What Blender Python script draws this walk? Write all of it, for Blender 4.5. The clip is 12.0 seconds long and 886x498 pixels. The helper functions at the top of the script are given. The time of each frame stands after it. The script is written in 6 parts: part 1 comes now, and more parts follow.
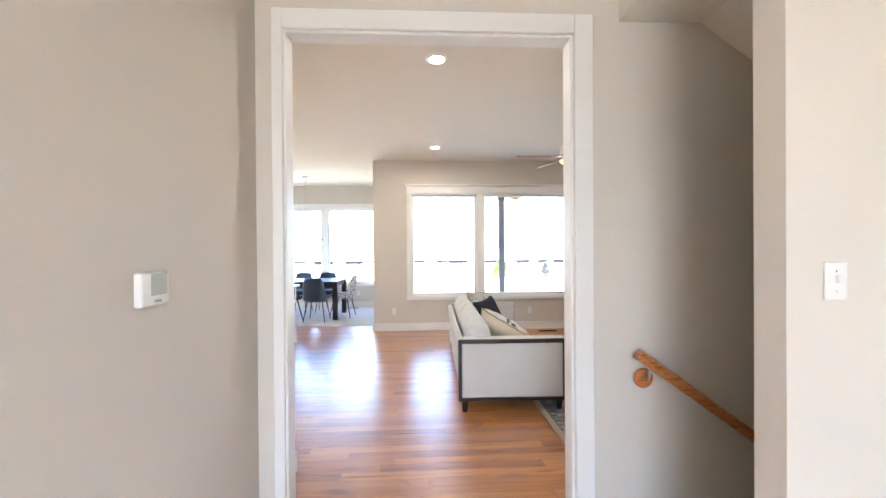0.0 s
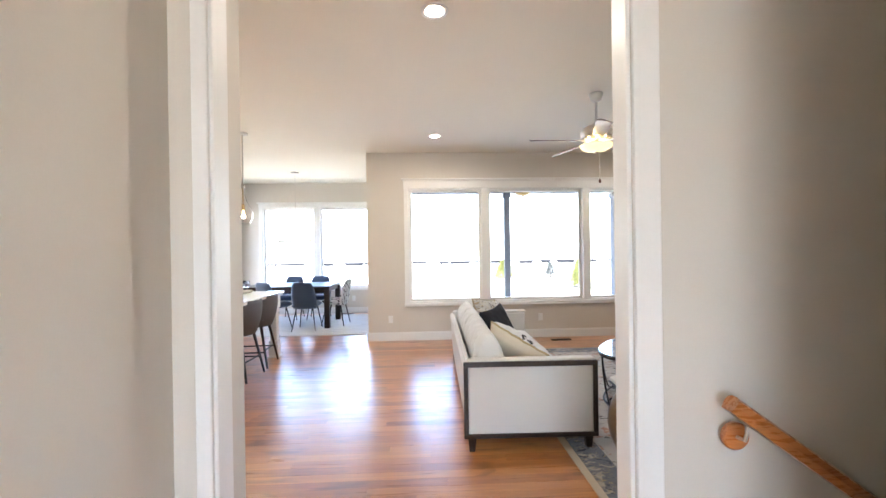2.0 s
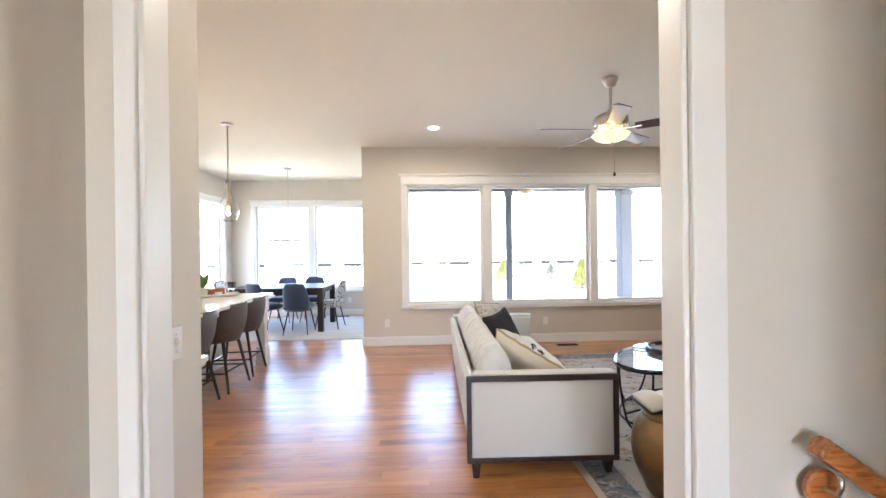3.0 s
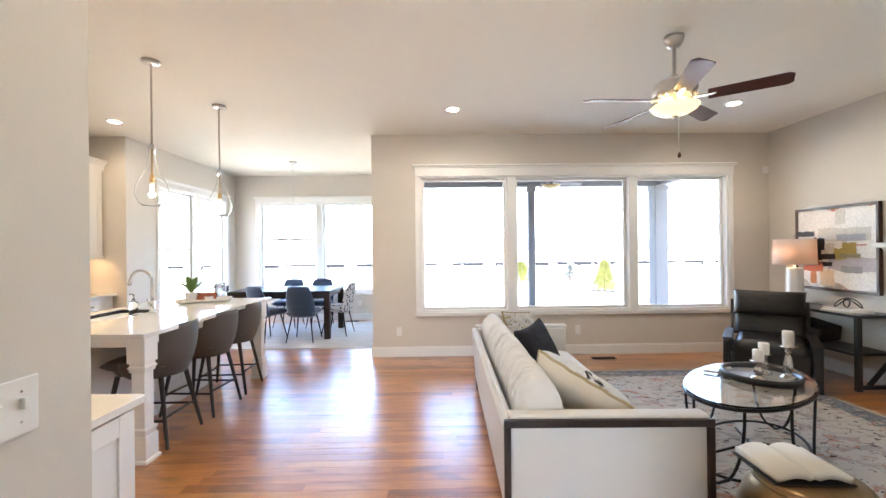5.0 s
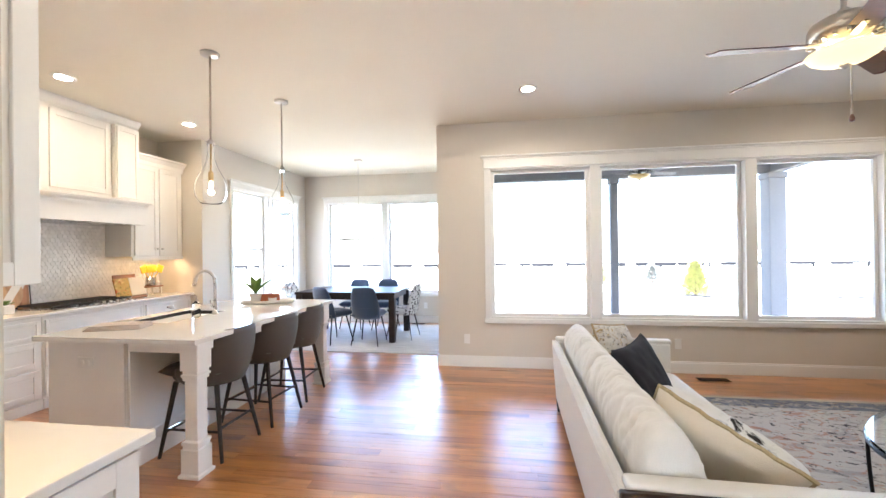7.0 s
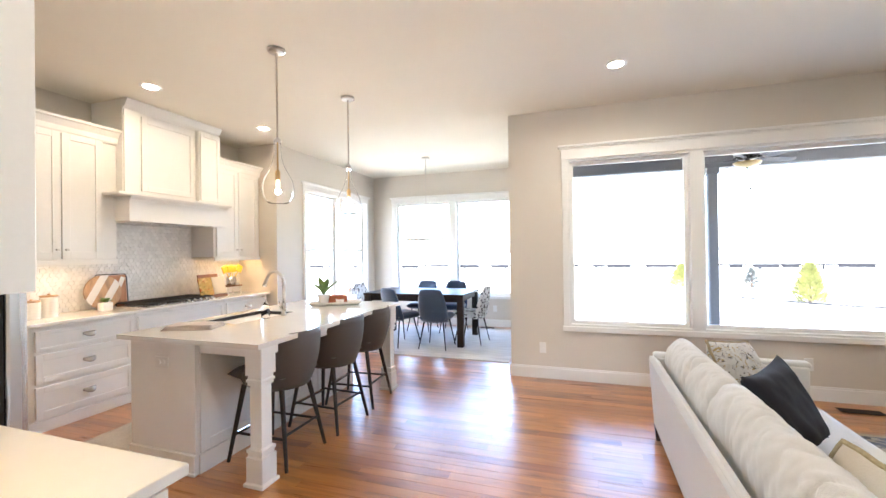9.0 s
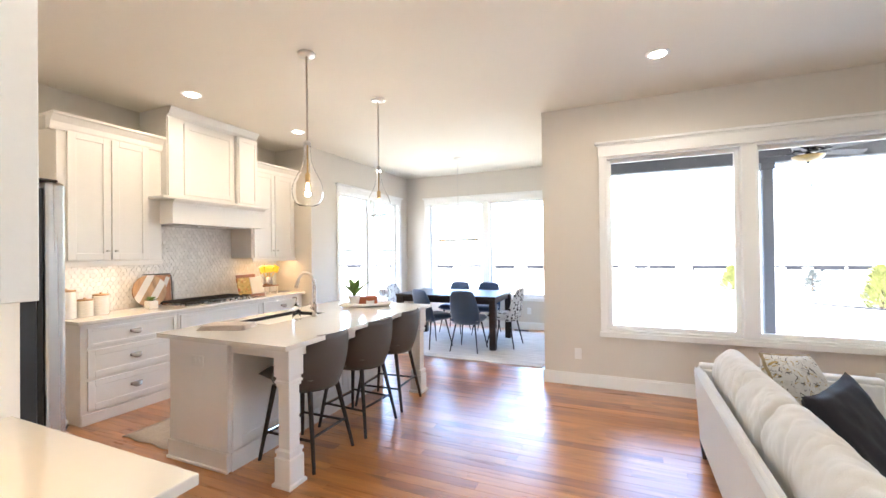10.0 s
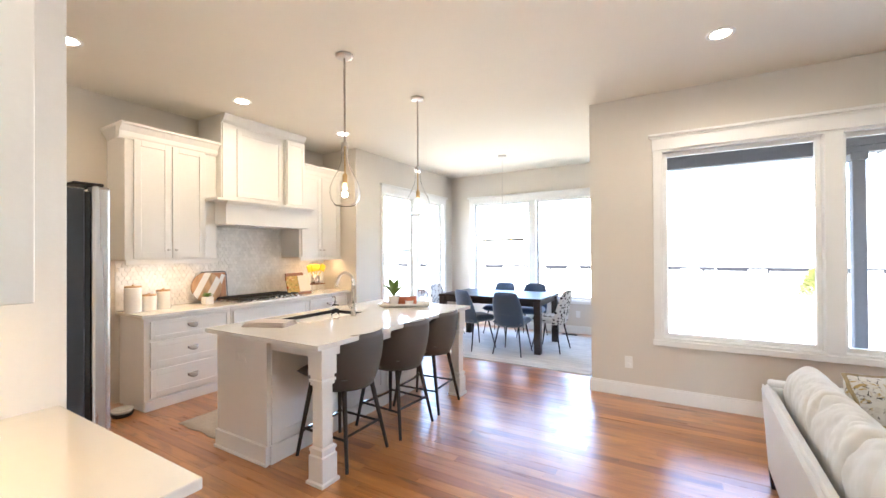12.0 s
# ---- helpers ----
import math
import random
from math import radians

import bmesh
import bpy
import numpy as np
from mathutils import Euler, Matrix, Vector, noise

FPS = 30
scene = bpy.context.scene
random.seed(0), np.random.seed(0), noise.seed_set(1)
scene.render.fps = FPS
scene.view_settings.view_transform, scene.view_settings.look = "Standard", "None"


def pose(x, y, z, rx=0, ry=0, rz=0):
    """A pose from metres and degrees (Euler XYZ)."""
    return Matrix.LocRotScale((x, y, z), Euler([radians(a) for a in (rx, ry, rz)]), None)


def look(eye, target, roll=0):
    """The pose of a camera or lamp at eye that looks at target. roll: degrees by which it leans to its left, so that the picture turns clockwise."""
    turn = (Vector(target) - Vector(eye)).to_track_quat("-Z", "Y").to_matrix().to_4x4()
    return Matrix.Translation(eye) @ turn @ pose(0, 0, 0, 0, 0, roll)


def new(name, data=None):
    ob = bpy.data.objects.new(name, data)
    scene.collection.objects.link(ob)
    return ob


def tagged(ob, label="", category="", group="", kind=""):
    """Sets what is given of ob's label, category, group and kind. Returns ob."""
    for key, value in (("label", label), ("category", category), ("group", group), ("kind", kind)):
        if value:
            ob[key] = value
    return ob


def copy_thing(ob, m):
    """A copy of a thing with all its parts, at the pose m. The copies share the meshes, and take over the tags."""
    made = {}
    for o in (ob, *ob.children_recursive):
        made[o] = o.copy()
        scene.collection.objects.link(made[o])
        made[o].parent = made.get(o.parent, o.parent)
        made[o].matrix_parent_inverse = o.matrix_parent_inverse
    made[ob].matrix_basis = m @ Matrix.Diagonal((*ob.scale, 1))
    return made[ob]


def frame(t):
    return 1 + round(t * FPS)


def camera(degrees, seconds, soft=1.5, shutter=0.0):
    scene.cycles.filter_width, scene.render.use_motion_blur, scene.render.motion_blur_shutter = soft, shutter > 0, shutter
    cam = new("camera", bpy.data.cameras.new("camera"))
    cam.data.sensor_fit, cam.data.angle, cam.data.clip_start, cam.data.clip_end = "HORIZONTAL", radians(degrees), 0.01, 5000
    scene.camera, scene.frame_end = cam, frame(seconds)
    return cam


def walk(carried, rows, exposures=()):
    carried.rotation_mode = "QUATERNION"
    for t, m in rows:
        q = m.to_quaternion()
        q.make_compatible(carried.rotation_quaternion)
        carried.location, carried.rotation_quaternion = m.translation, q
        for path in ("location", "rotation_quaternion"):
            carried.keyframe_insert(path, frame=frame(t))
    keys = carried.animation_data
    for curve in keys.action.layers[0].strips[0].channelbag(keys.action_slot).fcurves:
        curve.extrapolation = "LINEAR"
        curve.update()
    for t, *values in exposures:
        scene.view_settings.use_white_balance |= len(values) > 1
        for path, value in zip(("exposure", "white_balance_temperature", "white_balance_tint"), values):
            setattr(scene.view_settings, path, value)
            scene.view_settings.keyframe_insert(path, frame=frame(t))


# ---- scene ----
cam = camera(96.0, 12.0)
PATH = [
    (0, (0.309, 0.254, 1.423), (0.41, 2.251, 1.414), -0.4),
    (0.5, (0.308, 0.41, 1.416), (0.407, 2.408, 1.412), -0.5),
    (1, (0.328, 0.584, 1.425), (0.422, 2.582, 1.418), -0.6),
    (1.5, (0.337, 0.741, 1.429), (0.43, 2.739, 1.423), -0.7),
    (2, (0.347, 0.908, 1.425), (0.44, 2.906, 1.419), -0.8),
    (2.5, (0.351, 1.077, 1.428), (0.444, 3.075, 1.418), -0.7),
    (3, (0.355, 1.242, 1.41), (0.453, 3.239, 1.407), -0.7),
    (5, (0.314, 1.878, 1.393), (0.345, 3.878, 1.396), -0.6),
    (5.5, (0.306, 2.003, 1.397), (0.281, 4.003, 1.401), -0.6),
    (6, (0.299, 2.132, 1.394), (0.19, 4.129, 1.399), -0.6),
    (6.5, (0.285, 2.235, 1.397), (0.079, 4.225, 1.401), -0.6),
    (7, (0.254, 2.336, 1.389), (-0.045, 4.314, 1.396), -0.7),
    (9, (0.15, 2.63, 1.387), (-0.473, 4.53, 1.401), -0.8),
    (9.5, (0.164, 2.677, 1.389), (-0.545, 4.547, 1.405), -0.7),
    (10, (0.172, 2.715, 1.403), (-0.616, 4.553, 1.419), -0.7),
    (10.5, (0.2, 2.745, 1.411), (-0.665, 4.549, 1.424), -0.6),
    (11, (0.214, 2.784, 1.414), (-0.713, 4.556, 1.427), -0.6),
    (11.5, (0.225, 2.81, 1.412), (-0.747, 4.558, 1.426), -0.4),
    (12, (0.229, 2.837, 1.412), (-0.783, 4.562, 1.427), -0.4),
]
walk(cam, [(t, look(e, g, r)) for t, e, g, r in PATH], [(0, 4.40, 5700, 9), (3, 4.43, 5800, 9), (5, 4.46, 5800, 9), (9, 4.51, 5780, 9), (12, 4.50, 5830, 9)])

# ---- sky and sun ----
world = bpy.data.worlds.new("sky")
scene.world = world
world.use_nodes = True
wn = world.node_tree
sky = wn.nodes.new("ShaderNodeTexSky")
sky.sky_type, sky.sun_disc = "NISHITA", False
sky.sun_elevation, sky.sun_rotation = radians(69), radians(206)
sky.dust_density, sky.ozone_density = 3.0, 0.8
wn.nodes["Background"].inputs[1].default_value = 0.15
wn.links.new(sky.outputs[0], wn.nodes["Background"].inputs[0])
sun = new("sun", bpy.data.lights.new("sun", "SUN"))
sun.data.energy, sun.data.angle, sun.data.color = 3.7, radians(0.6), (1.0, 0.95, 0.88)
sun.matrix_world = look((-2, -4, 12), (0, 0, 0))
# daylight that comes in by the glazed front door behind the camera
day = new("door_daylight", bpy.data.lights.new("door_daylight", "AREA"))
day.data.shape, day.data.size, day.data.size_y, day.data.energy, day.data.color = "RECTANGLE", 1.3, 2.3, 1.2, (0.78, 0.95, 1.0)
day.matrix_world = look((0.26, -2.58, 1.35), (0.26, 0, 1.35))


# ---- materials ----
def mat(name, color, rough=0.6, metal=0.0, bump=0.0, scale=30.0, vary=0.06, spec=0.5, coat=0.0, wide=1.3, stretch=(1, 1, 1), sheen=0.0):
    """Paint, metal or cloth with fine grain, slow unevenness and a little relief."""
    m = bpy.data.materials.new(name)
    m.use_nodes = True
    nt = m.node_tree
    b = nt.nodes["Principled BSDF"]
    b.inputs["Roughness"].default_value = rough
    b.inputs["Metallic"].default_value = metal
    b.inputs["Specular IOR Level"].default_value = spec
    b.inputs["Coat Weight"].default_value = coat
    b.inputs["Sheen Weight"].default_value = sheen
    co = nt.nodes.new("ShaderNodeTexCoord")
    mp = nt.nodes.new("ShaderNodeMapping")
    mp.inputs["Scale"].default_value = stretch
    nt.links.new(co.outputs["Object"], mp.inputs[0])
    n1, n2 = nt.nodes.new("ShaderNodeTexNoise"), nt.nodes.new("ShaderNodeTexNoise")
    n1.inputs["Scale"].default_value, n1.inputs["Detail"].default_value = scale, 6
    n2.inputs["Scale"].default_value, n2.inputs["Detail"].default_value = wide, 3
    add = nt.nodes.new("ShaderNodeMath")
    add.operation = "ADD"
    for n in (n1, n2):
        nt.links.new(mp.outputs[0], n.inputs["Vector"])
    nt.links.new(n1.outputs[0], add.inputs[0])
    nt.links.new(n2.outputs[0], add.inputs[1])
    ramp = nt.nodes.new("ShaderNodeMapRange")
    ramp.inputs[1].default_value, ramp.inputs[2].default_value = 0.6, 1.4
    ramp.inputs[3].default_value, ramp.inputs[4].default_value = 1 - vary, 1 + vary
    nt.links.new(add.outputs[0], ramp.inputs[0])
    mul = nt.nodes.new("ShaderNodeVectorMath")
    mul.operation = "SCALE"
    mul.inputs[0].default_value = color
    nt.links.new(ramp.outputs[0], mul.inputs["Scale"])
    nt.links.new(mul.outputs[0], b.inputs["Base Color"])
    rr = nt.nodes.new("ShaderNodeMapRange")
    rr.inputs[1].default_value, rr.inputs[2].default_value = 0.3, 0.7
    rr.inputs[3].default_value, rr.inputs[4].default_value = max(0.02, rough - 0.06), min(1, rough + 0.06)
    nt.links.new(n2.outputs[0], rr.inputs[0])
    nt.links.new(rr.outputs[0], b.inputs["Roughness"])
    if bump:
        bp = nt.nodes.new("ShaderNodeBump")
        bp.inputs["Strength"].default_value, bp.inputs["Distance"].default_value = bump, 0.004
        nt.links.new(n1.outputs[0], bp.inputs["Height"])
        nt.links.new(bp.outputs[0], b.inputs["Normal"])
    return m


def glow(name, color, strength, body=1.0):
    m = bpy.data.materials.new(name)
    m.use_nodes = True
    b = m.node_tree.nodes["Principled BSDF"]
    b.inputs["Base Color"].default_value = (*[c * body for c in color], 1)
    b.inputs["Emission Color"].default_value = (*color, 1)
    b.inputs["Emission Strength"].default_value = strength
    return m


def glass(name, tint=(1, 1, 1), rough=0.0, ior=1.45):
    m = bpy.data.materials.new(name)
    m.use_nodes = True
    b = m.node_tree.nodes["Principled BSDF"]
    b.inputs["Base Color"].default_value = (*tint, 1)
    b.inputs["Transmission Weight"].default_value = 1
    b.inputs["Roughness"].default_value, b.inputs["IOR"].default_value = rough, ior
    return m


def wood(name, dark, light, scale=1.0, rough=0.35, coat=0.0, axis=0, per_piece=0.5, bump=0.12):
    """Streaky timber along an axis; pieces differ from one another."""
    m = bpy.data.materials.new(name)
    m.use_nodes = True
    nt = m.node_tree
    b = nt.nodes["Principled BSDF"]
    co = nt.nodes.new("ShaderNodeTexCoord")
    info = nt.nodes.new("ShaderNodeObjectInfo")
    geo = nt.nodes.new("ShaderNodeNewGeometry")
    mix = nt.nodes.new("ShaderNodeMath")
    mix.operation = "ADD"
    nt.links.new(info.outputs["Random"], mix.inputs[0])
    nt.links.new(geo.outputs["Random Per Island"], mix.inputs[1])
    fr = nt.nodes.new("ShaderNodeMath")
    fr.operation = "FRACT"
    nt.links.new(mix.outputs[0], fr.inputs[0])
    off = nt.nodes.new("ShaderNodeVectorMath")
    off.operation = "MULTIPLY_ADD"
    off.inputs[1].default_value = (17, 31, 23)
    nt.links.new(fr.outputs[0], off.inputs[0])
    nt.links.new(geo.outputs["Position"], off.inputs[2])
    mp = nt.nodes.new("ShaderNodeMapping")
    s = [22 * scale] * 3
    s[axis] = 1.3 * scale
    mp.inputs["Scale"].default_value = s
    nt.links.new(off.outputs[0], mp.inputs[0])
    n1 = nt.nodes.new("ShaderNodeTexNoise")
    n1.inputs["Scale"].default_value, n1.inputs["Detail"].default_value, n1.inputs["Distortion"].default_value = 1.5, 8, 0.8
    nt.links.new(mp.outputs[0], n1.inputs["Vector"])
    blend = nt.nodes.new("ShaderNodeMath")
    blend.operation = "MULTIPLY_ADD"
    blend.inputs[1].default_value = per_piece
    nt.links.new(fr.outputs[0], blend.inputs[0])
    sc = nt.nodes.new("ShaderNodeMath")
    sc.operation = "MULTIPLY"
    sc.inputs[1].default_value = 1 - per_piece * 0.6
    nt.links.new(n1.outputs[0], sc.inputs[0])
    nt.links.new(sc.outputs[0], blend.inputs[2])
    ramp = nt.nodes.new("ShaderNodeValToRGB")
    ramp.color_ramp.elements[0].position, ramp.color_ramp.elements[1].position = 0.22, 0.9
    ramp.color_ramp.elements[0].color, ramp.color_ramp.elements[1].color = (*dark, 1), (*light, 1)
    nt.links.new(blend.outputs[0], ramp.inputs[0])
    knot = nt.nodes.new("ShaderNodeMapping")
    ks = [5.0 * scale] * 3
    ks[axis] = 1.6 * scale
    knot.inputs["Scale"].default_value = ks
    nt.links.new(off.outputs[0], knot.inputs[0])
    n2 = nt.nodes.new("ShaderNodeTexNoise")
    n2.inputs["Scale"].default_value, n2.inputs["Detail"].default_value, n2.inputs["Distortion"].default_value = 1.0, 4, 1.2
    nt.links.new(knot.outputs[0], n2.inputs["Vector"])
    kr = nt.nodes.new("ShaderNodeMapRange")
    kr.inputs[1].default_value, kr.inputs[2].default_value, kr.inputs[3].default_value, kr.inputs[4].default_value = 0.54, 0.72, 1.0, 0.52
    nt.links.new(n2.outputs[0], kr.inputs[0])
    tone = nt.nodes.new("ShaderNodeVectorMath")
    tone.operation = "SCALE"
    nt.links.new(ramp.outputs[0], tone.inputs[0])
    nt.links.new(kr.outputs[0], tone.inputs["Scale"])
    nt.links.new(tone.outputs[0], b.inputs["Base Color"])
    rr = nt.nodes.new("ShaderNodeMapRange")
    rr.inputs[3].default_value, rr.inputs[4].default_value = rough - 0.08, rough + 0.08
    nt.links.new(n1.outputs[0], rr.inputs[0])
    nt.links.new(rr.outputs[0], b.inputs["Roughness"])
    b.inputs["Coat Weight"].default_value = coat
    b.inputs["Coat Roughness"].default_value = 0.29
    b.inputs["Coat IOR"].default_value = 1.52
    bp = nt.nodes.new("ShaderNodeBump")
    bp.inputs["Strength"].default_value, bp.inputs["Distance"].default_value = bump, 0.002
    nt.links.new(n1.outputs[0], bp.inputs["Height"])
    nt.links.new(bp.outputs[0], b.inputs["Normal"])
    return m


M_WALL = mat("wall_paint", (0.648, 0.602, 0.530), 0.75, bump=0.12, scale=160, vary=0.02)
M_CEIL = mat("ceiling_paint", (0.80, 0.752, 0.645), 0.85, bump=0.2, scale=120, vary=0.02)
M_TRIM = mat("white_trim_paint", (0.80, 0.79, 0.76), 0.4, bump=0.04, scale=60, vary=0.015)
M_CAB = mat("white_cabinet_paint", (0.82, 0.805, 0.775), 0.4, bump=0.04, scale=70, vary=0.015)
M_QUARTZ = mat("white_quartz", (0.80, 0.78, 0.74), 0.12, scale=9, vary=0.03, coat=0.3)
M_FLOOR = wood("oiled_hardwood", (0.235, 0.066, 0.012), (0.64, 0.285, 0.080), 1.0, 0.30, 1.0, 0, 0.42, 0.03)
M_NICKEL = mat("brushed_nickel", (0.60, 0.57, 0.53), 0.28, 1.0, bump=0.05, scale=200)
M_CHROME = mat("polished_steel", (0.75, 0.74, 0.72), 0.1, 1.0)
M_STEEL = mat("stainless_steel", (0.62, 0.61, 0.60), 0.25, 1.0, bump=0.03, scale=60, stretch=(20, 20, 0.4))
M_FRIDGE_SIDE = mat("dark_grey_enamel", (0.035, 0.037, 0.044), 0.4, bump=0.05, scale=200)
M_BLACK = mat("black_lacquer", (0.016, 0.015, 0.015), 0.35, bump=0.05, scale=90, vary=0.2)
M_IRON = mat("black_iron", (0.018, 0.017, 0.017), 0.42, 0.6, bump=0.1, scale=120, vary=0.2)
M_GLASS = glass("window_glass", (1, 1, 1), 0.0, 1.02)
M_CLEAR = glass("clear_glass", (1, 1, 1), 0.0, 1.09)
M_SOFA = mat("cream_upholstery", (0.66, 0.64, 0.60), 0.9, bump=0.5, scale=260, vary=0.05, sheen=0.3)
M_DARKWOOD = wood("espresso_wood", (0.012, 0.007, 0.005), (0.034, 0.017, 0.012), 1.0, 0.4, 0.0, 2, 0.2)
M_LAMP = glow("lamp_diffuser", (1.0, 0.86, 0.66), 2.5)
M_DRAIN = mat("dark_vent", (0.03, 0.022, 0.016), 0.6)
M_PLASTIC = mat("white_plastic", (0.78, 0.77, 0.74), 0.35, vary=0.01)


# ---- building blocks ----
def add_box(bm, x0, y0, z0, x1, y1, z1, bev=0.0, seg=1, m=None):
    r = bmesh.ops.create_cube(bm, size=1)
    vs = r["verts"]
    bmesh.ops.transform(bm, verts=vs, matrix=Matrix.Translation(((x0 + x1) / 2, (y0 + y1) / 2, (z0 + z1) / 2)) @ Matrix.Diagonal((abs(x1 - x0), abs(y1 - y0), abs(z1 - z0), 1)))
    if bev:
        es = list({e for v in vs for e in v.link_edges})
        r = bmesh.ops.bevel(bm, geom=es, offset=bev, segments=seg, affect="EDGES", profile=0.5)
        vs = list({v for f in r["faces"] for v in f.verts} | {v for v in vs if v.is_valid})
    if m is not None:
        bmesh.ops.transform(bm, verts=vs, matrix=m)
    return bm


def bx(x0, y0, z0, x1, y1, z1, bev=0.003, seg=1):
    return add_box(bmesh.new(), x0, y0, z0, x1, y1, z1, bev, seg)


def add_rod(bm, p, q, r0, r1=None, seg=10, caps=True):
    """A straight tapered round bar from p to q."""
    p, q = Vector(p), Vector(q)
    d = q - p
    m = Matrix.Translation((p + q) / 2) @ d.to_track_quat("Z", "Y").to_matrix().to_4x4()
    bmesh.ops.create_cone(bm, cap_ends=caps, segments=seg, radius1=r0, radius2=r0 if r1 is None else r1, depth=d.length, matrix=m)
    return bm


def rod(p, q, r0, r1=None, seg=10):
    return add_rod(bmesh.new(), p, q, r0, r1, seg)


def add_sweep(bm, pts, r, seg=8, closed=False):
    """A round bar of radius r (or one radius a point) along a line of points."""
    pts = [Vector(p) for p in pts]
    n, rings = len(pts), []
    up = None
    for i, p in enumerate(pts):
        a = pts[(i - 1) % n] if closed or i else pts[0]
        b = pts[(i + 1) % n] if closed or i < n - 1 else pts[-1]
        t = (b - a).normalized()
        if up is None:
            up = t.orthogonal().normalized()
        up = (up - t * up.dot(t)).normalized()
        side = t.cross(up)
        rr = r[i] if isinstance(r, (list, tuple)) else r
        rings.append([bm.verts.new(p + (up * math.cos(k * math.tau / seg) + side * math.sin(k * math.tau / seg)) * rr) for k in range(seg)])
    for i in range(n if closed else n - 1):
        a, b = rings[i], rings[(i + 1) % n]
        for k in range(seg):
            bm.faces.new((a[k], a[(k + 1) % seg], b[(k + 1) % seg], b[k]))
    if not closed:
        bm.faces.new(rings[0][::-1])
        bm.faces.new(rings[-1])
    return bm


def sweep(pts, r, seg=8, closed=False):
    return add_sweep(bmesh.new(), pts, r, seg, closed)


def add_lathe(bm, prof, seg=24, at=(0, 0, 0), sx=1.0, sy=1.0):
    """A turned shape from (radius, height) pairs."""
    rings = [[bm.verts.new((at[0] + max(r, 1e-4) * sx * math.cos(k * math.tau / seg), at[1] + max(r, 1e-4) * sy * math.sin(k * math.tau / seg), at[2] + z)) for k in range(seg)] for r, z in prof]
    for a, b in zip(rings, rings[1:]):
        for k in range(seg):
            bm.faces.new((a[k], a[(k + 1) % seg], b[(k + 1) % seg], b[k]))
    bm.faces.new(rings[0][::-1])
    bm.faces.new(rings[-1])
    return bm


def lathe(prof, seg=24, at=(0, 0, 0), sx=1.0, sy=1.0):
    return add_lathe(bmesh.new(), prof, seg, at, sx, sy)


def prism(pts, axis, a, b):
    """An outline of 2D points pushed from a to b along an axis ('x', 'y' or 'z')."""
    bm = bmesh.new()
    def at(p, h):
        return {"x": (h, p[0], p[1]), "y": (p[0], h, p[1]), "z": (p[0], p[1], h)}[axis]
    lo, hi = [bm.verts.new(at(p, a)) for p in pts], [bm.verts.new(at(p, b)) for p in pts]
    n = len(pts)
    bm.faces.new(lo)
    bm.faces.new(hi[::-1])
    for i in range(n):
        bm.faces.new((lo[i], hi[i], hi[(i + 1) % n], lo[(i + 1) % n]))
    bmesh.ops.recalc_face_normals(bm, faces=bm.faces)
    return bm


def mesh_of(name, bm, material, smooth=False):
    me = bpy.data.meshes.new(name)
    if smooth is not True and smooth:
        for e in bm.edges:
            if len(e.link_faces) == 2 and e.calc_face_angle(0) > smooth:
                e.smooth = False
    for f in bm.faces:
        f.smooth = bool(smooth)
    bmesh.ops.recalc_face_normals(bm, faces=bm.faces)
    bm.to_mesh(me)
    bm.free()
    me.materials.append(material)
    return me


def part(name, bm, material, parent, label="", smooth=False):
    ob = new(name, mesh_of(name, bm, material, smooth))
    ob.parent = parent
    return tagged(ob, label)


def thing(name, m, label, category, group="", kind=""):
    ob = new(name)
    ob.matrix_world = m
    return tagged(ob, label, category, group, kind)


def solid(name, bm, material, label, category="", kind="structure", smooth=False):
    return tagged(new(name, mesh_of(name, bm, material, smooth)), label, category, "", kind)


AT0 = pose(0, 0, 0)
SH = 0.6  # shading: edges sharper than this stay hard

# ---- plan: x to the right, y ahead ----
CEIL = 2.90
XL, XR = -3.70, 4.72        # left wall of the dining room, right wall of the living room
XK = -4.36                  # back wall of the kitchen recess
YW, YD = 7.10, 9.90         # window wall of the living room, far wall of the dining room
XC = -0.53                  # corner of the window wall
YF0, YF1 = 2.355, 2.465     # wall between the hall and the room
YK = 2.85                   # kitchen side of the thick wall
TOP = 2.555                 # head of the cased opening


def wall(name, x0, y0, x1, y1, holes=(), axis="x", z0=0.0, z1=CEIL, material=None, label="greige painted plaster wall"):
    """A wall box with rectangular holes (a0, a1, z0, z1) along its run."""
    bm = bmesh.new()
    cuts = sorted({(x0 if axis == "x" else y0), (x1 if axis == "x" else y1), *[h[0] for h in holes], *[h[1] for h in holes]})
    for a, b in zip(cuts, cuts[1:]):
        spans = [(z0, z1)]
        for h in holes:
            if h[0] <= a + 1e-6 and h[1] >= b - 1e-6:
                spans = [s for lo, hi in spans for s in ((lo, min(hi, h[2])), (max(lo, h[3]), hi)) if s[1] - s[0] > 1e-4]
        for lo, hi in spans:
            add_box(bm, a if axis == "x" else x0, y0 if axis == "x" else a, lo, b if axis == "x" else x1, y1 if axis == "x" else b, hi)
    bmesh.ops.remove_doubles(bm, verts=bm.verts, dist=1e-5)
    return solid(name, bm, material or M_WALL, label, "wall")


W1 = (0.10, 4.173, 0.577, 2.35)     # living room window opening
W2 = (-3.23, -0.83, 0.56, 2.36)   # dining room window, far wall
W3 = (7.714, 9.565, 0.56, 2.36)     # dining room window, left wall

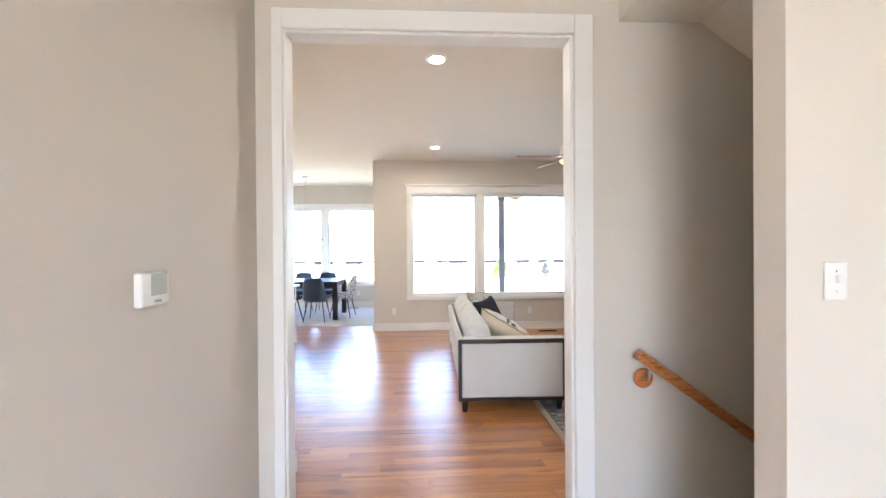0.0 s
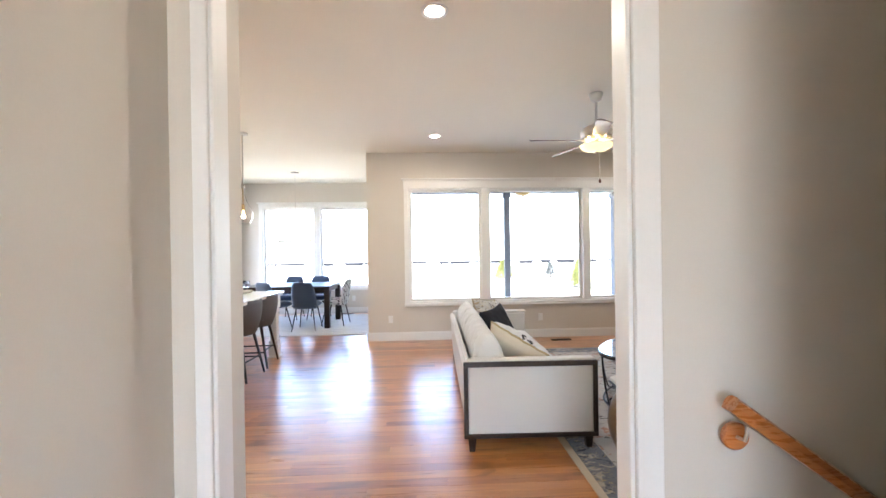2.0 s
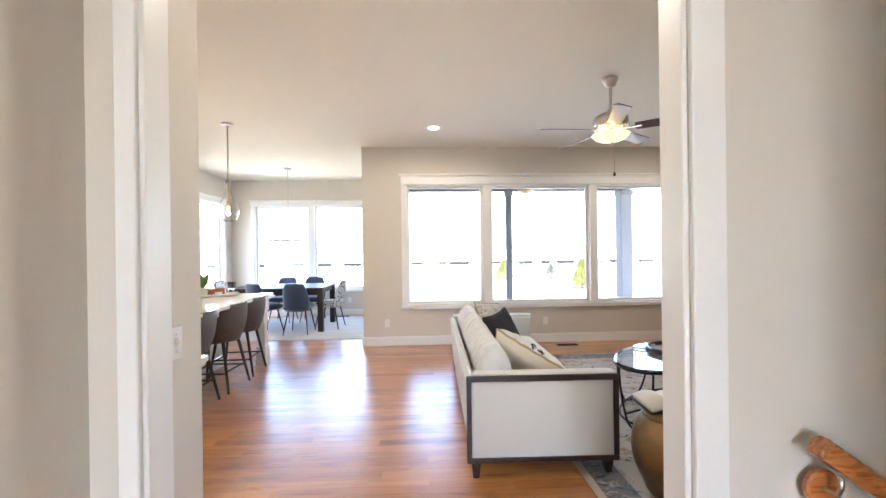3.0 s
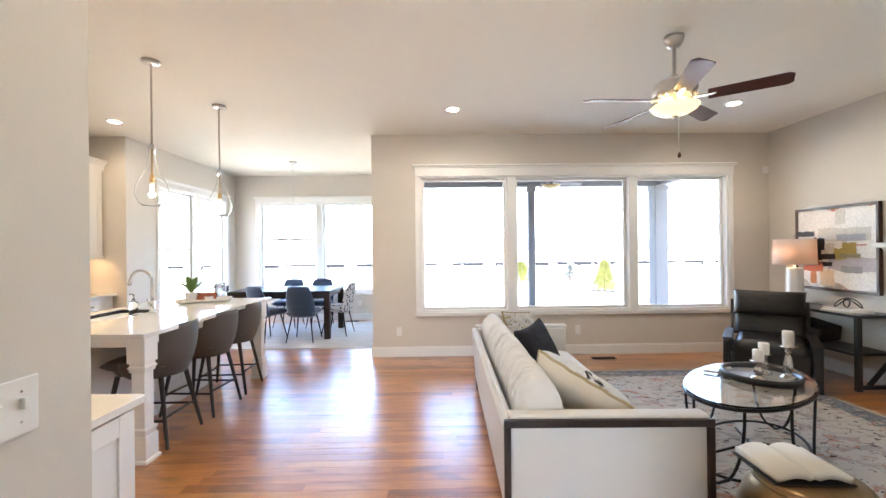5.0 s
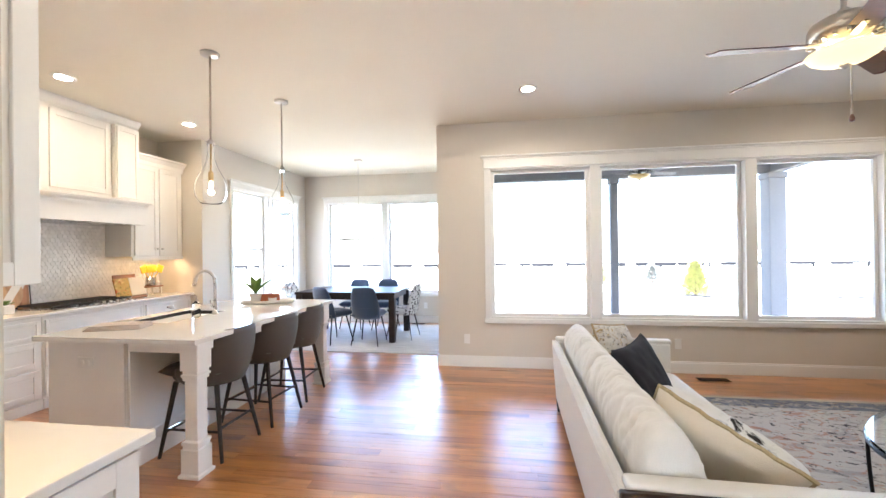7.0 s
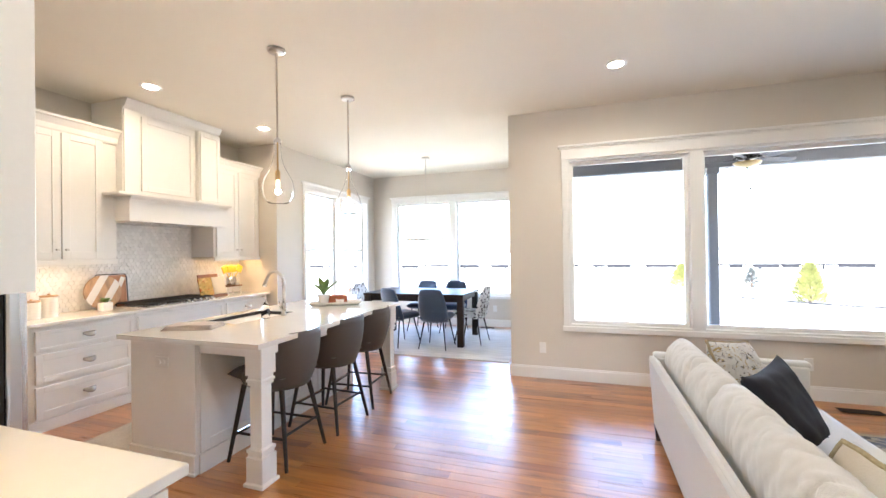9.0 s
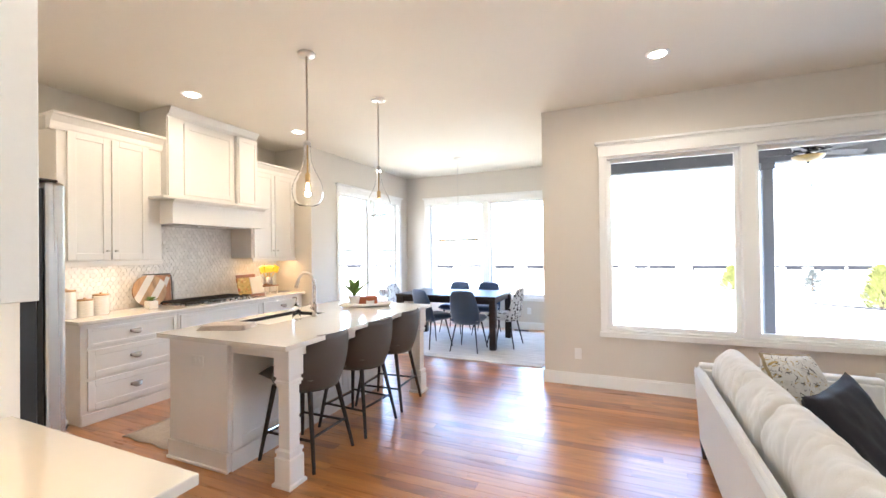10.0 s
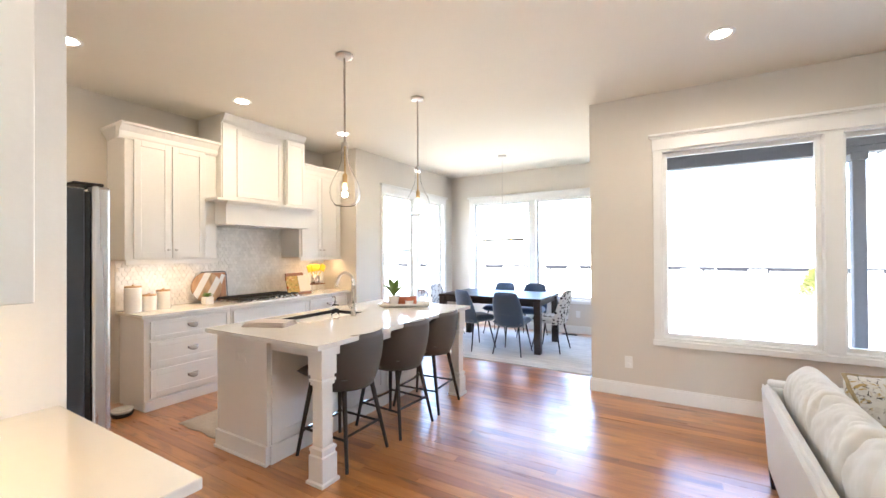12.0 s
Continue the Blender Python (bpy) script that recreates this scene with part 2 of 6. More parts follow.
wall("wall_north", XC, YW, XR + 0.15, YW + 0.16, [W1])
wall("wall_dining_far", XL - 0.16, YD, XC + 0.16, YD + 0.16, [W2])
wall("wall_dining_right", XC, YW + 0.16, XC + 0.16, YD, axis="y")
wall("wall_dining_left", XL - 0.16, YW, XL, YD, [W3], axis="y")
wall("wall_kitchen_end", XK, YW, XL - 0.16, YW + 0.16)
wall("wall_kitchen_back", XK - 0.16, YK - 0.3, XK, YW + 0.16, axis="y")
wall("wall_living_right", XR, YF0, XR + 0.15, YW, axis="y")
wall("wall_kitchen_near", XK, YF0, -0.52, YK)
wall("wall_hall_front", -0.52, YF0, 3.6, YF1, [(-0.41, 1.12, 0, TOP)])
wall("wall_living_near", 3.6, YF0, XR, YF1)
wall("wall_hall_left", -0.70, -2.6, -0.545, YF0, axis="y")
wall("wall_hall_right", 1.372, 1.37, 3.6, 1.485)
wall("wall_hall_side", 2.6, -2.6, 2.75, 1.37, axis="y")
wall("wall_hall_back", -0.70, -2.75, 2.75, -2.6, [(-0.46, 0.98, 0, 2.60)])
wall("wall_stair_end", 3.6, 1.37, 3.75, YF0, axis="y", z0=-2.6)
wall("wall_stair_side", 1.41, YF0, 3.6, YF1, z0=-2.6, z1=-0.02)
wall("wall_stair_near", 1.372, 1.37, 3.6, 1.485, z0=-2.6, z1=-0.02)

# ceiling, with the sloping soffit over the stairs
bm = bmesh.new()
add_box(bm, XK - 0.16, YF0, CEIL, XR + 0.15, YW + 0.16, CEIL + 0.12)
add_box(bm, XK - 0.16, YW + 0.16, CEIL, XC + 0.16, YD + 0.16, CEIL + 0.12)
add_box(bm, -0.70, -2.75, CEIL, 3.75, YF0, CEIL + 0.12)
solid("ceiling", bm, M_CEIL, "warm white matt plaster ceiling", "ceiling")
solid("stair_soffit", prism([(1.372, CEIL - 0.002), (1.372, 2.63), (1.82, 2.63), (3.6, 1.45), (3.6, CEIL - 0.002)], "y", 1.487, YF0 - 0.002), M_CEIL, "sloping plaster soffit over the stairs", "ceiling")

# ---- ground and porch outside ----
M_GRASS = mat("pale_spring_lawn", (0.21, 0.198, 0.165), 0.95, bump=0.6, scale=6, vary=0.3, wide=0.15)
M_CONC = mat("porch_concrete", (0.42, 0.41, 0.39), 0.85, bump=0.3, scale=30, vary=0.1)
M_POST = mat("grey_porch_paint", (0.155, 0.148, 0.145), 0.8, spec=0.2)
solid("ground", bx(-150, YD + 0.17, -0.5, 150, 400, -0.35, 0), M_GRASS, "pale sunlit lawn reaching the horizon", "ground")
solid("ground_side", bx(-150, -60, -0.5, XK - 0.17, YD + 0.17, -0.35, 0), M_GRASS, "pale sunlit lawn beside the house", "ground")
solid("ground_right", bx(XR + 0.16, -60, -0.5, 150, YD + 0.17, -0.35, 0), M_GRASS, "pale sunlit lawn beside the house", "ground")
solid("ground_front", bx(XK - 0.17, -60, -0.5, XR + 0.16, -2.8, -0.35, 0), M_GRASS, "pale sunlit lawn before the house", "ground")
solid("porch_floor", bx(XC + 0.17, YW + 0.17, -0.3, XR + 0.9, YD + 0.6, -0.04, 0.01), M_CONC, "grey concrete porch slab", "porch")
solid("foundation", bx(XK - 0.16, YF0, -0.36, XR + 0.15, YW + 0.16, -0.03, 0), M_CONC, "grey concrete foundation", "foundation")

# ---- shape tools ----
def grid_solid(fn, nu, nv, thick):
    """A sheet fn(u, v) of even thickness with closed edges; thick may be a number or a function of u and v."""
    bm = bmesh.new()
    e = 1e-3
    top, bot = [], []
    for j in range(nv + 1):
        ta, ba = [], []
        for i in range(nu + 1):
            u, v = i / nu, j / nv
            p = Vector(fn(u, v))
            du = Vector(fn(min(1, u + e), v)) - Vector(fn(max(0, u - e), v))
            dv = Vector(fn(u, min(1, v + e))) - Vector(fn(u, max(0, v - e)))
            n = du.cross(dv)
            n = n.normalized() if n.length > 1e-12 else Vector((0, 0, 1))
            t = (thick(u, v) if callable(thick) else thick) / 2
            ta.append(bm.verts.new(p + n * t))
            ba.append(bm.verts.new(p - n * t))
        top.append(ta)
        bot.append(ba)
    for j in range(nv):
        for i in range(nu):
            bm.faces.new((top[j][i], top[j][i + 1], top[j + 1][i + 1], top[j + 1][i]))
            bm.faces.new((bot[j][i], bot[j + 1][i], bot[j + 1][i + 1], bot[j][i + 1]))
    for i in range(nu):
        bm.faces.new((top[0][i], bot[0][i], bot[0][i + 1], top[0][i + 1]))
        bm.faces.new((top[nv][i], top[nv][i + 1], bot[nv][i + 1], bot[nv][i]))
    for j in range(nv):
        bm.faces.new((top[j][0], top[j + 1][0], bot[j + 1][0], bot[j][0]))
        bm.faces.new((top[j][nu], bot[j][nu], bot[j + 1][nu], top[j + 1][nu]))
    return bm


def cushion(w, d, h, wrinkle=0.012, seed=0.0, n=14, power=4, crease=7.0, ears=0.035):
    """A stuffed cushion, w by d, h thick in the middle, lying on z = 0, with soft folds."""
    def side(sign):
        def f(u, v):
            a, b = 2 * u - 1, 2 * v - 1
            full = (max(0, 1 - abs(a) ** power) * max(0, 1 - abs(b) ** power)) ** 0.42
            pinch = 1 - ears * (1 - abs(a) ** 2) * abs(b) ** 3
            k = noise.noise(Vector((a * crease + b * 2.0 + seed, b * crease * 0.35 - a * 1.5 + seed * 1.7, sign * 2.0))) * wrinkle * (0.3 + full)
            k += noise.noise(Vector((a * crease * 2.3 + seed, b * crease * 0.5 + a * 3, 5.0 + sign))) * wrinkle * 0.4
            return (a * w / 2 * (1 - ears * (1 - b * b) * abs(a) ** 3), b * d / 2 * pinch, h / 2 + sign * (h / 2 * full) + sign * k * full ** 0.5)
        return f
    bm = bmesh.new()
    rows = {}
    for sign in (1, -1):
        f = side(sign)
        rows[sign] = [[bm.verts.new(f(i / n, j / n)) for i in range(n + 1)] for j in range(n + 1)]
    for j in range(n):
        for i in range(n):
            a, b = rows[1], rows[-1]
            bm.faces.new((a[j][i], a[j][i + 1], a[j + 1][i + 1], a[j + 1][i]))
            bm.faces.new((b[j][i], b[j + 1][i], b[j + 1][i + 1], b[j][i + 1]))
    bmesh.ops.remove_doubles(bm, verts=bm.verts, dist=2e-4)
    return bm


def moved(bm, m):
    bmesh.ops.transform(bm, verts=bm.verts, matrix=m)
    return bm


def shaker(bm, w, h, rail=0.055, t=0.02, rec=0.009):
    """A framed panel door, w by h, front at y = 0 facing -y, back at y = t, from (0, 0)."""
    add_box(bm, 0, 0, 0, rail, t, h, 0.0015)
    add_box(bm, w - rail, 0, 0, w, t, h, 0.0015)
    add_box(bm, rail, 0, 0, w - rail, t, rail, 0.0015)
    add_box(bm, rail, 0, h - rail, w - rail, t, h, 0.0015)
    add_box(bm, rail, rec, rail, w - rail, t, h - rail)
    return bm


def cup_pull(w=0.098):
    """A bin pull, open below, front facing -y."""
    return grid_solid(lambda u, v: ((u - 0.5) * w, -0.030 * math.sin(math.pi * min(1, max(0, u))) ** 0.5 * math.sin(v * math.pi / 2), 0.018 - 0.042 * math.sin(math.pi * min(0.94, max(0.06, u))) ** 0.35 * (1 - math.cos(v * math.pi / 2))), 12, 5, 0.002)


TURN_E = pose(0, 0, 0, 0, 0, 90)    # a front that faced -y now faces +x
TURN_N = pose(0, 0, 0, 0, 0, 180)   # faces +y


# ---- trim ----
CAS = 0.10


def trim_box(name, *a, label="white painted wooden trim", bev=0.004):
    return solid(name, bx(*a, bev), M_TRIM, label, "trim")


# cased opening
opening = thing("door_1", pose(0.355, YF0, 0), "white painted casing of a wide cased opening", "doorway", kind="structure")
ox0, ox1 = -0.41 - 0.355, 1.12 - 0.355
part("casing_side", bx(ox0 - 0.048, -0.02, 0, ox0 + 0.006, 0, TOP + CAS), M_TRIM, opening)
part("casing_side", bx(ox1, -0.02, 0, ox1 + CAS, 0, TOP + CAS), M_TRIM, opening)
part("casing_head", bx(ox0 + 0.006, -0.018, TOP, ox1, 0, TOP + CAS), M_TRIM, opening)
part("jamb", bx(ox0, 0.0, 0, ox0 + 0.018, YF1 - YF0, TOP - 0.018), M_TRIM, opening)
part("jamb", bx(ox1 - 0.018, 0.0, 0, ox1, YF1 - YF0, TOP - 0.018), M_TRIM, opening)
part("head_jamb", bx(ox0, 0.0, TOP - 0.018, ox1, YF1 - YF0, TOP), M_TRIM, opening)
part("casing_side", bx(ox1, YF1 - YF0, 0, ox1 + CAS, YF1 - YF0 + 0.02, TOP + CAS), M_TRIM, opening)
part("casing_head", bx(ox0, YF1 - YF0, TOP, ox1, YF1 - YF0 + 0.018, TOP + CAS), M_TRIM, opening)


def base_run(name, x0, y0, x1, y1):
    """A tall baseboard with a small cap, as a box between two corners."""
    bm = bx(x0, y0, 0, x1, y1, 0.115, 0.003)
    add_box(bm, x0 + (0.004 if abs(x1 - x0) < 0.03 else 0), y0 + (0.004 if abs(y1 - y0) < 0.03 else 0), 0.115, x1 - (0.004 if abs(x1 - x0) < 0.03 else 0), y1 - (0.004 if abs(y1 - y0) < 0.03 else 0), 0.132, 0.003)
    return solid(name, bm, M_TRIM, "tall white painted baseboard", "baseboard")


base_run("baseboard", XC - 0.018, YW - 0.018, XR, YW)
base_run("baseboard", XC - 0.018, YW, XC, YD)
base_run("baseboard", XL + 0.018, YD - 0.018, XC - 0.018, YD)
base_run("baseboard", XL, YW, XL + 0.018, YD)
base_run("baseboard", XR - 0.018, 5.5, XR, YW - 0.018)
base_run("baseboard", -0.52, YF1 + 0.002, -0.502, YK)
base_run("baseboard", 1.222, YF1, XR, YF1 + 0.018)
base_run("baseboard", -0.545, -2.6, -0.527, YF0 - 0.022)
base_run("baseboard", 1.372, 1.352, 2.6, 1.37)


def window(name, w, h, widths, m, depth=0.16, label="", double_hung=False, head=0.118):
    """A cased window: outside of the opening w by h, panes between mullions; room side faces -y; sill at z = 0."""
    win = thing(name, m, label, "window", kind="structure")
    c = 0.062
    part("casing", bx(-c, -0.02, 0, 0, 0, h), M_TRIM, win)
    part("casing", bx(w, -0.02, 0, w + c, 0, h), M_TRIM, win)
    bm = bx(-c - 0.005, -0.024, h, w + c + 0.005, 0, h + head - 0.027)
    add_box(bm, -c - 0.035, -0.055, h + head - 0.027, w + c + 0.035, 0, h + head, 0.006)
    add_box(bm, -c - 0.02, -0.036, h + head - 0.042, w + c + 0.02, -0.02, h + head - 0.027, 0.004)
    part("head_casing", bm, M_TRIM, win)
    part("window_sill", bx(-c - 0.01, -0.03, -0.052, w + c + 0.01, 0, 0.0, 0.004), M_TRIM, win)
    bm = bmesh.new()
    for a, b, lo, hi in ((0, 0.018, 0, h), (w - 0.018, w, 0, h), (0.018, w - 0.018, 0, 0.018), (0.018, w - 0.018, h - 0.018, h)):
        add_box(bm, a, 0.0, lo, b, depth, hi)
    part("window_frame", bm, M_TRIM, win)
    x = 0.018
    gap = (w - 0.036 - sum(widths)) / max(1, len(widths) - 1)
    for i, pw in enumerate(widths):
        if i:
            part("mullion", bx(x, -0.016, 0.018, x + gap, depth - 0.01, h - 0.018), M_TRIM, win)
            x += gap
        s = 0.036
        bm = bmesh.new()
        y0, y1 = 0.07, 0.11
        add_box(bm, x, y0, 0.018, x + s, y1, h - 0.018, 0.003)
        add_box(bm, x + pw - s, y0, 0.018, x + pw, y1, h - 0.018, 0.003)
        add_box(bm, x + s, y0, 0.018, x + pw - s, y1, 0.018 + s, 0.003)
        add_box(bm, x + s, y0, h - 0.018 - s, x + pw - s, y1, h - 0.018, 0.003)
        if double_hung:
            add_box(bm, x + s, y0, h * 0.48, x + pw - s, y1, h * 0.48 + 0.04, 0.003)
        sash = part("sash", bm, M_TRIM, win)
        pane = part("pane", bx(x + s, 0.087, 0.018 + s, x + pw - s, 0.092, h - 0.018 - s, 0), M_GLASS, sash)
        pane.visible_shadow = False
        x += pw
    return win


window("window_1", W1[1] - W1[0], W1[3] - W1[2], (1.122, 1.494, 1.19), pose(W1[0], YW, W1[2]), label="wide white-framed triple window with a fixed glass pane in each part", head=0.150)
window("window_2", W2[1] - W2[0], W2[3] - W2[2], (1.12, 1.12), pose(W2[0], YD, W2[2]), label="white-framed double window in the dining room")
window("window_3", W3[1] - W3[0], W3[3] - W3[2], (0.845, 0.845), pose(XL, W3[0], W3[2], 0, 0, 90), label="white-framed pair of sash windows in the dining room", double_hung=True)

# ---- front door behind the camera; sidelight and transom added for light ----
M_DOOR = mat("dark_front_door", (0.10, 0.07, 0.05), 0.5)
fd = thing("door_2", pose(0.05, -2.6, 0), "dark glazed front door, with sidelight and transom added for hall light", "door", kind="structure")
bm = bmesh.new()
for a in ((0, 0.12, 0, 2.28), (0.81, 0.93, 0, 2.28), (0.12, 0.81, 0, 0.22), (0.12, 0.81, 2.16, 2.28)):
    add_box(bm, a[0], -0.10, a[2], a[1], -0.055, a[3], 0.003)
leaf = part("leaf", bm, M_DOOR, fd)
# door pane, then unseen sidelight and transom panes added to brighten the hall
for q in ((0.12, 0.22, 0.81, 2.16), (-0.48, 0.03, -0.06, 2.25), (-0.48, 2.32, 0.90, 2.57)):
    p = part("pane", bx(q[0], -0.08, q[1], q[2], -0.075, q[3], 0), M_GLASS, fd)
    p.visible_shadow = False
part("mullion", bx(-0.05, -0.12, 0, -0.005, -0.03, 2.29), M_TRIM, fd)
part("added_transom_bar", bx(-0.51, -0.12, 2.29, 0.93, -0.03, 2.32), M_TRIM, fd)

# ---- stairs going down, with their handrail ----
M_RAIL = wood("orange_stained_oak", (0.32, 0.085, 0.018), (0.58, 0.22, 0.055), 2.0, 0.28, 0.9, 0, 0.2)
st = thing("staircase", pose(1.41, 1.487, 0), "stairs going down with oak treads", "stairs", kind="structure")
for i in range(10):
    part("tread", bx(0.02 + 0.26 * i, 0, -0.18 * (i + 1) - 0.03, 0.02 + 0.26 * (i + 1) + 0.02, 0.845, -0.18 * (i + 1)), M_RAIL, st)
    part("riser", bx(0.0 + 0.26 * i, 0, -0.18 * (i + 1), 0.018 + 0.26 * i, 0.845, -0.18 * i - 0.032), M_TRIM, st)
hr = thing("handrail", pose(1.40, 2.27, 0.86), "orange-stained oak handrail on round wall rosettes", "handrail")
dirn = Vector((0.81, 0, -0.585))
prof = [(-0.022, -0.026), (-0.03, 0.0), (-0.026, 0.022), (-0.012, 0.03), (0.012, 0.03), (0.026, 0.022), (0.03, 0.0), (0.022, -0.026)]
bm = prism(prof, "x", 0, 2.6)
moved(bm, Matrix.Translation((0.02, 0, 0)) @ pose(0, 0, 0, 0, 35.8, 0))
part("rail", bm, M_RAIL, hr)
for d in (0.10, 1.4):
    q = dirn * d
    ros = part("rosette", moved(lathe([(0.0, 0), (0.052, 0), (0.052, 0.012), (0.046, 0.018), (0, 0.018)], 24), pose(q.x, 0.0625, q.z - 0.085, 90, 0, 0)), M_RAIL, hr, smooth=SH)
    part("bracket", sweep([(q.x, 0.046, q.z - 0.085), (q.x, 0.01, q.z - 0.08), (q.x, 0.0, q.z - 0.055), (q.x, 0.0, q.z - 0.025)], 0.007), M_NICKEL, hr, smooth=True)


# ---- small wall fittings ----
def plate(name, m, label, toggles=1, outlet=False):
    """A cover plate on a wall; front faces -y."""
    w = 0.07 + 0.046 * (toggles - 1)
    p = thing(name, m, label, "outlet" if outlet else "light switch")
    part("cover", bx(-w / 2, -0.007, -0.057, w / 2, 0, 0.057, 0.003, 2), M_PLASTIC, p)
    for i in range(toggles):
        x = (i - (toggles - 1) / 2) * 0.046
        if outlet:
            for z in (-0.021, 0.021):
                part("socket", moved(lathe([(0, 0), (0.016, 0), (0.015, 0.003), (0, 0.003)], 16), pose(x, -0.007, z, 90, 0, 0)), M_PLASTIC, p)
        else:
            part("toggle", bx(x - 0.005, -0.017, -0.004, x + 0.005, -0.006, 0.018, 0.002), M_PLASTIC, p)
            for z in (-0.03, 0.03):
                part("screw", moved(lathe([(0, 0), (0.003, 0), (0.002, 0.0012), (0, 0.0012)], 8), pose(x, -0.007, z, 90, 0, 0)), M_NICKEL, p)
    return p


plate("light_switch", pose(1.52, 1.37, 1.315), "white plastic light switch on the hall wall")
plate("light_switch", pose(-0.52, 2.66, 1.09, 0, 0, 90), "white double light switch beside the opening", 2)
plate("wall_outlet", pose(-0.187, YW, 0.33), "white wall outlet above the baseboard", 1, True)
plate("wall_outlet", pose(2.155, YW, 0.32), "white wall outlet above the baseboard", 1, True)
plate("wall_outlet", pose(-2.41, 4.532, 0.695, 0, 90, 0), "white outlet set sideways in the island end", 1, True)
plate("wall_outlet", pose(-1.24, YD, 0.33), "white wall outlet under the dining window", 1, True)
th = thing("thermostat", pose(-0.545, 1.537, 1.300, 0, 0, 90), "white plastic thermostat with a grey display on the hall wall", "thermostat")
M_LCD = mat("lcd_grey", (0.34, 0.35, 0.30), 0.08)
part("housing", bx(-0.066, -0.026, -0.053, 0.066, 0, 0.053, 0.008, 3), M_PLASTIC, th)
part("display", bx(-0.024, -0.0285, -0.020, 0.050, -0.024, 0.047, 0.001), M_LCD, th)
part("button", bx(-0.010, -0.0285, -0.042, 0.022, -0.024, -0.034, 0.001), M_LCD, th)
sen = thing("motion_sensor", pose(4.66, 7.098, 2.40), "small white motion sensor high in the corner", "sensor")
part("housing", bx(-0.03, -0.04, -0.045, 0.03, 0, 0.045, 0.01, 2), M_PLASTIC, sen)
part("lens", moved(lathe([(0, 0), (0.02, 0), (0.015, 0.006), (0, 0.008)], 12), pose(0, -0.04, -0.01, 90, 0, 0)), M_PLASTIC, sen)


def floor_vent(m, w=0.30, d=0.10):
    v = thing("floor_vent", m, "dark slotted floor register by the wall", "floor vent")
    part("frame", bx(-w / 2, -d / 2, 0, w / 2, d / 2, 0.004, 0.001), M_DRAIN, v)
    for i in range(12):
        x = -w / 2 + 0.02 + i * (w - 0.04) / 11
        part("slat", bx(x - 0.004, -d / 2 + 0.012, 0.004, x + 0.004, d / 2 - 0.012, 0.008, 0), M_DRAIN, v)


floor_vent(pose(2.40, 6.87, 0.006))
floor_vent(pose(-1.35, 9.72, 0.006), 0.25)

# ---- ceiling lamps ----
M_CANRIM = mat("white_can_trim", (0.8, 0.79, 0.77), 0.4)


def recessed(x, y, watts=6, tone=(1.0, 0.85, 0.68)):
    c = thing("recessed_light", pose(x, y, CEIL), "round white recessed ceiling light, switched on", "ceiling light", "recessed lights in the ceiling")
    bm = bmesh.new()
    n = 32
    add_lathe(bm, [(0.086, 0.0), (0.086, -0.006), (0.070, -0.009), (0.058, -0.004)], n)
    bm.faces.ensure_lookup_table()
    part("trim_ring", bm, M_CANRIM, c, smooth=SH)
    part("diffuser", lathe([(0.058, -0.0045), (0.058, -0.0075), (0.04, -0.0095), (0, -0.010)], n), M_LAMP, c, "glowing warm diffuser", smooth=True)
    li = new("lamp", bpy.data.lights.new("lamp", "SPOT"))
    li.data.energy, li.data.color, li.data.shadow_soft_size = watts * 0.6, tone, 0.06
    li.data.spot_size, li.data.spot_blend = radians(176), 0.6
    li.parent = c
    li.matrix_local = pose(0, 0, -0.03)


for x, y in ((0.43, 3.39), (0.50, 6.16), (-3.42, 5.20), (-3.36, 6.50), (3.45, 6.02), (-3.4, 3.9)):
    recessed(x, y, 2.1 if x < -3 else 4.2, (1.0, 0.72, 0.42) if x < -3 else (1.0, 0.82, 0.62))

# ceiling fan with a lit bowl
M_BLADE = wood("dark_cherry_blade", (0.05, 0.012, 0.008), (0.13, 0.035, 0.02), 1.5, 0.35, 0.2, 0, 0.15)
M_BOWL = glow("lit_alabaster_bowl", (1.0, 0.72, 0.32), 0.085, 0.45)


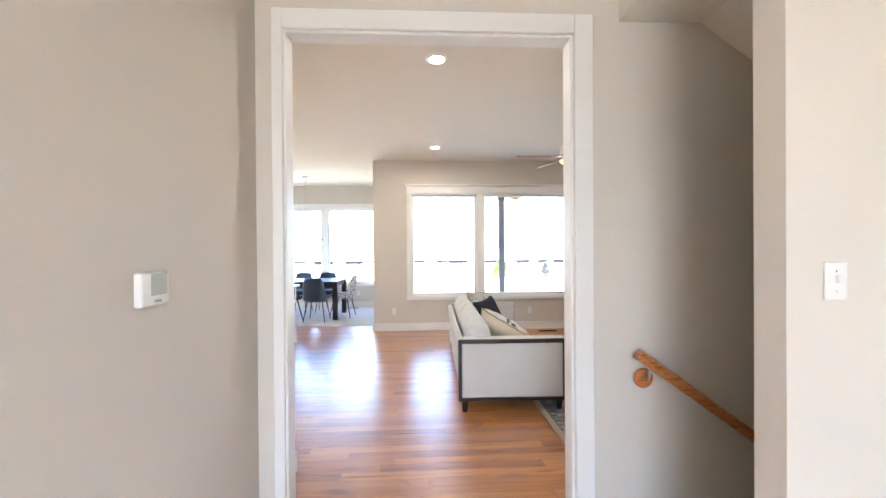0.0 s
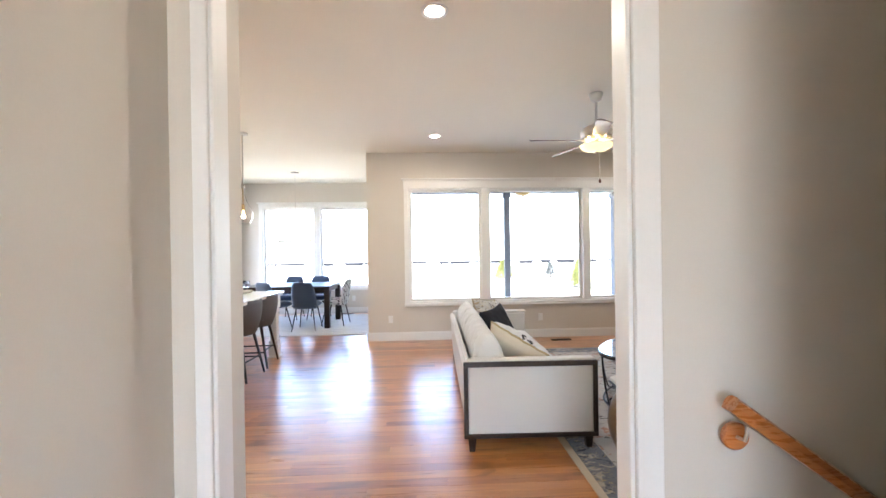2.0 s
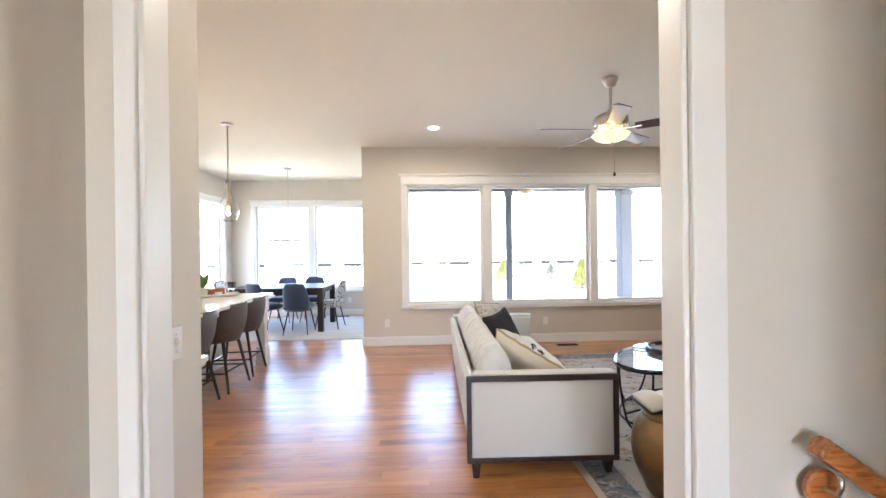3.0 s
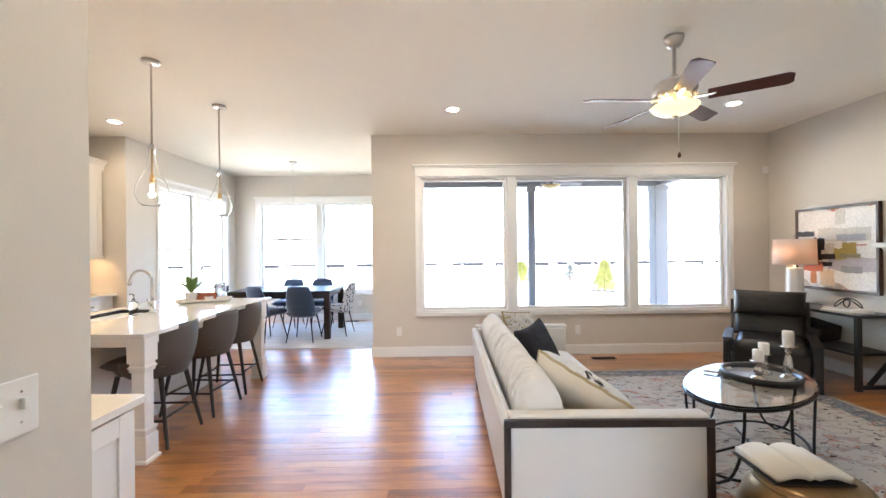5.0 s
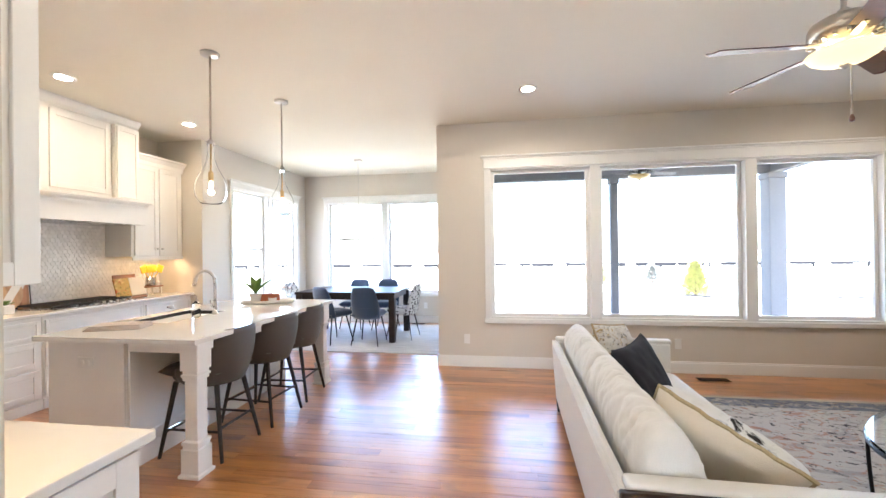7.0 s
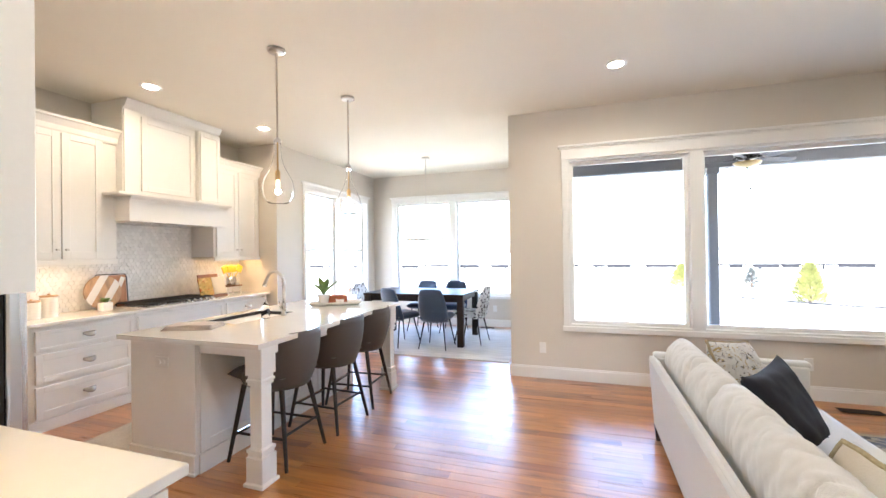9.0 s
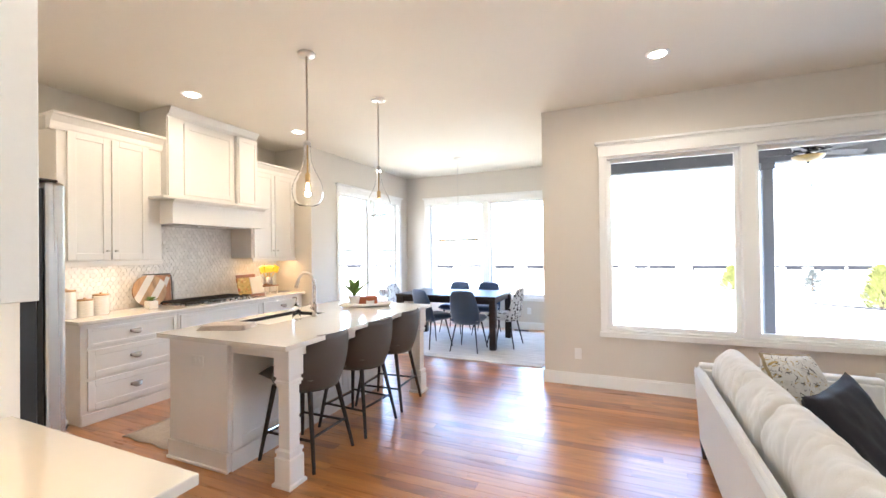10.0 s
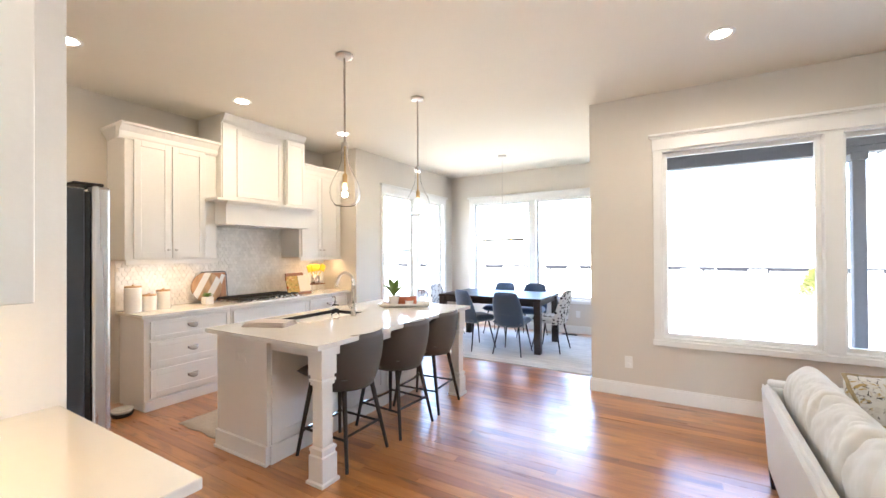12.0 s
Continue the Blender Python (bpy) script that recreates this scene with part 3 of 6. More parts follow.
def ceiling_fan(m, label, blade_mat, metal, lit=True, drop=0.28, spin=0.0, watts=0.05, bowl=None):
    f = thing("ceiling_fan", m, label, "ceiling fan")
    part("canopy", lathe([(0.0, -0.082), (0.028, -0.08), (0.046, -0.066), (0.056, -0.04), (0.064, -0.018), (0.066, 0), (0, 0)], 28), metal, f, smooth=SH)
    part("downrod", rod((0, 0, -drop), (0, 0, -0.06), 0.0125, seg=16), metal, f, smooth=SH)
    z = -drop + 0.035
    part("motor", lathe([(0.0, z - 0.19), (0.095, z - 0.19), (0.112, z - 0.175), (0.135, z - 0.158), (0.148, z - 0.14), (0.148, z - 0.10), (0.134, z - 0.072), (0.09, z - 0.050), (0.03, z - 0.037), (0.0, z - 0.02)], 36), metal, f, smooth=SH)
    part("rod_collar", lathe([(0.0, z - 0.04), (0.026, z - 0.038), (0.026, z - 0.012), (0.016, z - 0.004), (0.0, z - 0.002)], 20), metal, f, smooth=SH)
    for k in range(18):
        part("vent_rib", add_box(bmesh.new(), 0.122, -0.008, z - 0.178, 0.150, 0.008, z - 0.160, 0.002, m=pose(0, 0, 0, 0, 0, 20 * k)), metal, f)
    for k in range(5):
        r = pose(0, 0, z - 0.188, 0, 0, spin + 72 * k)
        def blade(u, v):
            x = 0.20 + 0.45 * u
            w = 0.100 + 0.032 * u
            w *= 1 - 0.5 * max(0, (u - 0.92) / 0.08) ** 2.2
            return (x, (v - 0.5) * w, (v - 0.5) * -0.03)
        b = part("blade", moved(grid_solid(blade, 20, 5, 0.006), r), blade_mat, f)
        part("blade_arm", moved(bx(0.11, -0.016, -0.006, 0.25, 0.016, 0.004, 0.003), r), metal, b)
    part("light_fitter", lathe([(0.0, z - 0.23), (0.03, z - 0.23), (0.03, z - 0.19), (0, z - 0.19)], 20), metal, f, smooth=SH)
    if lit:
        part("bowl", lathe([(0.0, z - 0.300), (0.05, z - 0.296), (0.10, z - 0.282), (0.14, z - 0.258), (0.158, z - 0.232), (0.155, z - 0.228), (0, z - 0.228)], 36), bowl or M_BOWL, f, "glowing amber glass bowl", smooth=True)
        part("finial", lathe([(0.0, z - 0.325), (0.012, z - 0.318), (0.022, z - 0.305), (0.02, z - 0.299), (0, z - 0.297)], 16), metal, f, smooth=True)
        ch = part("pull_chain", rod((0.03, 0, z - 0.30), (0.03, 0, z - 0.56), 0.0042, seg=6), metal, f)
        part("pull_knob", lathe([(0.0, -0.04), (0.010, -0.036), (0.013, -0.022), (0.006, 0.0), (0, 0.002)], 12, (0.03, 0, z - 0.56)), blade_mat, ch, smooth=True)
        for dx in (-0.075, 0.075):
            if watts <= 0:
                continue
            li = new("lamp", bpy.data.lights.new("lamp", "POINT"))
            li.data.energy, li.data.color, li.data.shadow_soft_size = watts, (1.0, 0.68, 0.34), 0.02
            li.parent = f
            li.matrix_local = pose(dx, 0, z - 0.209)
    return f


ceiling_fan(pose(2.03, 4.71, CEIL), "brushed nickel ceiling fan with cherry blades and a lit amber bowl", M_BLADE, M_NICKEL, True, 0.302, 36, 0.16)

# pendants over the island
M_BULB = glow("warm_bulb", (1.0, 0.60, 0.22), 0.5)
M_BRASS = mat("satin_brass", (0.62, 0.43, 0.20), 0.3, 1.0, bump=0.05, scale=200)
M_CHAMP = mat("champagne_nickel", (0.50, 0.44, 0.36), 0.3, 1.0, bump=0.05, scale=200)


def pendant(x, y):
    p = thing("pendant_lamp", pose(x, y, CEIL), "clear teardrop glass pendant on a nickel stem", "pendant lamp", "pendants over the island")
    part("canopy", lathe([(0.0, -0.024), (0.05, -0.024), (0.064, -0.018), (0.066, 0), (0, 0)], 28), M_NICKEL, p, smooth=SH)
    part("stem", rod((0, 0, -0.66), (0, 0, -0.02), 0.0075, seg=10), M_CHAMP, p, smooth=SH)
    part("collar", lathe([(0, -0.69), (0.026, -0.69), (0.028, -0.672), (0.014, -0.655), (0, -0.65)], 20), M_NICKEL, p, smooth=SH)
    part("socket", lathe([(0, -0.965), (0.017, -0.965), (0.019, -0.905), (0.012, -0.895), (0.006, -0.89), (0.006, -0.69), (0, -0.69)], 16), M_BRASS, p, "satin brass lamp socket", smooth=SH)
    out = [(0.024, -0.692), (0.024, -0.74), (0.029, -0.80), (0.042, -0.85), (0.066, -0.90), (0.094, -0.95), (0.110, -1.00), (0.113, -1.04), (0.104, -1.085), (0.086, -1.118), (0.070, -1.135)]
    inn = [(r - 0.0025, z) for r, z in out[::-1]]
    bm = bmesh.new()
    seg = 32
    rings = [[bm.verts.new((r * math.cos(k * math.tau / seg), r * math.sin(k * math.tau / seg), z)) for k in range(seg)] for r, z in out + inn]
    for a, b in zip(rings, rings[1:] + rings[:1]):
        for k in range(seg):
            bm.faces.new((a[k], a[(k + 1) % seg], b[(k + 1) % seg], b[k]))
    g = part("glass_shade", bm, M_CLEAR, p, "clear blown glass shade", smooth=True)
    g.visible_shadow = False
    part("bulb", lathe([(0, -1.025), (0.009, -1.02), (0.016, -1.005), (0.016, -0.99), (0.010, -0.975), (0.009, -0.965), (0, -0.965)], 16), M_BULB, p, "glowing filament bulb", smooth=True)
    li = new("lamp", bpy.data.lights.new("lamp", "POINT"))
    li.data.energy, li.data.color, li.data.shadow_soft_size = 0.27, (1.0, 0.80, 0.60), 0.02
    li.parent = p
    li.matrix_local = pose(0, 0, -1.05)


pendant(-1.92, 5.05)
pendant(-1.92, 6.03)

# dining chandelier
M_DARKMETAL = mat("dark_bronze", (0.10, 0.075, 0.06), 0.4, 0.8, vary=0.2)
ch = thing("chandelier", pose(-2.10, 8.64, CEIL), "slim linear dark bronze chandelier with glass shades over the dining table", "chandelier")
part("canopy", lathe([(0.0, -0.03), (0.05, -0.03), (0.066, -0.02), (0.068, 0), (0, 0)], 24), M_NICKEL, ch, smooth=SH)
part("stem", rod((0, 0, -1.2), (0, 0, -0.02), 0.004, seg=8), M_NICKEL, ch)
part("knuckle", lathe([(0, -0.82), (0.014, -0.81), (0.016, -0.795), (0.012, -0.78), (0, -0.775)], 14), M_DARKMETAL, ch, smooth=True)
part("crossbar", bx(-0.34, -0.02, -1.32, 0.34, 0.02, -1.295, 0.003), M_DARKMETAL, ch)
part("yoke", bx(-0.10, -0.008, -1.215, 0.10, 0.008, -1.20, 0.002), M_DARKMETAL, ch)
for s in (-0.095, 0.095):
    part("hanger", rod((s, 0, -1.30), (s, 0, -1.205), 0.004, seg=6), M_DARKMETAL, ch)
for k in range(5):
    x = -0.28 + 0.14 * k
    g = part("glass_shade", lathe([(0.035, -1.294), (0.038, -1.20), (0.036, -1.20), (0.033, -1.292)], 18, (x, 0, 0)), M_CLEAR, ch)
    g.visible_shadow = False
    part("candle", rod((x, 0, -1.295), (x, 0, -1.24), 0.008, seg=8), M_BULB, ch)

# ---- kitchen ----
CT = 0.87


def cab_box(bm, x0, y0, z0, x1, y1, z1):
    return add_box(bm, x0, y0, z0, x1, y1, z1, 0.002)


def knob_pull(parent, x, y, z, m=None):
    bm = lathe([(0, -0.026), (0.010, -0.025), (0.012, -0.018), (0.006, -0.012), (0.006, 0), (0, 0)], 12)
    moved(bm, pose(x, y, z, -90, 0, 0))
    return part("knob", bm, M_NICKEL, parent, smooth=SH)


def square_knob(parent, x, y, z):
    return part("knob", bx(x - 0.012, y - 0.022, z - 0.009, x + 0.012, y, z + 0.009, 0.003), M_NICKEL, parent)


M_PULL = mat("satin_nickel_pull", (0.40, 0.37, 0.34), 0.3, 1.0, bump=0.05, scale=200)


# Units are built facing -y with their front at y = 0 and turned to their wall.
def base_unit(m, w, rows, label, deep=0.50, end_left=False):
    u = thing("base_cabinet", m, label, "cabinet", "base cabinets")
    part("body", bx(0, 0.02, 0.0, w, deep, CT - 0.032, 0.002), M_CAB, u)
    part("plinth", bx(0, 0.004, 0, w, 0.0195, 0.095, 0.004), M_CAB, u)
    for z0, z1, a, b, kind in rows:
        name = "drawer" if kind == "drawer" else "door"
        bm = shaker(bmesh.new(), b - a, z1 - z0, 0.05 if z1 - z0 > 0.2 else 0.028, 0.019)
        d = part(name, moved(bm, pose(a, 0, z0)), M_CAB, u)
        if kind == "drawer":
            part("cup_pull", moved(cup_pull(), pose((a + b) / 2, 0, (z0 + z1) / 2 + 0.005)), M_PULL, d, smooth=True)
        elif kind == "door":
            square_knob(d, b - 0.03, 0, z1 - 0.06)
    return u


XF = -3.855
turn = TURN_E
base_unit(Matrix.Translation((XF, 4.555, 0)) @ turn, 0.80, [(0.64, 0.80, 0.045, 0.775, "drawer"), (0.385, 0.615, 0.045, 0.775, "drawer"), (0.115, 0.36, 0.045, 0.775, "drawer")], "white three-drawer base cabinet with nickel cup pulls")
base_unit(Matrix.Translation((XF, 5.357, 0)) @ turn, 1.03, [(0.64, 0.80, 0.02, 1.01, "false"), (0.115, 0.615, 0.02, 0.505, "door"), (0.115, 0.615, 0.515, 1.01, "door")], "white base cabinet under the gas cooktop")
base_unit(Matrix.Translation((XF, 6.389, 0)) @ turn, 0.70, [(0.64, 0.80, 0.02, 0.68, "drawer"), (0.115, 0.615, 0.02, 0.345, "door"), (0.115, 0.615, 0.355, 0.68, "door")], "white base cabinet with one drawer over doors")
side_unit = base_unit(Matrix.Translation((-0.80, 3.355, 0)) @ TURN_N, 0.895, [(0.64, 0.80, 0.02, 0.875, "drawer"), (0.115, 0.615, 0.02, 0.44, "door"), (0.115, 0.615, 0.45, 0.875, "door")], "white base cabinet beside the fridge", 0.495)
part("end_panel", moved(shaker(bmesh.new(), 0.47, CT - 0.13, 0.07, 0.018), Matrix.Translation((-0.018, 0.49, 0.09)) @ pose(0, 0, 0, 0, 0, -90)), M_CAB, side_unit)


def slab(name, x0, y0, x1, y1, label, holes=()):
    bm = bmesh.new()
    if holes:
        hx0, hy0, hx1, hy1 = holes
        for a in ((x0, y0, x1, hy0), (x0, hy1, x1, y1), (x0, hy0, hx0, hy1), (hx1, hy0, x1, hy1)):
            add_box(bm, a[0], a[1], CT - 0.03, a[2], a[3], CT)
        bmesh.ops.remove_doubles(bm, verts=bm.verts, dist=1e-5)
    else:
        add_box(bm, x0, y0, CT - 0.03, x1, y1, CT, 0.004, 2)
    return tagged(new(name, mesh_of(name, bm, M_QUARTZ)), label, "countertop")


slab("countertop", XK + 0.002, 4.52, -3.82, YW - 0.002, "white quartz countertop along the kitchen wall")
slab("countertop", -1.70, YK + 0.002, -0.77, 3.38, "white quartz countertop beside the fridge")


def upper_unit(m, w, deep, z0, z1, doors, label, end=None, crown=True):
    u = thing("wall_cabinet", m, label, "cabinet", "wall cabinets")
    part("body", bx(0, 0.02, z0, w, deep, z1, 0.002), M_CAB, u)
    part("light_rail", bx(0, 0.0, z0 - 0.045, w, 0.018, z0 - 0.001, 0.002), M_CAB, u)
    for a, b, hinge in doors:
        d = part("door", moved(shaker(bmesh.new(), b - a, z1 - z0 - 0.03, 0.058, 0.019), pose(a, 0, z0 + 0.012)), M_CAB, u)
        square_knob(d, (b - 0.028) if hinge == "l" else (a + 0.028), 0, z0 + 0.09)
    if crown:
        pr = [(0.004, z1 - 0.03), (-0.006, z1 - 0.01), (-0.012, z1 + 0.03), (-0.045, z1 + 0.075), (-0.062, z1 + 0.085), (-0.062, z1 + 0.105), (0.06, z1 + 0.105), (0.06, z1 - 0.03)]
        part("crown", prism(pr, "x", -0.05, w), M_CAB, u, "flared crown moulding")
        part("side_crown", prism([(0.0, z1 + 0.001), (-0.05, z1 + 0.08), (-0.05, z1 + 0.104), (0.0, z1 + 0.104)], "y", 0.061, deep), M_CAB, u)
    return u


upper_unit(Matrix.Translation((-3.98, 4.46, 0)) @ TURN_E, 0.82, 0.375, 1.36, 2.475, [(0.065, 0.375, "l"), (0.385, 0.695, "r")], "white two-door wall cabinet with crown moulding")
upper_unit(Matrix.Translation((-3.98, 6.36, 0)) @ TURN_E, 0.735, 0.375, 1.36, 2.475, [(0.03, 0.36, "l"), (0.37, 0.70, "r")], "white two-door wall cabinet beside the range hood", crown=True)
# end-panelled cabinet by the opening
u = thing("wall_cabinet", pose(-0.77, 3.085, 0) @ TURN_N, "white wall cabinet with a framed end panel", "cabinet", "wall cabinets")
part("body", bx(0.018, 0.02, 1.325, 0.925, 0.233, 2.70, 0.002), M_CAB, u)
for a, b in ((0.03, 0.47), (0.48, 0.92)):
    part("door", moved(shaker(bmesh.new(), b - a, 1.35, 0.058, 0.019), pose(a, 0, 1.337)), M_CAB, u)
part("end_panel", moved(shaker(bmesh.new(), 0.231, 1.375, 0.05, 0.018), Matrix.Translation((0, 0.231, 1.325)) @ pose(0, 0, 0, 0, 0, -90)), M_CAB, u)

# fridge surround and fridge
of = thing("fridge_cabinet", pose(-1.735, 3.38, 0) @ TURN_N, "white cabinet above the fridge with a tall side panel", "cabinet")
part("side_panel", bx(-0.035, -0.02, 0, -0.005, 0.52, 2.70, 0.002), M_CAB, of)
part("body", bx(0, 0.02, 1.86, 0.98, 0.52, 2.46, 0.002), M_CAB, of)
for a, b in ((0.02, 0.485), (0.495, 0.96)):
    part("door", moved(shaker(bmesh.new(), b - a, 0.57, 0.058, 0.019), pose(a, 0, 1.875)), M_CAB, of)
fr = thing("refrigerator", pose(-1.80, 3.57, 0) @ TURN_N, "stainless steel refrigerator with dark grey sides", "refrigerator")
part("cabinet", bx(0, 0.085, 0.03, 0.90, 0.70, 1.675, 0.006), M_FRIDGE_SIDE, fr, "dark grey enamel case")
part("gasket", bx(0.008, 0.066, 0.06, 0.892, 0.084, 1.665, 0.002), M_BLACK, fr)
for i, a in enumerate((0.0, 0.4525)):
    d = part("door", bx(a, 0, 0.62, a + 0.4475, 0.065, 1.69, 0.012, 2), M_STEEL, fr, "brushed stainless door")
    part("handle", sweep([(a + (0.40 if i == 0 else 0.05), 0.0, 0.75), (a + (0.40 if i == 0 else 0.05), -0.05, 0.78), (a + (0.40 if i == 0 else 0.05), -0.05, 1.52), (a + (0.40 if i == 0 else 0.05), 0.0, 1.55)], 0.011, 10), M_STEEL, d, smooth=True)
part("freezer_drawer", bx(0, 0, 0.06, 0.90, 0.065, 0.61, 0.012, 2), M_STEEL, fr)
part("hinge_cover", bx(0.01, 0.02, 1.691, 0.12, 0.12, 1.702, 0.003), M_BLACK, fr)
for x in (0.05, 0.85):
    for y in (0.12, 0.70):
        part("foot", rod((x, y, 0), (x, y, 0.035), 0.018, seg=10), M_BLACK, fr)

# range hood
hd = thing("range_hood", Matrix.Translation((-3.90, 5.285, 0)) @ TURN_E, "white panelled wooden range hood reaching the ceiling", "range hood")
part("chimney", bx(0, 0.02, 1.98, 1.07, 0.455, CEIL - 0.004, 0.003), M_CAB, hd)
for a, b in ((0.17, 0.75),):
    part("panel", moved(shaker(bmesh.new(), b - a, 0.74, 0.055, 0.02), pose(a, 0, 2.03)), M_CAB, hd)
part("pilaster", bx(0.775, -0.03, 1.98, 1.06, 0.019, 2.80, 0.003), M_CAB, hd)
part("pilaster_panel", moved(shaker(bmesh.new(), 0.26, 0.77, 0.04, 0.014), pose(0.787, -0.045, 2.01)), M_CAB, hd)
part("pilaster", bx(0.005, -0.002, 1.98, 0.155, 0.019, 2.80, 0.003), M_CAB, hd)
pr = [(0.455, 1.72), (-0.10, 1.72), (-0.10, 1.90), (-0.105, 1.925), (-0.13, 1.95), (-0.13, 1.978), (0.455, 1.978)]
part("mantle", prism(pr, "x", -0.02, 1.09), M_CAB, hd, "flared hood mantle")
part("mantle_cap", bx(-0.14, -0.15, 1.955, 1.12, 0.10, 1.982, 0.004), M_CAB, hd)
part("crown", prism([(0.018, CEIL - 0.10), (-0.02, CEIL - 0.07), (-0.05, CEIL - 0.02), (-0.05, CEIL - 0.005), (0.018, CEIL - 0.005)], "x", 0.0, 1.07), M_CAB, hd)
part("filter", bx(0.1, -0.05, 1.712, 0.97, 0.40, 1.719, 0.001), M_STEEL, hd)

M_STRIP = glow("warm_led_strip", (1.0, 0.72, 0.42), 0.15)
# warm strip lights under the wall cabinets
for x0, y0, y1, z0, rz in ((-4.05, 4.52, 5.22, 1.358, 0), (-4.05, 6.42, 7.04, 1.358, 0), (-1.22, 2.56, 3.36, 1.323, 90)):
    ul = thing("under_cabinet_light", pose(x0, (y0 + y1) / 2, z0, 0, 0, rz), "warm strip light under the wall cabinet", "strip light", "under-cabinet lights")
    part("strip", bx(-0.02, -(y1 - y0) / 2, -0.012, 0.02, (y1 - y0) / 2, 0, 0.002), M_STRIP, ul)
    li = new("lamp", bpy.data.lights.new("lamp", "AREA"))
    li.data.shape, li.data.size, li.data.size_y, li.data.energy, li.data.color = "RECTANGLE", 0.05, y1 - y0, 0.13 if rz == 0 else 0.09, (1.0, 0.62, 0.30) if rz == 0 else (1.0, 0.54, 0.10)
    li.parent = ul
    li.matrix_local = pose(0, 0, -0.014)

# cooktop
M_GRATE = mat("cast_iron_grate", (0.02, 0.02, 0.02), 0.55, bump=0.2, scale=100)
ck = thing("cooktop", pose(-4.09, 5.85, CT), "stainless gas cooktop with black cast-iron grates", "cooktop")
part("deck", bx(-0.25, -0.42, 0, 0.25, 0.42, 0.014, 0.005), M_STEEL, ck)
for k in range(3):
    y = -0.27 + 0.27 * k
    bm = bmesh.new()
    for a in (-0.20, 0.20):
        add_box(bm, a - 0.007, y - 0.125, 0.03, a + 0.007, y + 0.125, 0.046, 0.002)
    for b in (-0.125, -0.04, 0.04, 0.125):
        add_box(bm, -0.20, y + b - 0.006, 0.03, 0.20, y + b + 0.006, 0.048, 0.002)
    for a in (-0.20, 0.20):
        for b in (-0.125, 0.125):
            add_box(bm, a - 0.007, y + b - 0.007, 0.013, a + 0.007, y + b + 0.007, 0.032)
    part("grate", bm, M_GRATE, ck)
    for a in (-0.11, 0.11):
        part("burner", lathe([(0, 0.034), (0.03, 0.034), (0.042, 0.028), (0.045, 0.013), (0, 0.013)], 18, (a, y, 0)), M_GRATE, ck, smooth=SH)
for k in range(5):
    part("knob", lathe([(0, 0.036), (0.014, 0.036), (0.018, 0.03), (0.019, 0.013), (0, 0.013)], 16, (0.228, 0.06 + 0.075 * k, 0)), M_CHROME, ck, smooth=SH)

# island
isl = thing("kitchen_island", pose(-2.70, 4.53, 0), "white panelled kitchen island with two turned-corner legs", "kitchen island")
part("body", bx(0.02, 0.02, 0.0, 0.57, 1.86, CT - 0.032, 0.002), M_CAB, isl)
bm = bx(0.0, 0.002, 0.13, 0.57, 0.019, CT - 0.033, 0.002)
part("end_panel", bm, M_CAB, isl)
bm = bx(-0.004, -0.012, 0, 0.576, 0.0195, 0.128, 0.003)
add_box(bm, -0.012, -0.022, 0, 0.584, 0.0, 0.02, 0.004)
part("plinth", bm, M_CAB, isl)
part("end_panel", bx(0.0, 1.861, 0.0, 0.57, 1.878, CT - 0.033, 0.002), M_CAB, isl)
for k in range(3):
    part("side_panel", moved(shaker(bmesh.new(), 0.60, CT - 0.18, 0.07, 0.014), Matrix.Translation((0.5845, 0.03 + 0.61 * k, 0.13)) @ TURN_E), M_CAB, isl)
part("side_plinth", bx(0.571, 0.02, 0.0, 0.588, 1.86, 0.125, 0.003), M_CAB, isl)
part("apron", bx(0.572, 0.03, CT - 0.105, 0.96, 0.052, CT - 0.032, 0.002), M_CAB, isl)
part("apron", bx(0.572, 1.826, CT - 0.105, 0.96, 1.848, CT - 0.032, 0.002), M_CAB, isl)
part("apron", bx(1.03, 0.12, CT - 0.105, 1.052, 1.76, CT - 0.032, 0.002), M_CAB, isl)
for y in (0.0, 1.752):
    prof = [(0.077, 0.0), (0.077, 0.018), (0.066, 0.026), (0.066, 0.172), (0.056, 0.178), (0.056, 0.196), (0.062, 0.20), (0.062, 0.218), (0.047, 0.228), (0.047, 0.595), (0.055, 0.60), (0.055, 0.617), (0.062, 0.622), (0.062, 0.634), (0.054, 0.64), (0.054, 0.657), (0.066, 0.662), (0.066, CT - 0.032)]
    bm = lathe([(r * 1.32, z) for r, z in prof], 4)
    moved(bm, Matrix.Translation((1.026, y + 0.064, 0)) @ pose(0, 0, 0, 0, 0, 45))
    bmesh.ops.bevel(bm, geom=[e for e in bm.edges if abs(e.verts[0].co.z - e.verts[1].co.z) > 0.05], offset=0.004, segments=1, affect="EDGES")
    part("leg", bm, M_CAB, isl, "square white leg with stepped mouldings")
ic = slab("island_countertop", -2.735, 4.465, -1.57, 6.44, "glossy white quartz island countertop with a sink cut-out", (-2.62, 4.98, -2.24, 5.62))
SINK = mat("black_granite_sink", (0.012, 0.012, 0.014), 0.35, bump=0.1, scale=300)
sk = thing("sink", pose(-2.43, 5.30, CT - 0.03), "black undermount kitchen sink", "sink")
bm = bmesh.new()
for a in ((-0.19, -0.32, -0.18, 0.32), (0.18, -0.32, 0.19, 0.32), (-0.18, -0.32, 0.18, -0.31), (-0.18, 0.31, 0.18, 0.32)):
    add_box(bm, a[0], a[1], -0.22, a[2], a[3], 0.026)
add_box(bm, -0.19, -0.32, -0.23, 0.19, 0.32, -0.22)
part("basin", bm, SINK, sk)
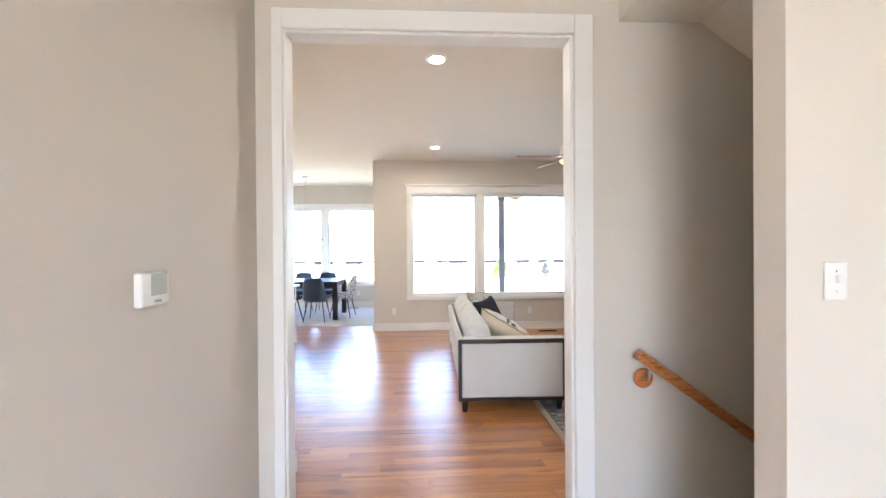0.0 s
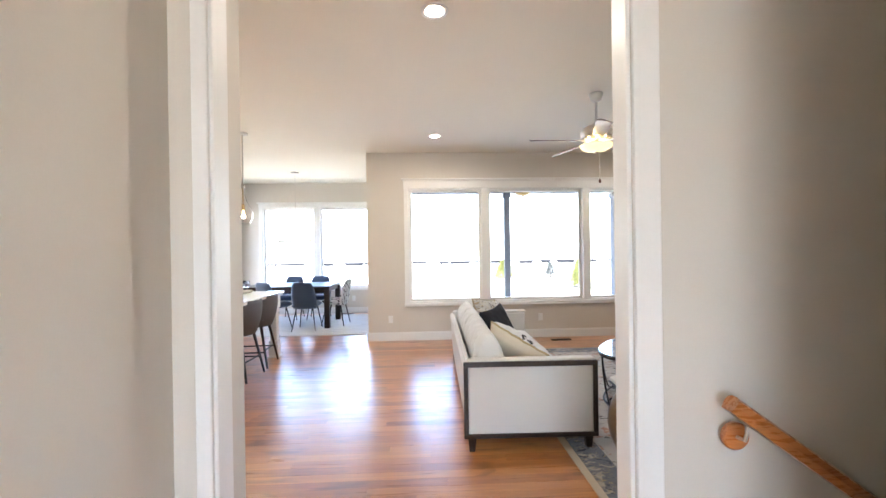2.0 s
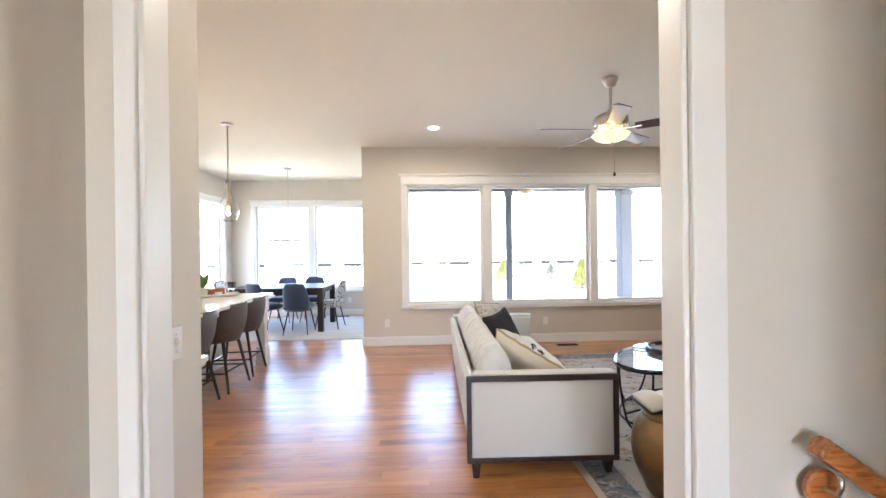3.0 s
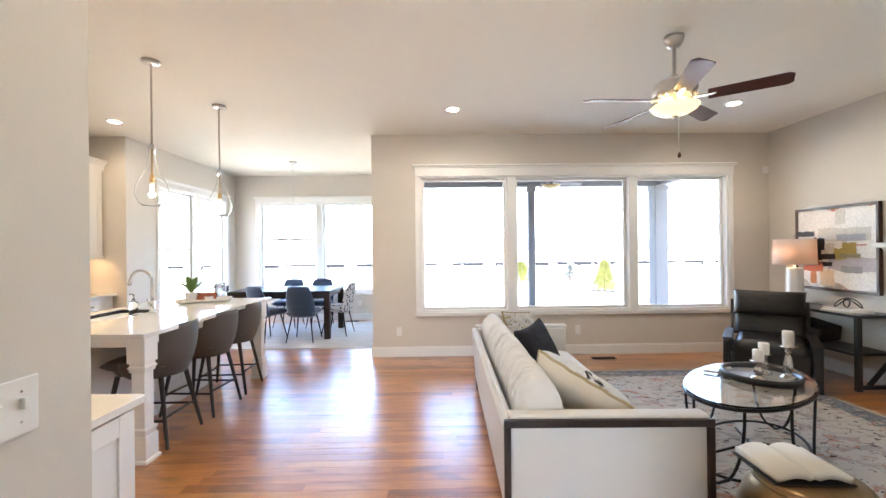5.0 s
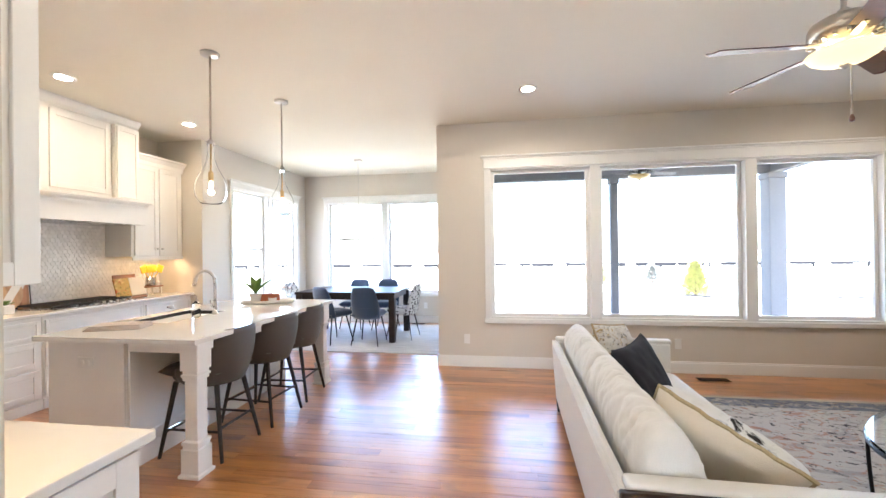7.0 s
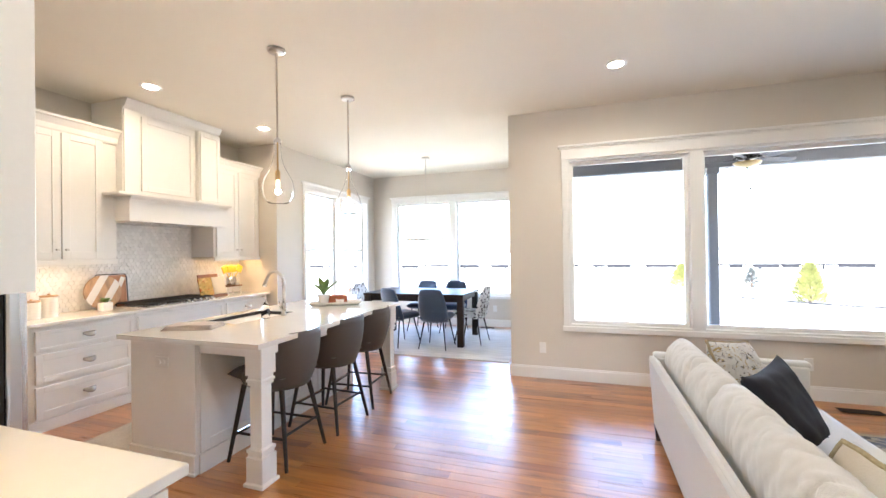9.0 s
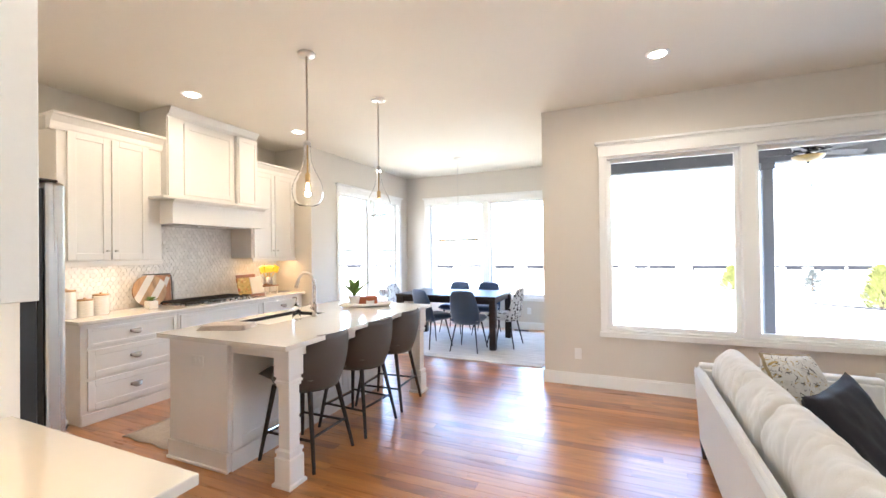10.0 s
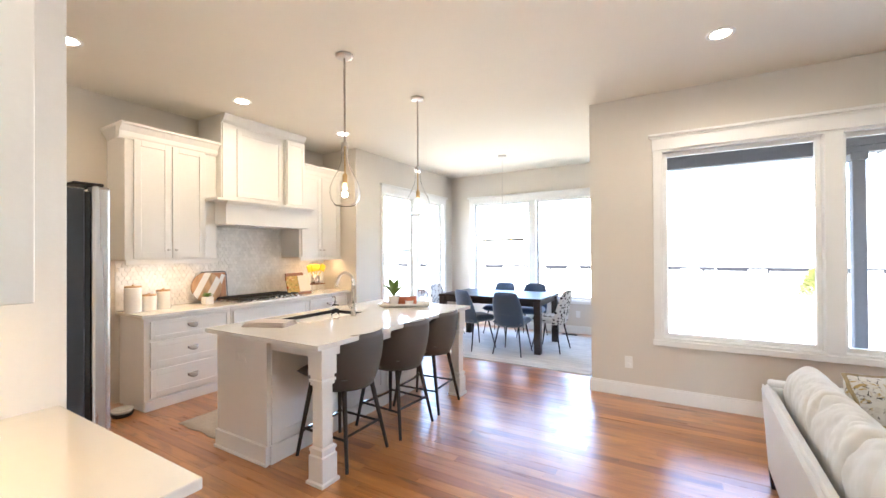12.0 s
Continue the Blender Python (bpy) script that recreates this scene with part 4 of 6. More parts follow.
part("drain", lathe([(0, -0.216), (0.04, -0.216), (0.042, -0.22), (0, -0.22)], 20), M_CHROME, sk)
fa = thing("faucet", pose(-2.19, 5.42, CT), "brushed nickel pull-down faucet with a high arched spout", "faucet")
part("base", lathe([(0.0, 0), (0.028, 0), (0.028, 0.008), (0.020, 0.014), (0.020, 0.10), (0.014, 0.11), (0, 0.11)], 20), M_NICKEL, fa, smooth=SH)
pts = [(0, 0, 0.10), (0, 0, 0.275)] + [(-0.092 + 0.092 * math.cos(a), 0, 0.275 + 0.092 * math.sin(a)) for a in [math.pi * k / 14 for k in range(1, 13)]]
part("spout", sweep(pts, 0.0135, 12), M_NICKEL, fa, smooth=SH)
e = Vector(pts[-1])
part("spray_head", rod(e + Vector((0.002, 0, 0.006)), e + Vector((-0.026, 0, -0.075)), 0.0135, 0.0175, 14), M_NICKEL, fa, smooth=SH)
part("lever", sweep([(0, -0.018, 0.065), (0, -0.04, 0.07), (0, -0.055, 0.10), (0, -0.058, 0.125)], [0.009, 0.008, 0.006, 0.005], 8), M_NICKEL, fa, smooth=True)
M_SOAP = glass("soap_bottle", (0.97, 0.98, 0.98), 0.03, 1.12)
so = thing("soap_dispenser", pose(-2.20, 5.22, CT), "clear glass soap bottle with printed bars and a steel pump", "soap dispenser")
part("bottle", lathe([(0, 0), (0.03, 0), (0.032, 0.01), (0.032, 0.10), (0.026, 0.12), (0.013, 0.13), (0.012, 0.14), (0, 0.14)], 20), M_SOAP, so, smooth=SH)
for k in range(4):
    part("print_bar", bx(0.0325, -0.012, 0.04 + 0.012 * k, 0.0332, 0.006 - 0.006 * (k % 2), 0.0425 + 0.012 * k, 0), M_BLACK, so)
part("pump", sweep([(0, 0, 0.14), (0, 0, 0.175), (-0.012, 0, 0.182), (-0.035, 0, 0.176)], 0.006, 8), M_NICKEL, so, smooth=True)

# bar stools
M_STOOL = mat("grey_faux_leather", (0.088, 0.077, 0.072), 0.5, bump=0.25, scale=180, vary=0.12)
M_STOOLLEG = mat("black_brown_wood", (0.022, 0.017, 0.015), 0.5, bump=0.1, scale=60, vary=0.2)


def bar_stool(m):
    """A bucket stool; the sitter faces -x, the back stands at +x."""
    s = thing("bar_stool", m, "grey upholstered bucket bar stool with black wooden legs", "bar stool", "stools at the island")
    part("seat", moved(cushion(0.46, 0.375, 0.09, 0.003, 3.0, 12, 6), pose(-0.065, 0, 0.535)), M_STOOL, s, smooth=True)
    def crest(a):
        return 0.868 - 0.255 * min(1.0, max(0.0, (abs(a) - radians(38)) / radians(66))) ** 1.25
    def shell(u, v):
        a = (u - 0.5) * radians(236)
        r = 0.172 + 0.066 * (1 - (1 - v) ** 2.2) + 0.004 * v
        return (r * 1.02 * math.cos(a), r * 1.04 * math.sin(a), 0.495 + (crest(a) - 0.495) * v)
    part("backrest", grid_solid(shell, 44, 12, lambda u, v: 0.034 * (0.5 + 0.5 * math.sin(math.pi * min(0.97, max(0.03, v))) ** 0.5)), M_STOOL, s, "curved wraparound back", smooth=True)
    part("piping", sweep([Vector((0.246 * 1.02 * math.cos(a), 0.246 * 1.04 * math.sin(a), crest(a) + 0.002)) for a in [radians(-118 + 236 * k / 44) for k in range(45)]], 0.0045, 6), M_STOOL, s, smooth=True)
    part("seat_base", lathe([(0, 0.49), (0.15, 0.49), (0.20, 0.51), (0.215, 0.54), (0.2, 0.555), (0, 0.555)], 28, (-0.055, 0, 0), 1.12, 0.95), M_STOOL, s, smooth=SH)
    feet = {}
    for sx in (-1, 1):
        for sy in (-1, 1):
            top, foot = Vector((sx * 0.155 - 0.045, sy * 0.135, 0.50)), Vector((sx * 0.235 - 0.035, sy * 0.205, 0.0))
            feet[sx, sy] = (top, foot)
            part("leg", rod(foot, top, 0.0115, 0.0175, 12), M_STOOLLEG, s, smooth=SH)
    def on(sx, sy, z):
        t, f = feet[sx, sy]
        return f + (t - f) * (z / 0.50)
    for a, b, z in (((-1, -1), (-1, 1), 0.17), ((1, -1), (1, 1), 0.21), ((-1, -1), (1, -1), 0.19), ((-1, 1), (1, 1), 0.19)):
        part("stretcher", rod(on(*a, z), on(*b, z), 0.009, seg=8), M_STOOLLEG, s)
    part("foot_bar", rod(on(-1, -1, 0.185), on(-1, 1, 0.185), 0.005, seg=8), M_CHROME, s, "thin chrome foot bar")
    return s


bar = bar_stool(pose(-1.80, 4.93, 0))
copy_thing(bar, pose(-1.76, 5.48, 0, 0, 0, -4))
copy_thing(bar, pose(-1.77, 5.99, 0, 0, 0, 3))

# ---- living room ----
def rug_mat(name, base, c1, c2, c3, scale):
    """Faded oriental pile: blotches and broken outlines in three colours on a pale ground."""
    m = bpy.data.materials.new(name)
    m.use_nodes = True
    nt = m.node_tree
    b = nt.nodes["Principled BSDF"]
    b.inputs["Roughness"].default_value = 0.95
    co = nt.nodes.new("ShaderNodeTexCoord")
    prev = None
    for i, (c, sc, lo, hi) in enumerate(((c1, scale, 0.53, 0.60), (c2, scale * 1.7, 0.56, 0.62), (c3, scale * 2.6, 0.585, 0.63))):
        mp = nt.nodes.new("ShaderNodeMapping")
        mp.inputs["Location"].default_value = (3.1 * i, 7.7 * i, 0)
        mp.inputs["Scale"].default_value = (1.0, 1.5, 1.0)
        nt.links.new(co.outputs["Object"], mp.inputs[0])
        n = nt.nodes.new("ShaderNodeTexNoise")
        n.inputs["Scale"].default_value, n.inputs["Detail"].default_value, n.inputs["Roughness"].default_value, n.inputs["Distortion"].default_value = sc, 5, 0.62, 1.6
        nt.links.new(mp.outputs[0], n.inputs["Vector"])
        r = nt.nodes.new("ShaderNodeMapRange")
        r.inputs[1].default_value, r.inputs[2].default_value = lo, hi
        nt.links.new(n.outputs[0], r.inputs[0])
        mix = nt.nodes.new("ShaderNodeMix")
        mix.data_type = "RGBA"
        mix.inputs[6].default_value, mix.inputs[7].default_value = (*base, 1), (*c, 1)
        if prev is not None:
            nt.links.new(prev.outputs[2], mix.inputs[6])
        nt.links.new(r.outputs[0], mix.inputs[0])
        prev = mix
    nt.links.new(prev.outputs[2], b.inputs["Base Color"])
    n = nt.nodes.new("ShaderNodeTexNoise")
    n.inputs["Scale"].default_value = 350
    nt.links.new(co.outputs["Object"], n.inputs["Vector"])
    bp = nt.nodes.new("ShaderNodeBump")
    bp.inputs["Strength"].default_value, bp.inputs["Distance"].default_value = 0.6, 0.004
    nt.links.new(n.outputs[0], bp.inputs["Height"])
    nt.links.new(bp.outputs[0], b.inputs["Normal"])
    return m


M_RUG = rug_mat("faded_oriental_pile", (0.47, 0.435, 0.38), (0.34, 0.315, 0.285), (0.37, 0.21, 0.15), (0.045, 0.042, 0.045), 3.6)
M_RUGB = rug_mat("navy_border_pile", (0.16, 0.17, 0.20), (0.40, 0.37, 0.31), (0.05, 0.06, 0.09), (0.34, 0.28, 0.18), 7.0)
M_RUGE = mat("beige_rug_edge", (0.50, 0.44, 0.34), 0.95, bump=0.4, scale=300)
rg = thing("area_rug", pose(1.31, 2.75, 0.004), "faded cream oriental rug with a navy and beige border", "rug")
RW, RL = 2.62, 3.62
part("field", bx(0.24, 0.24, 0, RW - 0.24, RL - 0.24, 0.010, 0.002), M_RUG, rg)
for a in ((0.05, 0.05, RW - 0.05, 0.24), (0.05, RL - 0.24, RW - 0.05, RL - 0.05), (0.05, 0.24, 0.24, RL - 0.24), (RW - 0.24, 0.24, RW - 0.05, RL - 0.24)):
    part("border", bx(a[0], a[1], 0, a[2], a[3], 0.010, 0.001), M_RUGB, rg)
for a in ((0, 0, RW, 0.05), (0, RL - 0.05, RW, RL), (0, 0.05, 0.05, RL - 0.05), (RW - 0.05, 0.05, RW, RL - 0.05)):
    part("edging", bx(a[0], a[1], 0, a[2], a[3], 0.0095, 0.002), M_RUGE, rg)

# sofa: back along x = 0, arms at both ends of y
M_PIPE = mat("cream_piping", (0.60, 0.56, 0.49), 0.9)
so = thing("sofa", pose(0.602, 3.66, 0, 0, 0, -1.4), "cream upholstered sofa with dark wood frame and tapered legs", "sofa")
SL, SD, SHT = 2.24, 0.95, 0.632


def back_roll(y0, y1, high, seed):
    """A slumped back cushion: a rounded wedge run along the sofa, creased across its top."""
    prof = [(0.14, 0.43), (0.105, 0.50), (0.088, 0.58), (0.088, 0.655), (0.108, 0.725), (0.15, 0.785), (0.195, 0.80), (0.236, 0.783), (0.272, 0.735), (0.305, 0.665), (0.332, 0.59), (0.35, 0.51), (0.345, 0.44), (0.25, 0.425)]
    fine = []
    n = len(prof)
    for i in range(n):
        p = [Vector(prof[(i + d) % n]) for d in (-1, 0, 1, 2)]
        for f in (0.0, 0.25, 0.5, 0.75):
            fine.append(0.5 * (2 * p[1] + (p[2] - p[0]) * f + (2 * p[0] - 5 * p[1] + 4 * p[2] - p[3]) * f * f + (3 * p[1] - p[0] - 3 * p[2] + p[3]) * f ** 3))
    mid = Vector((0.215, 0.58))
    bm = bmesh.new()
    rows = []
    N = 130
    for j in range(N + 1):
        q = j / N
        e = min(q, 1 - q) * (y1 - y0)
        k = 1.0 if e > 0.06 else 0.62 + 0.38 * math.sqrt(max(0, 1 - (1 - e / 0.06) ** 2))
        y = y0 + (y1 - y0) * q
        ring = []
        for i, p in enumerate(fine):
            d = p - mid
            out = d.normalized()
            bend = 0.5 * noise.noise(Vector((y * 4.0, p.y * 5, seed + 4.0)))
            across, along = y * 8.5 + (p.x - p.y) * 6.5 + bend, (p.x + p.y) * 3.2 - y * 1.7
            ridge = 1 - abs(noise.noise(Vector((across + seed * 3, along, seed)))) * 2.2
            c = -0.026 * max(0.0, ridge - 0.45) / 0.55 * max(0.0, 0.45 + noise.noise(Vector((y * 3.4, p.x * 7 - p.y * 3, seed + 9.0))))
            ridge = 1 - abs(noise.noise(Vector((across * 1.9 - seed, along * 1.4 + 5, seed + 2)))) * 2.6
            c -= 0.010 * max(0.0, ridge - 0.5)
            c += noise.noise(Vector((y * 9 + p.x * 16 + seed, p.y * 5 - y * 2, seed))) * 0.010 * (0.25 + 0.9 * abs(noise.noise(Vector((y * 3.1, p.x * 6, seed + 9.0)))))
            c += noise.noise(Vector((y * 24 + p.x * 34 + seed * 2, p.y * 7, 3.0))) * 0.012 * (0.3 + abs(noise.noise(Vector((y * 5.0, p.y * 4, seed)))))
            w = mid + d * k + out * c * k * (1 if p.y > 0.55 else 0.3)
            ring.append(bm.verts.new((w.x, y, 0.43 + (w.y - 0.43) * high * (1 - 0.02 * q))))
        rows.append(ring)
    m = len(fine)
    for a, b in zip(rows, rows[1:]):
        for i in range(m):
            bm.faces.new((a[i], b[i], b[(i + 1) % m], a[(i + 1) % m]))
    bm.faces.new(rows[0])
    bm.faces.new(rows[-1][::-1])
    bmesh.ops.recalc_face_normals(bm, faces=bm.faces)
    return bm


bm = prism([(0.03, 0.105), (0.0, 0.60), (0.012, 0.612), (0.052, 0.612), (0.10, 0.42), (0.10, 0.105)], "y", 0.02, SL - 0.02)
bmesh.ops.bevel(bm, geom=list(bm.edges), offset=0.014, segments=2, affect="EDGES")
part("back_frame", bm, M_SOFA, so, smooth=SH)
for y0, y1, out in ((0.0, 0.10, -1), (SL - 0.10, SL, 1)):
    bm = bx(0.035, y0 + (0.004 if out < 0 else 0), 0.105, SD - 0.03, y1 - (0.004 if out > 0 else 0), SHT - 0.02, 0.015, 3)
    part("arm", bm, M_SOFA, so, smooth=SH)
    part("arm_cap", bx(0.03, y0 + 0.012, SHT - 0.03, SD - 0.015, y1 - 0.004, SHT + 0.008, 0.016, 3), M_SOFA, so, smooth=SH)
    yo = y0 if out < 0 else y1
    fx = 0.004 if out < 0 else 0.06
    a, b = (yo - 0.012, yo + 0.01) if out < 0 else (yo - 0.01, yo + 0.012)
    part("frame_rail", bx(fx, a, SHT - 0.038, SD - 0.01, b, SHT - 0.003, 0.003), M_DARKWOOD, so, "dark wood frame")
    part("frame_rail", bx(fx, a, 0.10, SD - 0.01, b, 0.128, 0.003), M_DARKWOOD, so)
    part("frame_post", bx(fx, a + 0.001, 0.128, fx + 0.03, b, SHT - 0.038, 0.003), M_DARKWOOD, so)
    part("frame_post", bx(SD - 0.04, a + 0.001, 0.128, SD - 0.01, b, SHT - 0.038, 0.003), M_DARKWOOD, so)
part("base", bx(0.06, 0.15, 0.11, SD - 0.05, SL - 0.15, 0.25, 0.01), M_SOFA, so)
for x in (0.06, SD - 0.07):
    for y in (0.03, SL - 0.03):
        bm = lathe([(0.026, 0.0), (0.042, 0.11), (0.0, 0.11)], 4)
        part("leg", moved(bm, Matrix.Translation((x, y, 0.016 if x > 0.5 else 0.0)) @ pose(0, 0, 0, 0, 0, 45)), M_DARKWOOD, so, "tapered dark wood leg")
half = (SL - 0.22) / 2
for k in range(2):
    y = 0.11 + half * (k + 0.5)
    c = part("seat_cushion", moved(cushion(half - 0.01, 0.76, 0.185, 0.006, 5 + k, 16, 8), Matrix.Translation((0.56, y, 0.245)) @ pose(0, 0, 0, 0, 0, 90)), M_SOFA, so, smooth=True)
    part("back_cushion", back_roll(y - half / 2 - 0.012, y + half / 2 + 0.010, 0.975 - 0.035 * k, 11 + 3.7 * k), M_SOFA, so, "plump cream back cushion with soft creases", smooth=True)
bm = sweep([(0.028, 0.02, 0.603), (0.028, SL - 0.02, 0.603)], 0.004, 6)
part("piping", bm, M_PIPE, so)

M_NAVY = mat("charcoal_velvet", (0.016, 0.015, 0.022), 0.85, bump=0.3, scale=220, vary=0.2)
M_IVORY = mat("ivory_linen", (0.62, 0.54, 0.42), 0.9, bump=0.5, scale=300, vary=0.06)
M_PATT = rug_mat("woven_print_cotton", (0.66, 0.64, 0.59), (0.58, 0.55, 0.50), (0.42, 0.30, 0.11), (0.05, 0.045, 0.04), 9.0)
M_SPOT = rug_mat("white_black_blotch_print", (0.68, 0.67, 0.64), (0.62, 0.61, 0.58), (0.015, 0.015, 0.017), (0.60, 0.59, 0.57), 4.5)
M_FRINGE = mat("gold_grey_braid", (0.36, 0.28, 0.15), 0.8, bump=0.6, scale=120, vary=0.4)


def pillow(m, size, thick, material, label, seed, braid=None, ears=0.035):
    p = thing("throw_pillow", m, label, "pillow", "pillows on the sofa")
    for name, sign, m2 in (("front_cover", 1, material), ("back_cover", -1, M_IVORY if braid and material == M_SPOT else material)):
        bm = moved(cushion(size, size * 0.96, thick, 0.010, seed, 22, 3.4, 3.0, ears), pose(0, 0, -thick / 2))
        bmesh.ops.delete(bm, geom=[q for q in bm.faces if q.calc_center_median().z * sign < 0], context="FACES")
        part(name, bm, m2, p, smooth=True)
    if braid:
        s = size / 2
        pts = []
        for k in range(56):
            q = k / 14
            e, f = int(q), q - int(q)
            c = [(-1, -1), (1, -1), (1, 1), (-1, 1)]
            a, b = Vector(c[e % 4]), Vector(c[(e + 1) % 4])
            v = a.lerp(b, f)
            bow = 1 - 0.035 * (1 - (2 * f - 1) ** 2)
            pts.append((v.x * s * bow, v.y * s * 0.96 * bow, 0.003 * math.sin(k * 2.1)))
        part("braid", sweep(pts, 0.008, 6, True), braid, p, "braided trim along the seam")
    return p


def facing(at, normal, roll):
    return Matrix.Translation(at) @ Vector(normal).to_track_quat("Z", "Y").to_matrix().to_4x4() @ pose(0, 0, 0, 0, 0, roll)


# a puffy pillow lying back over the cushions: plain ivory behind, black on white in front
c0, c1, view = Vector((0.875, 4.08, 0.822)), Vector((1.27, 3.83, 0.60)), Vector((-0.42, -0.83, 0.36))
along = (c1 - c0).normalized()
across = along.cross(Vector((0, 0, 1))).normalized()
across = -across if across.y < 0 else across
upward = across.cross(along).normalized()
upward = -upward if upward.z < 0 else upward
turn = radians(50)
deep = across * math.cos(turn) - upward * math.sin(turn)
face = along.cross(deep).normalized()
face = -face if face.z < 0 else face
side = face.cross(along)
mid = (c0 + c1) / 2 + deep * 0.24
pil = pillow(Matrix((along, side, face)).transposed().to_4x4(), 0.52, 0.21, M_SPOT, "ivory linen pillow with white and black front and gold braid", 2.0, M_FRINGE)
pil.matrix_world = Matrix.Translation(mid) @ Matrix((along, side, face)).transposed().to_4x4()
pillow(facing((1.09, 4.93, 0.625), (0.66, -0.60, 0.45), 6), 0.43, 0.13, M_NAVY, "charcoal velvet pillow leaning on the back cushion", 4.0, None, 0.12)
pillow(facing((1.06, 5.36, 0.645), (0.66, -0.60, 0.42), -8), 0.42, 0.13, M_PATT, "pale printed pillow with a braided end", 7.0, M_FRINGE)

# garden stool with an open book
M_BRONZE = mat("aged_bronze", (0.30, 0.20, 0.10), 0.32, 0.9, bump=0.15, scale=18, vary=0.25)
gs = thing("garden_stool", pose(1.79, 3.44, 0.014), "bulging bronze garden stool on the rug", "stool")
part("drum", lathe([(0.0, 0), (0.165, 0), (0.175, 0.012), (0.178, 0.03), (0.21, 0.09), (0.238, 0.16), (0.248, 0.235), (0.24, 0.31), (0.215, 0.385), (0.185, 0.425), (0.178, 0.437), (0.182, 0.449), (0.17, 0.461), (0.0, 0.465)], 44), M_BRONZE, gs, smooth=SH)
part("band", lathe([(0.186, 0.427), (0.192, 0.433), (0.192, 0.441), (0.186, 0.447)], 44), M_BRONZE, gs, smooth=True)
M_PAGE = mat("book_pages", (0.68, 0.63, 0.53), 0.9, bump=0.3, scale=300, vary=0.05, stretch=(1, 1, 40))
bk = thing("open_book", pose(1.75, 3.49, 0.481, 0, 0, -4), "thick open book with cream pages lying on the stool", "book")
for s in (-1, 1):
    def page(u, v, s=s):
        return (s * (0.004 + 0.135 * u), (v - 0.5) * 0.235, 0.022 + 0.020 * math.sin(min(1, u * 1.15) * math.pi) ** 0.7 * (1 - 0.35 * u))
    part("page_block", grid_solid(page, 14, 2, lambda u, v: 0.030 * (1 - 0.2 * u)), M_PAGE, bk, smooth=SH)
part("cover", bx(-0.15, -0.122, 0, 0.15, 0.122, 0.006, 0.001), M_BLACK, bk)

# oval glass coffee table
CX, CY, CA = 2.38, 4.50, 36
ct = thing("coffee_table", pose(CX, CY, 0.014, 0, 0, CA), "oval glass coffee table on curved black iron legs", "coffee table")
A, B, TZ = 0.60, 0.325, 0.475
M_TOPGLASS = glass("table_glass", (0.96, 0.98, 0.97), 0.0, 1.5)
g = part("glass_top", lathe([(0.985, TZ), (1.0, TZ + 0.004), (1.0, TZ + 0.008), (0.985, TZ + 0.012)], 64, (0, 0, 0), A, B), M_TOPGLASS, ct, "clear glass top")
def ell(a, k=1.0):
    return Vector((A * k * math.cos(a), B * k * math.sin(a), 0))
part("rim", sweep([ell(i * math.tau / 64, 0.985) + Vector((0, 0, TZ - 0.012)) for i in range(64)], 0.011, 8, True), M_IRON, ct, smooth=True)
part("lower_ring", sweep([ell(i * math.tau / 64, 0.90) + Vector((0, 0, 0.045)) for i in range(64)], 0.009, 8, True), M_IRON, ct, smooth=True)
for k in range(4):
    a0 = math.tau * k / 4
    spread = 0.42 if k % 2 == 0 else 0.50
    for s in (-1, 1):
        pts = []
        for i in range(13):
            q = i / 12
            a = a0 + s * spread * math.sqrt(max(0, 1 - q ** 2.4))
            rad = 0.975 - 0.05 * math.sin(q * math.pi / 2) ** 2 + 0.10 * max(0, q - 0.8)
            p = ell(a, rad)
            p.z = (TZ - 0.015) * (1 - q) ** 1.0 + 0.008
            pts.append(p)
        part("leg", sweep(pts, 0.0085, 8), M_IRON, ct, smooth=True)
for s in (-1, 1):
    part("cross_bar", sweep([ell(math.tau * (0.125 if s > 0 else 0.375), 0.78) + Vector((0, 0, 0.018)), Vector((0, 0, 0.07)), ell(math.tau * (0.625 if s > 0 else 0.875), 0.78) + Vector((0, 0, 0.018))], 0.008, 8), M_IRON, ct)
TT = 0.014 + TZ + 0.013
tr = thing("round_tray", pose(2.50, 4.55, TT), "round black wooden tray on the coffee table", "tray")
part("bottom", lathe([(0, 0), (0.20, 0), (0.20, 0.012), (0, 0.012)], 44), mat("grey_tray_liner", (0.35, 0.34, 0.33), 0.5), tr, smooth=SH)
bm = bmesh.new()
ring = [(0.20, 0.0), (0.222, 0.0), (0.226, 0.04), (0.215, 0.044), (0.205, 0.04), (0.20, 0.012)]
rr = [[bm.verts.new((r * math.cos(k * math.tau / 48), r * math.sin(k * math.tau / 48), z)) for k in range(48)] for r, z in ring]
for a, b in zip(rr, rr[1:] + rr[:1]):
    for k in range(48):
        bm.faces.new((a[k], a[(k + 1) % 48], b[(k + 1) % 48], b[k]))
part("rim", bm, M_BLACK, tr, smooth=SH)
M_MERC = mat("mercury_glass", (0.62, 0.58, 0.54), 0.12, 1.0, bump=0.1, scale=40, vary=0.2)
M_WAX = mat("ivory_wax", (0.78, 0.75, 0.68), 0.5)
M_WICK = mat("dark_wick", (0.05, 0.04, 0.03), 0.9)


